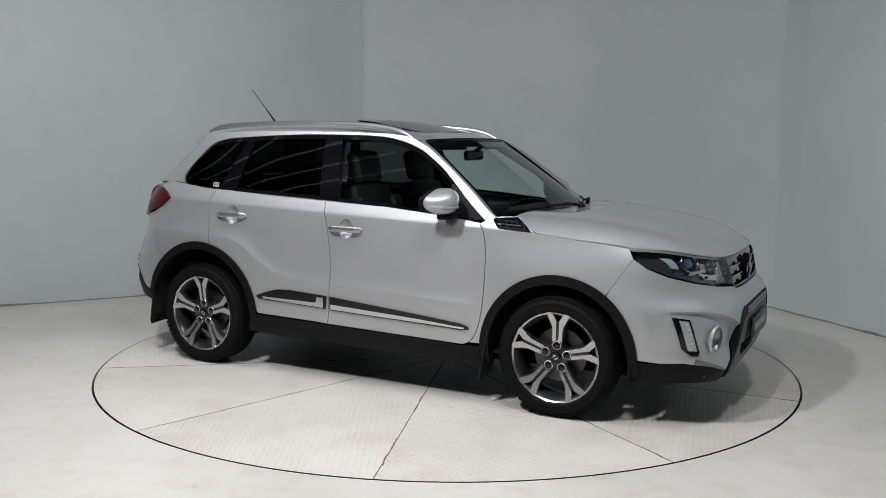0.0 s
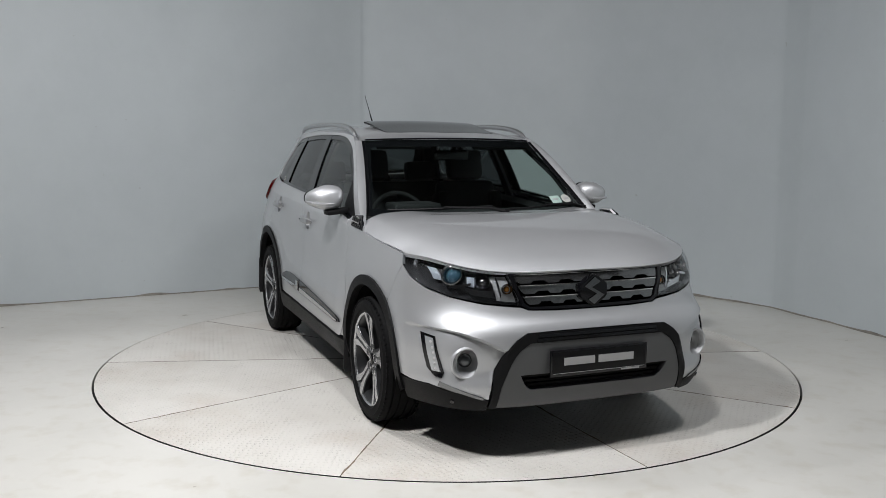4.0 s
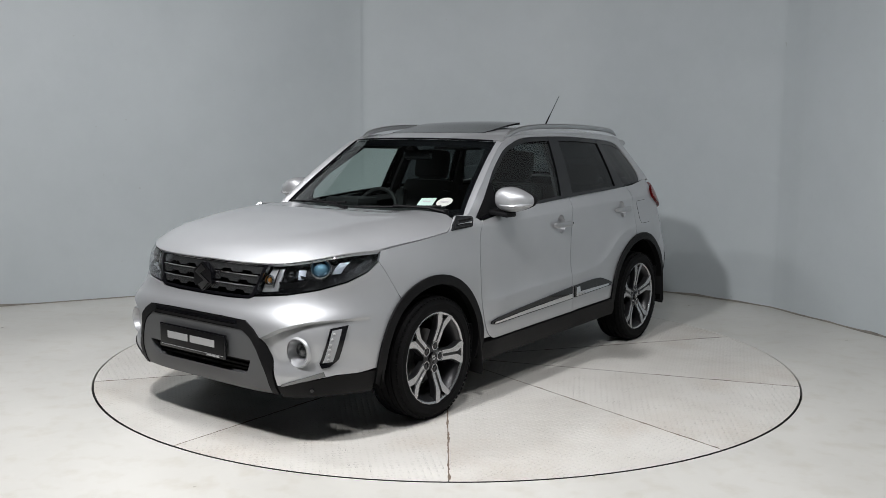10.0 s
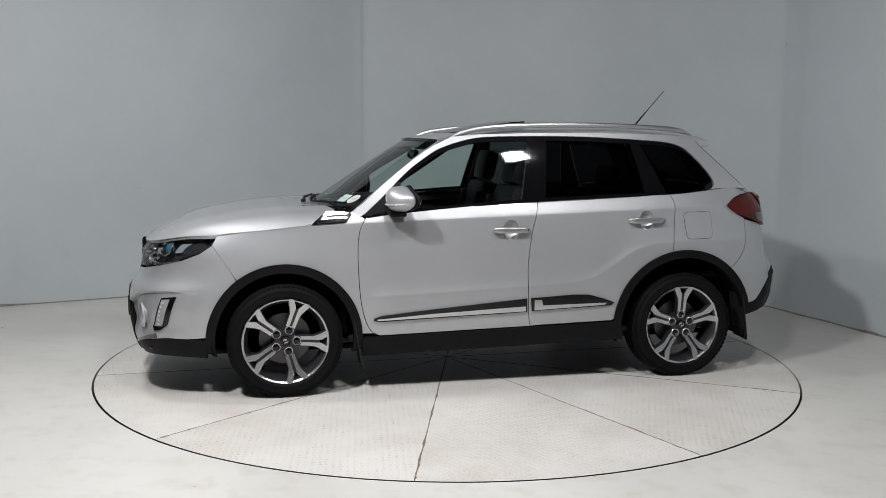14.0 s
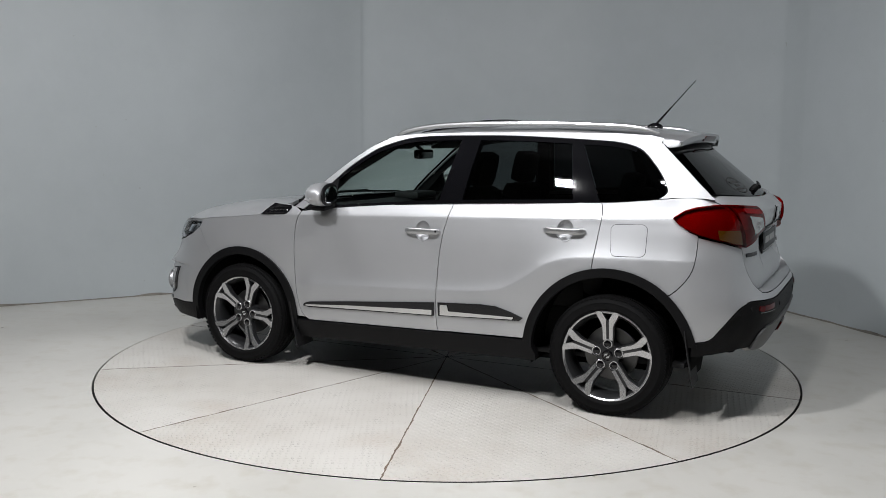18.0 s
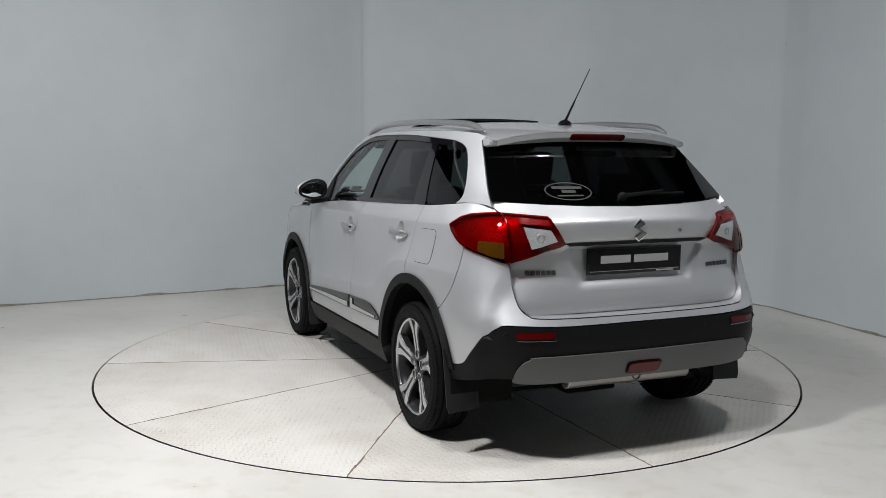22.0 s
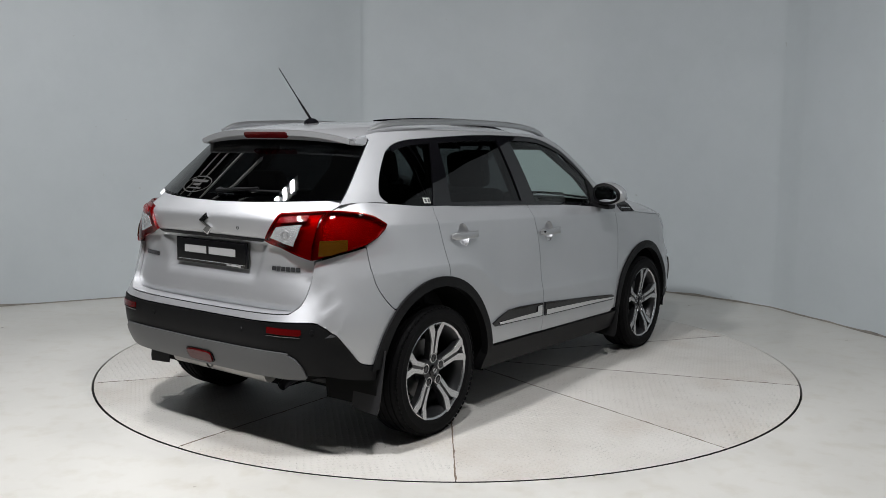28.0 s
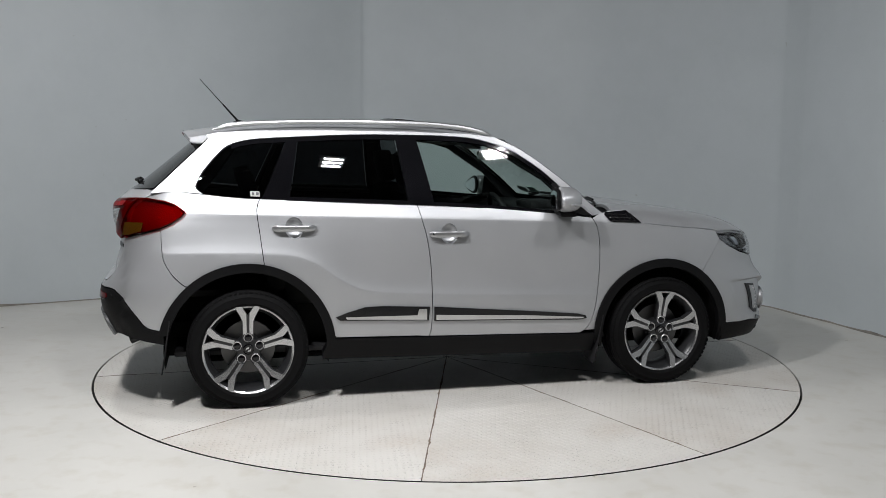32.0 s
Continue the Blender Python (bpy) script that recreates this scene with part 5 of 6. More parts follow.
# ---- tail ----
def build_tail():
    for s in (1, -1):
        def face(t, z):
            return (back(t, z)[0], s * back(t, z)[1], z)

        def gface(t, z):
            return (gate(t, z)[0], s * gate(t, z)[1], z)
        def iface(t, z):
            p, q = Vector(gate(t, z)), Vector(back(t, z))
            q = p.lerp(q, ease((abs(q.y) - 0.40) / 0.22))
            return (min(q.x, p.x), s * q.y, q.z)
        lamp = new("tail_lamp")
        lamp.parent = CAR
        tagged(lamp, label="red wrap-round tail lamp with amber and clear panes")

        def rx(x, z):
            return tx(x, z, True)

        def ry(y, z):
            return ty(y, z, True)

        def rim(x, z):
            return max(tx(x, z, True), ty(0.642, z, True))
        o = between([(1.566, 1.091), (1.62, 1.128), (1.677, 1.146), (1.76, 1.156), (1.80, 1.157)], rim) + between([(0.638, 1.156), (0.638, 1.05), (0.638, 0.944)], ry) + between([(1.88, 0.955), (1.826, 0.973), (1.70, 1.008), (1.640, 1.034), (1.590, 1.066)], rim)
        bm = bmesh.new()
        skin(bm, o, face, step=0.025, lift=0.019, fold=0.035, flip=s > 0)
        part("outer_lens", bm, RED_LENS, lamp, "glossy red lens")
        bm = bmesh.new()
        skin(bm, shrink(o, 0.003), face, step=0.03, lift=-0.006, fold=-0.020, flip=s > 0)
        part("reflector", bm, LAMP_REFLECTOR, lamp, "bright faceted reflector")
        o = between([(0.736, 1.032), (0.660, 1.030), (0.660, 0.962), (0.700, 0.968), (0.740, 0.988)], ry)
        bm = bmesh.new()
        skin(bm, o, face, step=0.02, lift=0.0215, fold=0.004, flip=s > 0)
        part("amber_pane", bm, AMBER_LENS, lamp, "amber indicator pane")
        inner = between([(0.641, 1.156), (0.475, 1.143), (0.400, 1.031), (0.641, 0.944), (0.641, 1.156)], ry)[:-1]
        bm = bmesh.new()
        skin(bm, inner, iface, step=0.025, lift=0.017, fold=0.022, flip=s > 0)
        part("inner_lens", bm, RED_LENS, lamp, "glossy red lens on the tailgate")
        bm = bmesh.new()
        skin(bm, shrink(inner, 0.003), iface, step=0.03, lift=-0.004, fold=-0.018, flip=s > 0)
        part("reflector", bm, LAMP_REFLECTOR, lamp, "bright faceted reflector")
        o = between([(0.585, 1.103), (0.475, 1.092), (0.442, 1.045), (0.560, 1.008), (0.585, 1.103)], ry)[:-1]
        bm = bmesh.new()
        skin(bm, o, iface, step=0.02, lift=0.0195, fold=0.004, flip=s > 0)
        part("clear_pane", bm, CLEAR_PANE, lamp, "clear reversing pane")
        bm = bmesh.new()
        disc(bm, facing(iface, ry(0.520, 1.058), 1.058, -s) @ Matrix.Translation((0, 0, 0.0185)), [(0.0005, -0.003), (0.008, 0.0), (0.014, 0.003), (0.020, 0.002), (0.022, 0.0)], 20)
        bmesh.ops.recalc_face_normals(bm, faces=bm.faces)
        part("reversing_reflector", bm, RELIEF, lamp, "small round bright reflector")
        o = between([(0.600, 1.135), (0.486, 1.126), (0.474, 1.110), (0.600, 1.118), (0.600, 1.135)], ry)[:-1]
        bm = bmesh.new()
        skin(bm, o, iface, step=0.02, lift=0.0195, fold=0.004, flip=s > 0)
        part("bright_pane", bm, BRIGHT_RED, lamp)
        o = between([(1.69, 1.190), (1.72, 1.195)], lambda x, z: max(rx(x, z), ry(0.676, z))) + between([(0.671, 1.206), (0.650, 1.161)], ry) + between([(1.74, 1.161), (1.69, 1.158)], lambda x, z: max(rx(x, z), ry(0.654, z)))
        bm = bmesh.new()
        skin(bm, o, face, step=0.02, fold=0.02, flip=s > 0)
        part("quarter_corner", bm, PAINT, CAR)
        # bumper reflector
        o = between([(0.660, 0.643), (0.495, 0.645), (0.497, 0.618), (0.652, 0.615), (0.663, 0.622), (0.660, 0.643)], ry)[:-1]
        bm = bmesh.new()
        skin(bm, o, face, step=0.03, lift=0.009, fold=0.008, flip=s > 0)
        part("bumper_reflector", bm, DARK_RED, CAR, "red bumper reflector")
        bm = bmesh.new()
        tube(bm, [tuple(Vector(face(ry(y, 0.609), 0.609)) + Vector((-0.008, 0, 0))) for y in np.linspace(0.49, 0.66, 8)], 0.0022, 6)
        part("reflector_edge", bm, SMOKED, CAR)
        for y, z in ((0.70, 0.632), (0.33, 0.615)):
            bm = bmesh.new()
            disc(bm, facing(face, ry(y, z), z, -s), [(0.0005, 0.008), (0.010, 0.0075), (0.012, 0.002)], 14)
            part("parking_sensor", bm, BLACK_PLASTIC, CAR)
    # rear fog lamp
    def fog_outline(w, h):
        pts = []
        for a in np.linspace(0, math.tau, 28, endpoint=False):
            c, d = math.cos(a), math.sin(a)
            v = h * math.copysign(abs(d) ** 0.4, d)
            pts.append(((w + 0.12 * v) * math.copysign(abs(c) ** 0.4, c), 0.448 + v))
        return pts
    # black sheet round the lamp stands in for the shade of its recess
    bm = bmesh.new()
    o = [(ty(y, z, True), z) for y, z in fog_outline(0.097, 0.032)]
    skin(bm, o, back, step=0.03, lift=0.018, fold=0.012, flip=True)
    part("fog_recess_shade", bm, BLACK_PLASTIC, CAR)
    bm = bmesh.new()
    o = [(ty(y, z, True), z) for y, z in fog_outline(0.089, 0.026)]
    skin(bm, o, back, step=0.03, lift=0.026, fold=0.010, flip=True)
    part("rear_fog_lamp", bm, DARK_RED, CAR, "red rear fog lamp")
    # plate and the dark recess over it
    root = new("number_plate")
    root.parent = CAR
    tagged(root, label="black plate with plain pale print, on the tailgate")
    root.matrix_basis = pose(-GATE(0.94) + 0.002, 0.008, 0.938, 90, 0, -90)
    plate(root)
    bm = bmesh.new()
    o = [(ty(y, z, True), z) for y, z in ((0.40, 1.030), (0, 1.033), (-0.40, 1.030), (-0.37, 1.018), (0, 1.020), (0.37, 1.018))]
    skin(bm, o, gate, step=0.03, lift=0.004, fold=0.008, flip=True)
    part("handle_strip", bm, BLACK_PLASTIC, CAR, "dark tailgate handle slot")
    # emblem and badges
    for grow, lift, mat, nm in ((0.82, 0.006, CHROME, "emblem_edge"), (0.70, 0.009, SMOKED, "rear_emblem")):
        bm = bmesh.new()
        prism(bm, [(u * grow, v * grow) for u, v in EMBLEM], lambda u, v, d: (-GATE(1.08 + v) - lift + d, 0.006 - u, 1.080 + v), lift + 0.002)
        part(nm, bm, mat, CAR, "grey metal tailgate emblem with a chrome edge" if mat is SMOKED else "")
    for y0, y1 in ((0.578, 0.432), (-0.418, -0.573)):
        n = 6
        for k in range(n):
            a = y0 + (y1 - y0) * (k + 0.10) / n
            b = y0 + (y1 - y0) * (k + 0.88) / n
            bm = bmesh.new()
            o = [(ty(a, 0.907, True), 0.907), (ty(b, 0.907, True), 0.907), (ty(b, 0.886, True), 0.886), (ty(a, 0.886, True), 0.886)]
            skin(bm, o, gate, step=0.03, lift=0.005, fold=0.005, flip=True)
            bmesh.ops.recalc_face_normals(bm, faces=bm.faces)
            part("badge_bar", bm, BADGE, CAR, "small chrome badge bar")
    bm = bmesh.new()
    disc(bm, facing(gate, ty(-0.225, 1.075, True), 1.075, 1) @ pose(0, 0, 0.0), [(0.0005, 0.004), (0.007, 0.004), (0.008, -0.004)], 12)
    bmesh.ops.recalc_face_normals(bm, faces=bm.faces)
    part("camera_eye", bm, GLOSS_BLACK, CAR)
    # spoiler and high brake lamp
    def sp(y, z):
        """The spoiler's rear face; z from 0 at the roof to 1 at its lower edge."""
        x = spoiler_x(y)
        return (x - 0.004 * math.sin(math.pi * min(1, max(0, z))) + 0.030 * z, y, roof(x, y)[2] - (0.050 - 0.028 * (abs(y) / 0.56) ** 5) * z)
    bm = bmesh.new()
    rows = []
    for y in np.linspace(-0.562, 0.562, 47):
        line = [bm.verts.new(sp(y, z)) for z in (0.0, 0.12, 0.3, 0.6, 0.85, 1.0)]
        q = Vector(sp(y, 1.0))
        line += [bm.verts.new(q + Vector((0.02, 0, 0.004))), bm.verts.new(q + Vector((0.12, 0, 0.012)))]
        rows.append(line)
    for i in range(len(rows) - 1):
        for k in range(len(rows[0]) - 1):
            bm.faces.new((rows[i][k], rows[i][k + 1], rows[i + 1][k + 1], rows[i + 1][k]))
    bm.faces.new(rows[0])
    bm.faces.new(rows[-1])
    bmesh.ops.recalc_face_normals(bm, faces=bm.faces)
    part("spoiler", bm, PAINT, CAR, "silver roof spoiler")
    for s in (1, -1):
        bm = bmesh.new()
        prism(bm, [(-1.435, 1.508), (-1.50, 1.504), (-1.545, 1.494), (-1.538, 1.466), (-1.47, 1.460)], lambda u, v, d: (u, s * (0.580 - 0.20 * (v - 1.46) - d), v), 0.055)
        bmesh.ops.bevel(bm, geom=bm.edges[:], offset=0.006, segments=2, affect="EDGES")
        part("spoiler_end", bm, PAINT, CAR)
    bm = bmesh.new()
    skin(bm, mirror_y([(0, 0.22), (0.15, 0.22), (0.160, 0.34), (0.160, 0.66), (0.150, 0.78), (0, 0.78)]), sp, step=0.08, fold=0.01, lift=0.008, flip=False)
    bmesh.ops.recalc_face_normals(bm, faces=bm.faces)
    part("high_brake_lamp", bm, DARK_RED, CAR, "slim red high brake lamp")
    # rear wiper
    w = new("rear_wiper")
    w.parent = CAR
    tagged(w, label="black rear window wiper")
    bm = bmesh.new()
    disc(bm, facing(rear_glass, 0.03, 1.225, -1), [(0.0005, 0.03), (0.014, 0.028), (0.020, 0.018), (0.022, 0.0)], 16)
    bmesh.ops.recalc_face_normals(bm, faces=bm.faces)
    part("pivot", bm, BLACK_PLASTIC, w)
    bm = bmesh.new()
    tube(bm, [tuple(Vector(rear_glass(y, z)) + Vector((-0.028 + 0.012 * k / 6, 0, 0.012))) for k, (y, z) in enumerate(zip(np.linspace(0.03, -0.22, 7), np.linspace(1.225, 1.245, 7)))], [0.012, 0.011, 0.010, 0.009, 0.008, 0.007, 0.006], 8)
    part("arm", bm, BLACK_PLASTIC, w)
    bm = bmesh.new()
    tube(bm, [tuple(Vector(rear_glass(y, 1.238)) + Vector((-0.012, 0, 0.006))) for y in np.linspace(0.03, -0.355, 9)], 0.006, 6)
    part("blade", bm, BLACK_PLASTIC, w)
    # oval sticker on the glass, its print darkened as if behind the tint
    bm = bmesh.new()
    ov = [(0.291 + 0.118 * math.cos(a), 1.257 + 0.040 * math.sin(a)) for a in np.linspace(0, math.tau, 32, endpoint=False)]
    ov2 = [(0.291 + 0.112 * math.cos(a), 1.257 + 0.036 * math.sin(a)) for a in np.linspace(0, math.tau, 32, endpoint=False)]
    skin(bm, ov, rear_glass, step=0.03, lift=0.0015, fold=0, holes=[ov2], flip=True)
    st = part("oval_sticker", bm, STICKER, CAR, "oval dealer sticker with plain bars of print")
    for y, z, ww, hh in ((0.291, 1.273, 0.15, 0.012), (0.291, 1.256, 0.07, 0.012), (0.291, 1.238, 0.13, 0.006)):
        bm = bmesh.new()
        skin(bm, [(y - ww / 2, z - hh / 2), (y + ww / 2, z - hh / 2), (y + ww / 2, z + hh / 2), (y - ww / 2, z + hh / 2)], rear_glass, step=0.05, lift=0.0015, fold=0, flip=True)
        part("print_bar", bm, STICKER, st)
    # black border of the rear glass
    bm = bmesh.new()
    o = mirror_y([(0, 1.190), (0.3, 1.197)] + [(pillar_edge(z)[1] - 0.001, z) for z in np.linspace(1.218, 1.484, 9)] + [(0.3, 1.50), (0, 1.505)])
    h = mirror_y([(0, 1.222), (0.3, 1.228), (0.50, 1.240), (0.49, 1.36), (0.465, 1.44), (0.43, 1.462), (0.25, 1.468), (0, 1.470)])
    skin(bm, o, rear_glass, step=0.04, lift=-0.004, fold=0, holes=[h], flip=True)
    part("glass_border", bm, GLOSS_BLACK, CAR, "black printed border of the rear window")
    # exhaust, silencer, tow eye, cross-member
    bm = bmesh.new()
    tube(bm, [(-1.90, 0.346, 0.374), (-1.90, 0.343, 0.374), (-1.90, -0.343, 0.369), (-1.90, -0.346, 0.369)], [0.039, 0.043, 0.043, 0.039], 18)
    part("silencer", bm, SILENCER, CAR, "bare dull steel silencer")
    bm = bmesh.new()
    tube(bm, [(-1.66, -0.40, 0.35), (-1.78, -0.42, 0.35), (-1.86, -0.43, 0.345), (-1.91, -0.43, 0.325)], 0.024, 12, False)
    part("exhaust_tip", bm, DARK_ALLOY, CAR, "dark exhaust tip")
    bm = bmesh.new()
    tube(bm, [(-1.985, 0.0 + 0.02 * math.cos(a), 0.385 + 0.02 * math.sin(a)) for a in np.linspace(0, math.tau, 13)], 0.005, 6)
    part("tow_eye", bm, STEEL, CAR)


BRIGHT_RED = faceted("bright_red_pane", (0.17, 0.003, 0.005), 0.2, 0.0, 140.0, 0.3, 0.12, 0.1)
LAMP_REFLECTOR = faceted("lamp_reflector", (0.30, 0.27, 0.27), 0.35, 0.4, 130.0, 0.35)
build_tail()


# ---- flank details ----
def build_flanks():
    for s in (1, -1):
        def face(x, z):
            return (side(x, z)[0], s * side(x, z)[1], z)

        def up(x, z):
            return (upper(x, z)[0], s * upper(x, z)[1], z)
        for door, (x0, x1, z) in ((FRONT_DOORS, (-0.224, 0.012, HANDLE_Z[0])), (REAR_DOORS, (-1.110, -0.868, HANDLE_Z[1]))):
            d = door[0 if s > 0 else 1]
            h = part("handle", _handle(face, s, x0, x1, z), HANDLE, d, "silver pull handle")
            bm = bmesh.new()
            hx = -0.105 if door is FRONT_DOORS else -0.99
            rings = []
            for f, dep in ((1.0, -0.0005), (0.985, 0.003), (0.93, 0.010), (0.80, 0.019), (0.60, 0.026), (0.35, 0.030), (0.02, 0.031)):
                rings.append([bm.verts.new(tuple(Vector(face(u, w)) - Vector((0, s * dep, 0)))) for u, w in recess_rim(hx, z, f)])
            for r0, r1 in zip(rings, rings[1:]):
                for k in range(len(r0)):
                    q = (r0[k], r0[(k + 1) % len(r0)], r1[(k + 1) % len(r0)], r1[k])
                    bm.faces.new(q if s < 0 else q[::-1])
            part("handle_recess", bm, PAINT, d)
            if door is FRONT_DOORS:
                bm = bmesh.new()
                disc(bm, facing(face, x0 + 0.022, z, -s) @ Matrix.Translation((0, 0, 0.030)), [(0.0005, 0.010), (0.006, 0.002), (0.007, -0.003)], 12)
                bmesh.ops.recalc_face_normals(bm, faces=bm.faces)
                part("key_button", bm, GLOSS_BLACK, h)
        # rubbing strips with chrome; black above the inlay paints the chrome's dark reflection
        for door, o, c in ((FRONT_DOORS, [(-0.200, 0.540), (0.40, 0.492), (0.69, 0.466), (0.735, 0.452), (0.742, 0.436), (0.70, 0.430), (-0.200, 0.458)], [(-0.190, 0.494), (0.40, 0.468), (0.715, 0.447), (0.718, 0.438), (-0.190, 0.464)]),
                           (REAR_DOORS, [(-0.768, 0.500), (-0.70, 0.525), (-0.600, 0.552), (-0.50, 0.555), (-0.226, 0.541), (-0.232, 0.462), (-0.745, 0.481)], [(-0.715, 0.500), (-0.30, 0.496), (-0.292, 0.530), (-0.245, 0.530), (-0.245, 0.468), (-0.705, 0.487)])):
            d = door[0 if s > 0 else 1]
            bm = bmesh.new()
            skin(bm, o, face, step=0.03, lift=0.010, fold=0.014, flip=s > 0)
            st = part("rubbing_strip", bm, GLOSS_BLACK, d, "door moulding, gloss black where its chrome mirrors dark")
            bm = bmesh.new()
            skin(bm, c, face, step=0.03, lift=0.015, fold=0.008, flip=s > 0)
            part("chrome_inlay", bm, CHROME, st, "bright chrome inlay")
        # wing vent
        v = new("wing_vent")
        v.parent = CAR
        tagged(v, label="black mesh wing vent with a chrome bar")
        o = [(1.005, 1.076), (0.868, 1.066), (0.862, 1.054), (0.893, 1.016), (0.905, 1.012), (1.095, 1.002), (1.060, 1.034)]
        bm = bmesh.new()
        skin(bm, o, face, step=0.02, lift=0.007, fold=0.012, flip=s > 0)
        part("frame", bm, GLOSS_BLACK, v)
        for k, (xa, xb, z) in enumerate(((0.885, 1.005, 1.058), (0.893, 1.03, 1.040), (0.905, 1.06, 1.020))):
            bm = bmesh.new()
            tube(bm, [tuple(Vector(face(x, z - (x - xa) * 0.05)) + Vector((0, s * 0.009, 0))) for x in np.linspace(xa, xb, 6)], 0.0045, 6)
            part("bar", bm, CHROME if k == 1 else BLACK_PLASTIC, v)
        for k in range(5):
            xa = 0.90 + k * 0.033
            bm = bmesh.new()
            tube(bm, [tuple(Vector(face(xa + 0.025, 1.016)) + Vector((0, s * 0.008, 0))), tuple(Vector(face(xa, 1.060)) + Vector((0, s * 0.008, 0)))], 0.003, 5)
            part("rib", bm, BLACK_PLASTIC, v)
        build_mirror(s)
        # roof rail
        bm = bmesh.new()
        rail = smooth_path([(0.225, 0.604, 1.508), (0.14, 0.600, 1.543), (0.0, 0.594, 1.570), (-0.25, 0.588, 1.588), (-0.70, 0.580, 1.594), (-1.10, 0.570, 1.584), (-1.30, 0.560, 1.570), (-1.42, 0.548, 1.540)], 5)
        n = len(rail)
        tube(bm, [(x, s * y, z) for x, y, z in rail], [0.006 + 0.011 * ease(min(i, n - 1 - i) / 5) for i in range(n)], 10)
        part("roof_rail", bm, RAIL, CAR, "silver roof rail")
        # mud flaps
        for x, z0, y0, y1 in ((0.80, 0.150, 0.69, 0.865), (-1.715, 0.215, 0.70, 0.868)):
            bm = bmesh.new()
            lean = 0.07
            pts = [(y0, z0 + 0.01), (y1 - 0.01, z0), (y1, z0 + 0.03), (y1 + 0.004, z0 + 0.30), (y0, z0 + 0.30)]
            prism(bm, pts, lambda u, w, d: (x + (w - z0) * lean * (1 if x > 0 else 0.0) + d + (0.16 * (w - z0) if x < 0 else 0.1 * (w - z0)), s * u, w), 0.006)
            part("mud_flap", bm, FLAP, CAR, "black rubber mud flap")
        # wheel housings
        for cx, r in ((AXLE_F, ARCH_F), (AXLE_R, ARCH_R)):
            bm = bmesh.new()
            a = np.linspace(math.radians(-12), math.radians(192), 26)
            r1 = r - 0.03
            out = [bm.verts.new((cx + r1 * math.cos(t), s * 0.845, 0.335 + r1 * math.sin(t))) for t in a]
            inn = [bm.verts.new((cx + r1 * math.cos(t), s * 0.52, 0.335 + r1 * math.sin(t))) for t in a]
            for i in range(25):
                bm.faces.new((out[i], out[i + 1], inn[i + 1], inn[i]))
            bm.faces.new(inn)
            part("wheel_housing", bm, LINER, CAR, "black wheel-arch liner")
        # dark inner skin behind the doors and wings
        bm = bmesh.new()
        o = [(x, BELT(max(-1.5, min(0.78, x))) - 0.01) for x in np.linspace(0.78, -1.72, 30)]
        o += [(-1.70, 0.80)] + arch(AXLE_R, ARCH_R - 0.03, 130, -5, 24) + [(-0.75, 0.25), (0.78, 0.25)] + arch(AXLE_F, ARCH_F - 0.03, 185, 60, 24) + [(1.60, 0.88), (1.5, 0.94), (1.1, 0.98), (0.9, 1.03)]
        skin(bm, o, face, step=0.07, lift=-0.040, fold=0, flip=s > 0)
        part("inner_skin", bm, LINER, CAR)
    # fuel flap on the car's left
    o = []
    for cx, cz, a0 in ((-1.275, 1.022, 0), (-1.412, 1.026, 90), (-1.412, 0.915, 180), (-1.285, 0.912, 270)):
        o += arc(cx, cz, 0.030, a0, a0 + 90, 5)
    bm = bmesh.new()
    skin(bm, o, side, step=0.03, lift=0.0008, fold=0.001, flip=True)
    part("fuel_flap_gap", bm, SEAM, CAR)
    bm = bmesh.new()
    skin(bm, shrink(o, 0.0025), side, step=0.03, lift=0.0022, fold=0.001, flip=True)
    part("fuel_flap", bm, PAINT, CAR, "rounded silver fuel flap")
    # quarter-window sticker on the car's right
    bm = bmesh.new()
    skin(bm, [(-1.221, 1.177), (-1.170, 1.175), (-1.172, 1.203), (-1.222, 1.205)], lambda x, z: (x, -upper(x, z)[1], z), step=0.02, lift=-0.002, fold=0.001)
    part("window_sticker", bm, WHITE, CAR, "small white sticker with plain dark bars")
    bm = bmesh.new()
    for xa in (-1.214, -1.190):
        skin(bm, [(xa, 1.182), (xa + 0.014, 1.182), (xa + 0.014, 1.198), (xa, 1.198)], lambda x, z: (x, -upper(x, z)[1], z), step=0.02, lift=0.0, fold=0.001)
    part("window_sticker_print", bm, GREY_PLASTIC, CAR)


def _handle(face, s, x0, x1, z):
    """A flat rounded pull bar that stands off the door, its ends run down to the panel."""
    bm = bmesh.new()
    n, m = 17, 14
    rings = []
    for k in range(n):
        f = k / (n - 1)
        x = x0 + (x1 - x0) * f
        e = min(f, 1 - f)
        grow = min(1.0, 0.45 + 0.55 * math.sqrt(min(1.0, e / 0.07)))
        off = 0.010 + 0.018 * ease(e / 0.16)
        hz, hy = 0.0175 * grow, 0.0095 * grow
        c = Vector(face(x, z))
        ring = []
        for a in range(m):
            ca, sa = math.cos(a * math.tau / m), math.sin(a * math.tau / m)
            ring.append(bm.verts.new((x, c.y + s * (off + hy * math.copysign(abs(ca) ** 0.7, ca)), z + hz * math.copysign(abs(sa) ** 0.7, sa))))
        rings.append(ring)
    for r0, r1 in zip(rings, rings[1:]):
        for a in range(m):
            bm.faces.new((r0[a], r1[a], r1[(a + 1) % m], r0[(a + 1) % m]))
    bm.faces.new(rings[0][::-1])
    bm.faces.new(rings[-1])
    bmesh.ops.recalc_face_normals(bm, faces=bm.faces)
    return bm


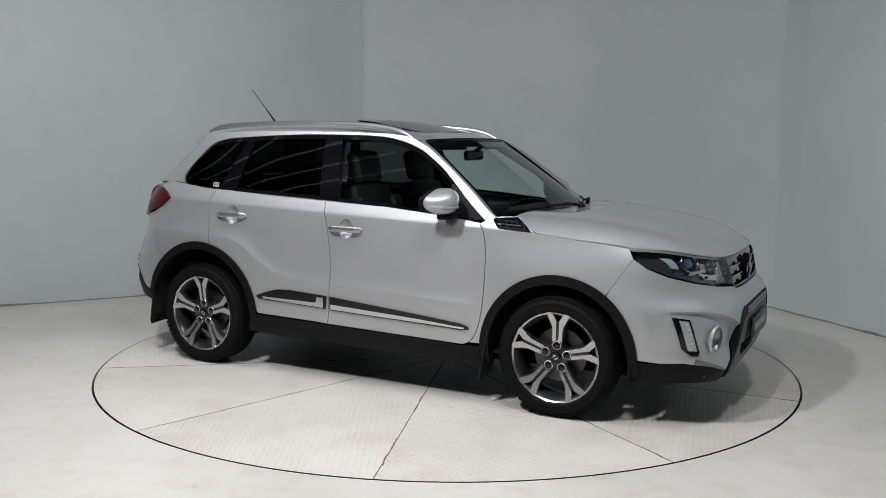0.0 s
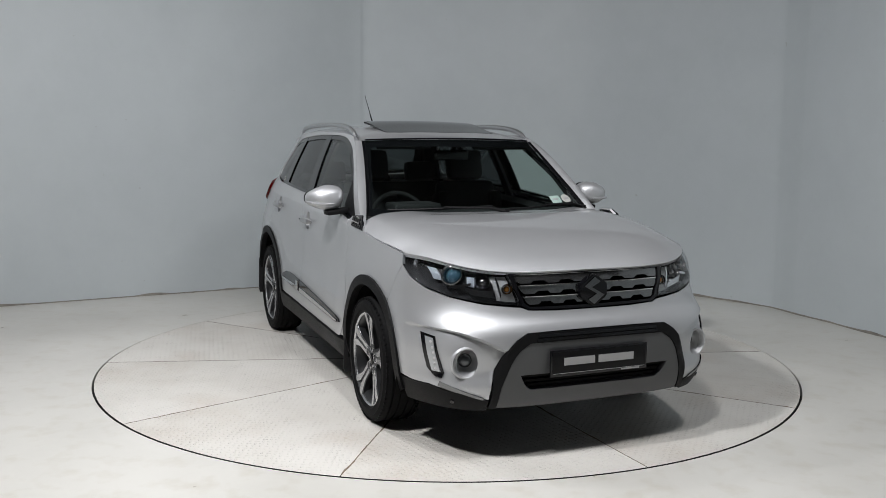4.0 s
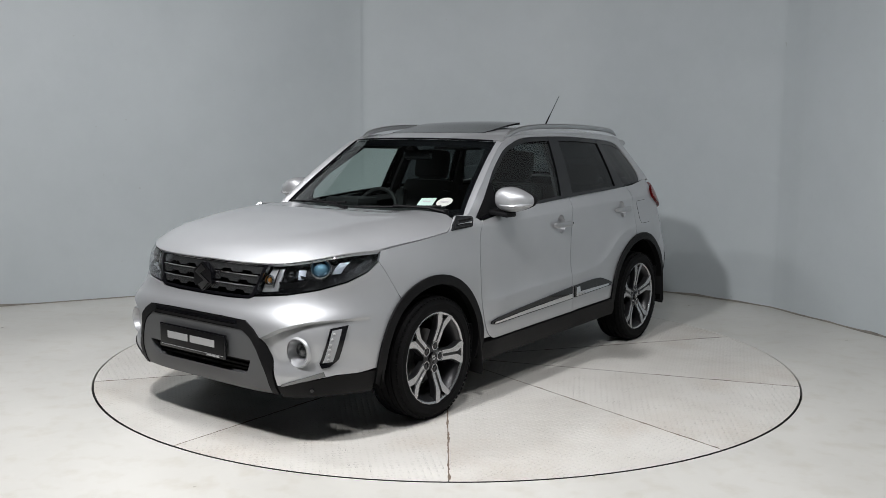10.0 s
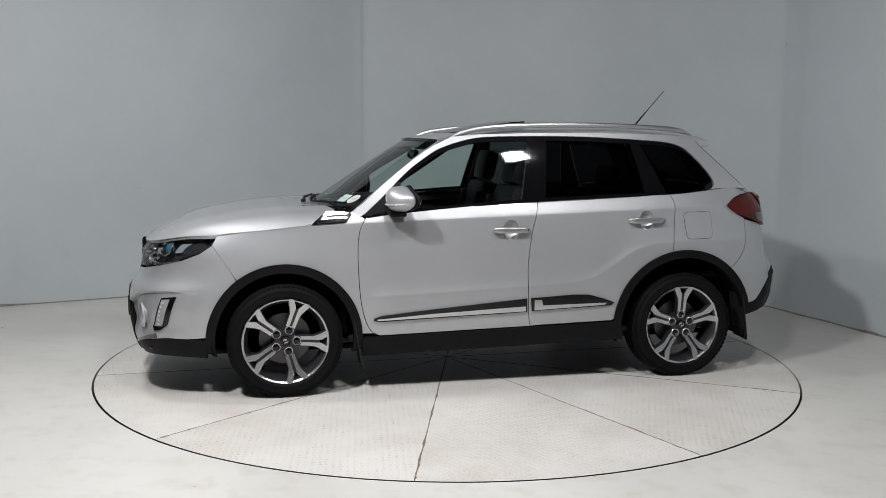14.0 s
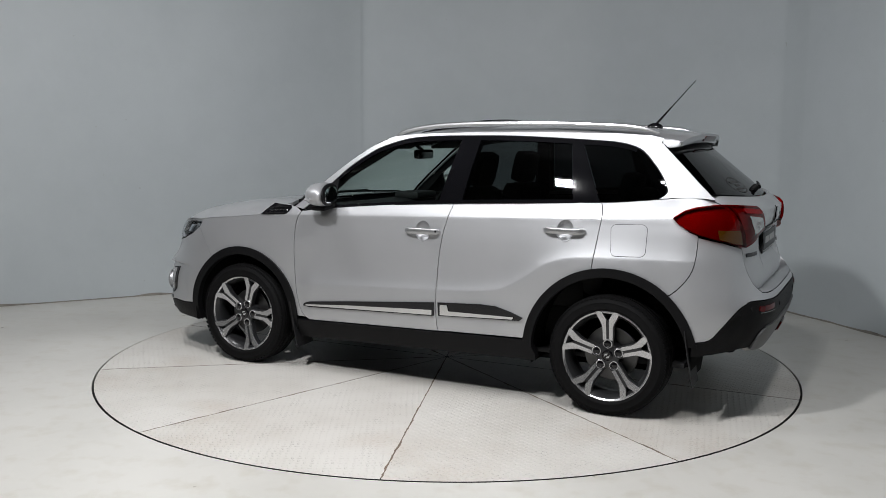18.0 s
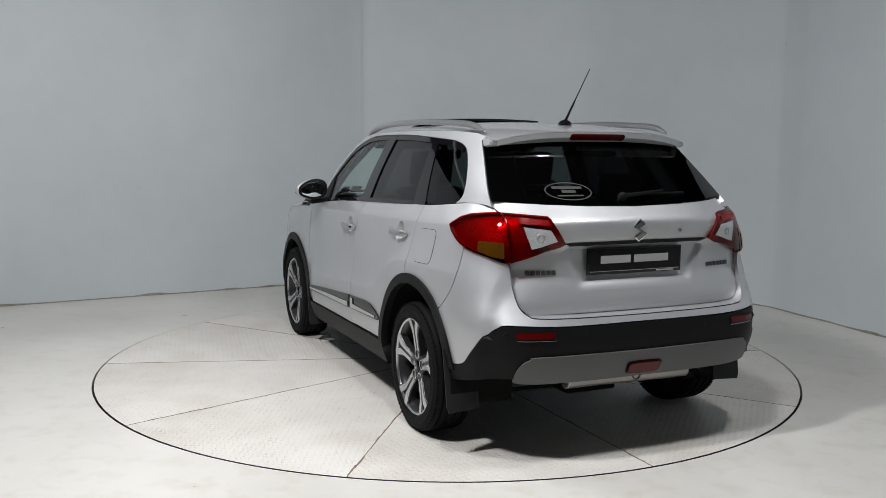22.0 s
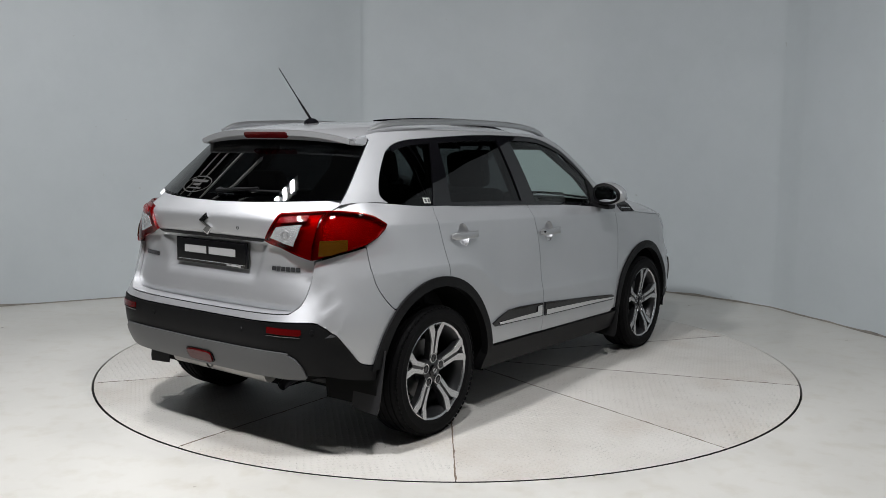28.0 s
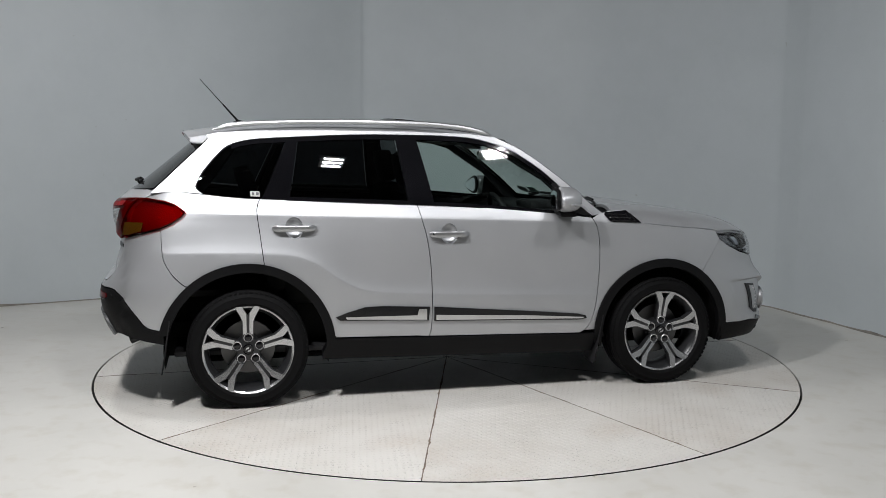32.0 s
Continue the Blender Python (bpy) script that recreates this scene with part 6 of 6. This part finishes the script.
def build_mirror(s):
    """A door mirror: painted cap, black foot, glass, clear indicator strip."""
    root = new("door_mirror")
    root.parent = CAR
    tagged(root, label="silver door mirror on a black foot")

    def egg(bm, c, hx, hy, hz, back, n=24, m=16):
        rings = []
        for i in range(m + 1):
            ph = -math.pi / 2 + math.pi * i / m
            ring = []
            for k in range(n):
                th = k * math.tau / n
                cx = math.copysign(abs(math.cos(th)) ** 0.75, math.cos(th)) * max(0.0, math.cos(ph)) ** 0.7
                cy = math.copysign(abs(math.sin(ph)) ** 0.85, math.sin(ph))
                cz = math.copysign(abs(math.sin(th)) ** 0.8, math.sin(th)) * max(0.0, math.cos(ph)) ** 0.7
                x = cx * hx
                if x < 0:
                    x *= back
                taper = 1 - 0.30 * ease((cy + 0.2) / 1.2)
                ring.append(bm.verts.new((c[0] + x - 0.03 * max(0, cy) ** 2, s * (c[1] + cy * hy), c[2] + cz * hz * taper - 0.006 * cy)))
            rings.append(ring)
        for i in range(m):
            for k in range(n):
                bm.faces.new((rings[i][k], rings[i][(k + 1) % n], rings[i + 1][(k + 1) % n], rings[i + 1][k]))
        bmesh.ops.remove_doubles(bm, verts=bm.verts, dist=0.0005)
        bmesh.ops.recalc_face_normals(bm, faces=bm.faces)
    c = (0.575, 0.908, 1.152)
    bm = bmesh.new()
    egg(bm, c, 0.098, 0.108, 0.075, 0.55)
    part("cap", bm, PAINT, root)
    bm = bmesh.new()
    egg(bm, (c[0] - 0.050, c[1], c[2]), 0.016, 0.104, 0.071, 1.0)
    part("rim", bm, BLACK_PLASTIC, root)
    bm = bmesh.new()
    egg(bm, (c[0] - 0.060, c[1], c[2]), 0.006, 0.086, 0.055, 1.0)
    part("mirror_glass", bm, MIRROR, root, "mirror glass")
    bm = bmesh.new()
    tube(bm, [(c[0] + 0.096, s * 0.87, 1.122), (c[0] + 0.088, s * 0.94, 1.120), (c[0] + 0.058, s * 0.995, 1.124), (c[0] + 0.0, s * 1.016, 1.128)], [0.004, 0.008, 0.009, 0.005], 8)
    part("indicator", bm, DRL_GLASS, root, "clear indicator strip")
    bm = bmesh.new()
    box(bm, 0.60, s * 0.835, 1.072, 0.10, 0.15, 0.030, 0.010, Matrix.Rotation(radians(-6 * s), 4, "X"))
    part("foot", bm, BLACK_PLASTIC, root, "black mirror foot")


HANDLE = plain("handle_silver", (0.42, 0.425, 0.435), 0.34, metal=0.85, coat=0.4, var=0.06)
RAIL = plain("rail_silver", (0.46, 0.47, 0.48), 0.34, metal=0.9, var=0.06)
MIRROR = plain("mirror_glass", (0.80, 0.82, 0.84), 0.03, metal=1.0, var=0.02)
build_flanks()


# ---- top: screen, cowl, wipers, aerial ----
def build_top():
    bm = bmesh.new()
    o = mirror_y([(0, 1.043), (0.3, 1.043), (0.55, 1.048), (0.722, 1.063), (0.668, 1.2), (0.617, 1.35), (0.577, 1.487), (0.4, 1.495), (0, 1.500)])
    h = mirror_y([(0, 1.085), (0.3, 1.085), (0.5, 1.088), (0.688, 1.10), (0.638, 1.22), (0.594, 1.35), (0.556, 1.445), (0.4, 1.456), (0, 1.456)])
    skin(bm, o, screen, step=0.04, lift=-0.004, fold=0, holes=[h])
    part("screen_border", bm, GLOSS_BLACK, CAR, "black printed border of the windscreen")
    bm = bmesh.new()
    tube(bm, [tuple(Vector(screen(y, 1.497 - 0.012 * (abs(y) / 0.57) ** 2)) + Vector((0.004, 0, 0.006))) for y in np.linspace(-0.57, 0.57, 18)], 0.006, 6)
    part("screen_seal", bm, GLOSS_BLACK, CAR)
    # cowl
    bm = bmesh.new()
    pts = [(screen(y, 1.060)[0] - 0.01, y) for y in np.linspace(-0.74, 0.74, 20)] + [(0.90, 0.755), (0.99, 0.70), (1.05, 0.5), (1.09, 0.2), (1.09, 0.0), (1.09, -0.2), (1.05, -0.5), (0.99, -0.70), (0.90, -0.755)]
    skin(bm, pts, lambda x, y: (x, y, 1.070 - 0.02 * (abs(y) / 0.7) ** 2), step=0.06, fold=0.03)
    bmesh.ops.recalc_face_normals(bm, faces=bm.faces)
    part("cowl", bm, BLACK_PLASTIC, CAR, "black plastic cowl under the windscreen")
    # wipers
    for y0, y1, reach in ((-0.62, -0.02, 0.62), (0.08, 0.60, 0.5)):
        w = new("wiper")
        w.parent = CAR
        tagged(w, label="black windscreen wiper at rest")
        bm = bmesh.new()
        ys = np.linspace(y0, y1, 9)
        tube(bm, [tuple(Vector(screen(y, 1.082 + 0.020 * k / 8)) + Vector((0.020, 0, 0.012))) for k, y in enumerate(ys)], 0.007, 6)
        part("blade", bm, BLACK_PLASTIC, w)
        bm = bmesh.new()
        yp = y1 + 0.06
        tube(bm, [(screen(yp, 1.07)[0] + 0.05, yp, 1.085), (screen(yp - 0.1, 1.08)[0] + 0.05, yp - 0.1, 1.108), tuple(Vector(screen((y0 + y1) / 2, 1.092)) + Vector((0.03, 0, 0.02)))], [0.012, 0.009, 0.007], 8)
        part("arm", bm, BLACK_PLASTIC, w)
        bm = bmesh.new()
        tube(bm, [(screen(yp, 1.07)[0] + 0.05, yp, 1.06), (screen(yp, 1.07)[0] + 0.05, yp, 1.100)], 0.016, 10)
        part("pivot", bm, BLACK_PLASTIC, w)
    # aerial
    a = new("aerial")
    a.parent = CAR
    tagged(a, label="thin black roof aerial leaning back")
    a.matrix_basis = pose(-1.262, -0.004, ROOF_Z(-1.262))
    bm = bmesh.new()
    disc(bm, Matrix(), [(0.040, -0.004), (0.039, 0.008), (0.030, 0.018), (0.016, 0.026), (0.0005, 0.028)], 24, 1.25, 0.8)
    part("base", bm, GLOSS_BLACK, a)
    bm = bmesh.new()
    d = Vector((-0.232, 0, 0.262))
    tube(bm, [tuple(Vector((0.0, 0, 0.015)) + d * f) for f in (0.0, 0.05, 0.40, 0.42, 1.0)], [0.0085, 0.007, 0.0048, 0.0030, 0.0022], 8)
    part("rod", bm, BLACK_PLASTIC, a)
    # paper stickers low on the screen
    for o, mat, nm in (([(0.445, 1.112), (0.530, 1.113), (0.525, 1.153), (0.440, 1.152)], GREEN_PRINT, "square"), ([(0.582 + 0.040 * math.cos(t), 1.133 + 0.024 * math.sin(t)) for t in np.linspace(0, math.tau, 20, endpoint=False)], WHITE, "round")):
        bm = bmesh.new()
        skin(bm, o, screen, step=0.03, lift=0.003, fold=0.001)
        st = part("screen_sticker", bm, mat, CAR, "small %s paper disc on the windscreen" % nm if nm == "round" else "small square paper on the windscreen")
        bm = bmesh.new()
        cx = sum(q[0] for q in o) / len(o)
        cz = sum(q[1] for q in o) / len(o)
        skin(bm, [(cx - 0.022, cz - 0.003), (cx + 0.022, cz - 0.003), (cx + 0.022, cz + 0.004), (cx - 0.022, cz + 0.004)], screen, step=0.03, lift=0.005, fold=0.001)
        part("print_bar", bm, SILVER_PRINT, st)


build_top()


# ---- painted frame between the cabin's flank and the windscreen ----
def strip(name, first, second, mat, label=""):
    for s in (1, -1):
        bm = bmesh.new()
        rows = []
        for p, q in zip(first, second):
            p, q = Vector(p), Vector(q)
            out = Vector((0.004, 0.004, 0.002))
            line = []
            for k in range(5):
                f = k / 4
                w = p.lerp(q, f) + out * math.sin(math.pi * f)
                line.append(bm.verts.new((w.x, s * w.y, w.z)))
            rows.append(line)
        for i in range(len(rows) - 1):
            for k in range(4):
                f = (rows[i][k], rows[i][k + 1], rows[i + 1][k + 1], rows[i + 1][k])
                bm.faces.new(f if s > 0 else f[::-1])
        bmesh.ops.recalc_face_normals(bm, faces=bm.faces)
        part(name, bm, mat, CAR, label)


SCREEN_EDGE = spline([(1.05, 0.722), (1.2, 0.668), (1.35, 0.617), (1.487, 0.577)])
zs = list(np.linspace(1.058, 1.484, 12))
outer_line = [Vector(upper(A_FRONT(z) + 0.002, z)) for z in zs]
inner_line = [Vector(screen(SCREEN_EDGE(z), z)) for z in zs]
mid_line = [p.lerp(q, 0.82) + Vector((0.006, 0.006, 0.002)) for p, q in zip(outer_line, inner_line)]
strip("screen_pillar_edge", outer_line, mid_line, PAINT)
strip("screen_pillar_seal", mid_line, inner_line, GLOSS_BLACK, "black seal beside the windscreen")


# ---- cabin ----
def cushion(bm, cx, cy, cz, sx, sy, sz, r=0.04, m=None):
    box(bm, cx, cy, cz, sx, sy, sz, r, m)


def build_cabin():
    bm = bmesh.new()
    box(bm, -0.35, 0, 0.30, 2.6, 1.50, 0.03, 0.01)
    part("cabin_floor", bm, CABIN, CAR)
    bm = bmesh.new()
    box(bm, 0.18, 0, 0.235, 3.4, 1.25, 0.03, 0.012)
    box(bm, -1.62, 0, 0.40, 0.5, 1.10, 0.10, 0.03)
    box(bm, 0.0, 0.0, 0.23, 3.2, 0.30, 0.06, 0.02)
    part("underbody", bm, LINER, CAR, "black underbody")
    bm = bmesh.new()
    box(bm, 1.45, 0, 0.62, 0.80, 0.98, 0.52, 0.05)
    part("engine_block", bm, LINER, CAR)
    bm = bmesh.new()
    box(bm, 0.90, 0, 0.66, 0.05, 1.40, 0.70, 0.01)
    part("bulkhead", bm, LINER, CAR)
    for x in (AXLE_F, AXLE_R):
        bm = bmesh.new()
        tube(bm, [(x, -0.70, 0.31), (x, 0.70, 0.31)], 0.035, 10)
        box(bm, x, 0, 0.30, 0.25, 0.9, 0.10, 0.03)
        part("axle", bm, LINER, CAR)
    # dashboard
    bm = bmesh.new()
    prof = [(0.96, 1.035), (0.78, 1.065), (0.62, 1.072), (0.52, 1.05), (0.47, 0.99), (0.50, 0.86), (0.56, 0.70), (0.60, 0.50), (0.92, 0.50)]
    prism(bm, prof, lambda u, v, d: (u, 0.70 - d, v), 1.40)
    bmesh.ops.bevel(bm, geom=bm.edges[:], offset=0.02, segments=2, affect="EDGES")
    part("dashboard", bm, CABIN, CAR, "dark dashboard")
    bm = bmesh.new()
    box(bm, 0.60, -0.36, 1.09, 0.20, 0.30, 0.05, 0.02)
    part("instrument_hood", bm, CABIN, CAR)
    # steering wheel on the right
    sw = new("steering_wheel")
    sw.parent = CAR
    sw.matrix_basis = pose(0.37, -0.36, 0.985, 0, 66, 0)
    tagged(sw, label="black steering wheel")
    bm = bmesh.new()
    tube(bm, [(0.185 * math.cos(a), 0.185 * math.sin(a), 0) for a in np.linspace(0, math.tau, 33)], 0.016, 8, False)
    part("rim", bm, SEAT, sw)
    bm = bmesh.new()
    box(bm, 0, 0, 0.0, 0.11, 0.15, 0.05, 0.02)
    for a in (0.0, 1.9, -1.9):
        tube(bm, [(0.03 * math.cos(a), 0.03 * math.sin(a), 0), (0.18 * math.cos(a), 0.18 * math.sin(a), 0)], 0.014, 6)
    part("boss", bm, CABIN, sw)
    # seats
    for y in (0.36, -0.36):
        seat = new("front_seat")
        seat.parent = CAR
        tagged(seat, label="black front seat with headrest")
        seat.matrix_basis = pose(0, y, 0)
        bm = bmesh.new()
        cushion(bm, 0.10, 0, 0.62, 0.52, 0.50, 0.16, 0.05, Matrix.Rotation(radians(-8), 4, "Y"))
        cushion(bm, 0.10, 0, 0.44, 0.40, 0.42, 0.24, 0.03)
        part("seat_base", bm, SEAT, seat)
        lean = Matrix.Rotation(radians(-13), 4, "Y")
        bm = bmesh.new()
        cushion(bm, -0.20, 0, 0.90, 0.15, 0.44, 0.62, 0.06, lean)
        for sy in (0.20, -0.20):
            cushion(bm, -0.165, sy, 0.88, 0.17, 0.10, 0.50, 0.04, lean)
        part("backrest", bm, SEAT, seat)
        bm = bmesh.new()
        cushion(bm, -0.275, 0, 1.315, 0.11, 0.27, 0.22, 0.05, lean)
        part("headrest", bm, SEAT, seat)
        for sy in (0.06, -0.06):
            bm = bmesh.new()
            tube(bm, [(-0.24, sy, 1.14), (-0.265, sy, 1.25)], 0.007, 8)
            part("headrest_post", bm, STEEL, seat)
    bm = bmesh.new()
    cushion(bm, -0.80, 0, 0.62, 0.48, 1.24, 0.18, 0.05)
    cushion(bm, -0.80, 0, 0.42, 0.44, 1.2, 0.24, 0.02)
    rs = new("rear_seat")
    rs.parent = CAR
    tagged(rs, label="black rear bench seat with headrests")
    part("bench", bm, SEAT, rs)
    bm = bmesh.new()
    cushion(bm, -1.13, 0, 0.88, 0.15, 1.22, 0.56, 0.05, Matrix.Rotation(radians(-18), 4, "Y"))
    part("backrest", bm, SEAT, rs)
    for y in (0.38, -0.38, 0.0):
        bm = bmesh.new()
        cushion(bm, -1.235, y, 1.235 if y else 1.17, 0.10, 0.25, 0.16 if y else 0.08, 0.04, Matrix.Rotation(radians(-15), 4, "Y"))
        part("headrest", bm, SEAT, rs)
    bm = bmesh.new()
    box(bm, -1.52, 0, 0.62, 0.62, 1.25, 0.04, 0.01)
    box(bm, -1.50, 0, 1.14, 0.44, 1.16, 0.025, 0.01)
    part("luggage_cover", bm, CABIN, CAR, "black luggage cover")
    # headlining, inner pillars, door trims
    bm = bmesh.new()
    pts = [(x, upper(x, 1.50)[1] - 0.035) for x in np.linspace(0.22, -1.45, 16)]
    half = [(0.33, 0.0), (0.31, 0.40)] + pts + [(-1.50, 0.3), (-1.52, 0.0)]
    skin(bm, half + [(x, -y) for x, y in reversed(half) if y > 1e-6], lambda x, y: (x, y, roof(x, y)[2] - 0.045), step=0.08, fold=0.0)
    part("headlining", bm, CABIN, CAR, "dark headlining")
    for s in (1, -1):
        def up(x, z):
            return (upper(x, z)[0], s * upper(x, z)[1], z)
        for o in ([(0.86, 1.05), (0.76, 1.05), (0.52, 1.28), (0.30, 1.42), (0.18, 1.50), (0.25, 1.50), (0.44, 1.39), (0.70, 1.19)], [(-0.21, 1.05), (-0.31, 1.05), (-0.37, 1.50), (-0.28, 1.50)], [(-1.02, 1.10), (-1.15, 1.10), (-1.00, 1.49), (-0.96, 1.49)], [(-1.50, 1.18), (-1.74, 1.20), (-1.52, 1.47), (-1.30, 1.48), (-1.34, 1.42), (-1.44, 1.28)]):
            bm = bmesh.new()
            skin(bm, o, up, step=0.06, lift=-0.055, fold=0.02, flip=s > 0)
            part("pillar_trim", bm, CABIN, CAR)
        bm = bmesh.new()
        skin(bm, [(x, BELT(x) + 0.012) for x in np.linspace(-1.2, 0.75, 16)] + [(0.75, 0.35), (-0.7, 0.35), (-0.9, 0.80), (-1.2, 0.85)], lambda x, z: (side(x, z)[0], s * (min(side(x, z)[1], 0.80)), z), step=0.08, lift=-0.085, fold=0.06, flip=s > 0)
        part("door_trim", bm, CABIN, CAR, "dark door trim")
    # inside mirror
    mi = new("inside_mirror")
    mi.parent = CAR
    tagged(mi, label="black inside mirror")
    bm = bmesh.new()
    box(bm, 0.34, 0.0, 1.395, 0.04, 0.235, 0.065, 0.018)
    part("shell", bm, GLOSS_BLACK, mi)
    bm = bmesh.new()
    tube(bm, [(0.35, 0, 1.42), (0.41, 0, 1.465)], 0.014, 8)
    part("stalk", bm, GLOSS_BLACK, mi)
    for y in (0.33, -0.33):
        bm = bmesh.new()
        box(bm, 0.30, y, 1.468, 0.14, 0.36, 0.018, 0.006, Matrix.Rotation(radians(24), 4, "Y"))
        part("sun_visor", bm, CABIN, CAR)
    for y in (0.42, -0.42):
        bm = bmesh.new()
        box(bm, 0.50, y, 0.99, 0.02, 0.14, 0.06, 0.01)
        part("air_vent", bm, GLOSS_BLACK, CAR)


build_cabin()


# ---- what moves: the turntable and the car on it ----
def motions():
    rows_t, rows_c = [], []
    for k in range(33):
        a = TURN_START + TURN_RATE * k
        m = pose(0, 0, 0, 0, 0, a)
        rows_t.append((float(k), m))
        rows_c.append((float(k), m @ pose(CAR_X, CAR_Y, 0)))
    walk(TURNTABLE, rows_t)
    walk(CAR, rows_c)


motions()
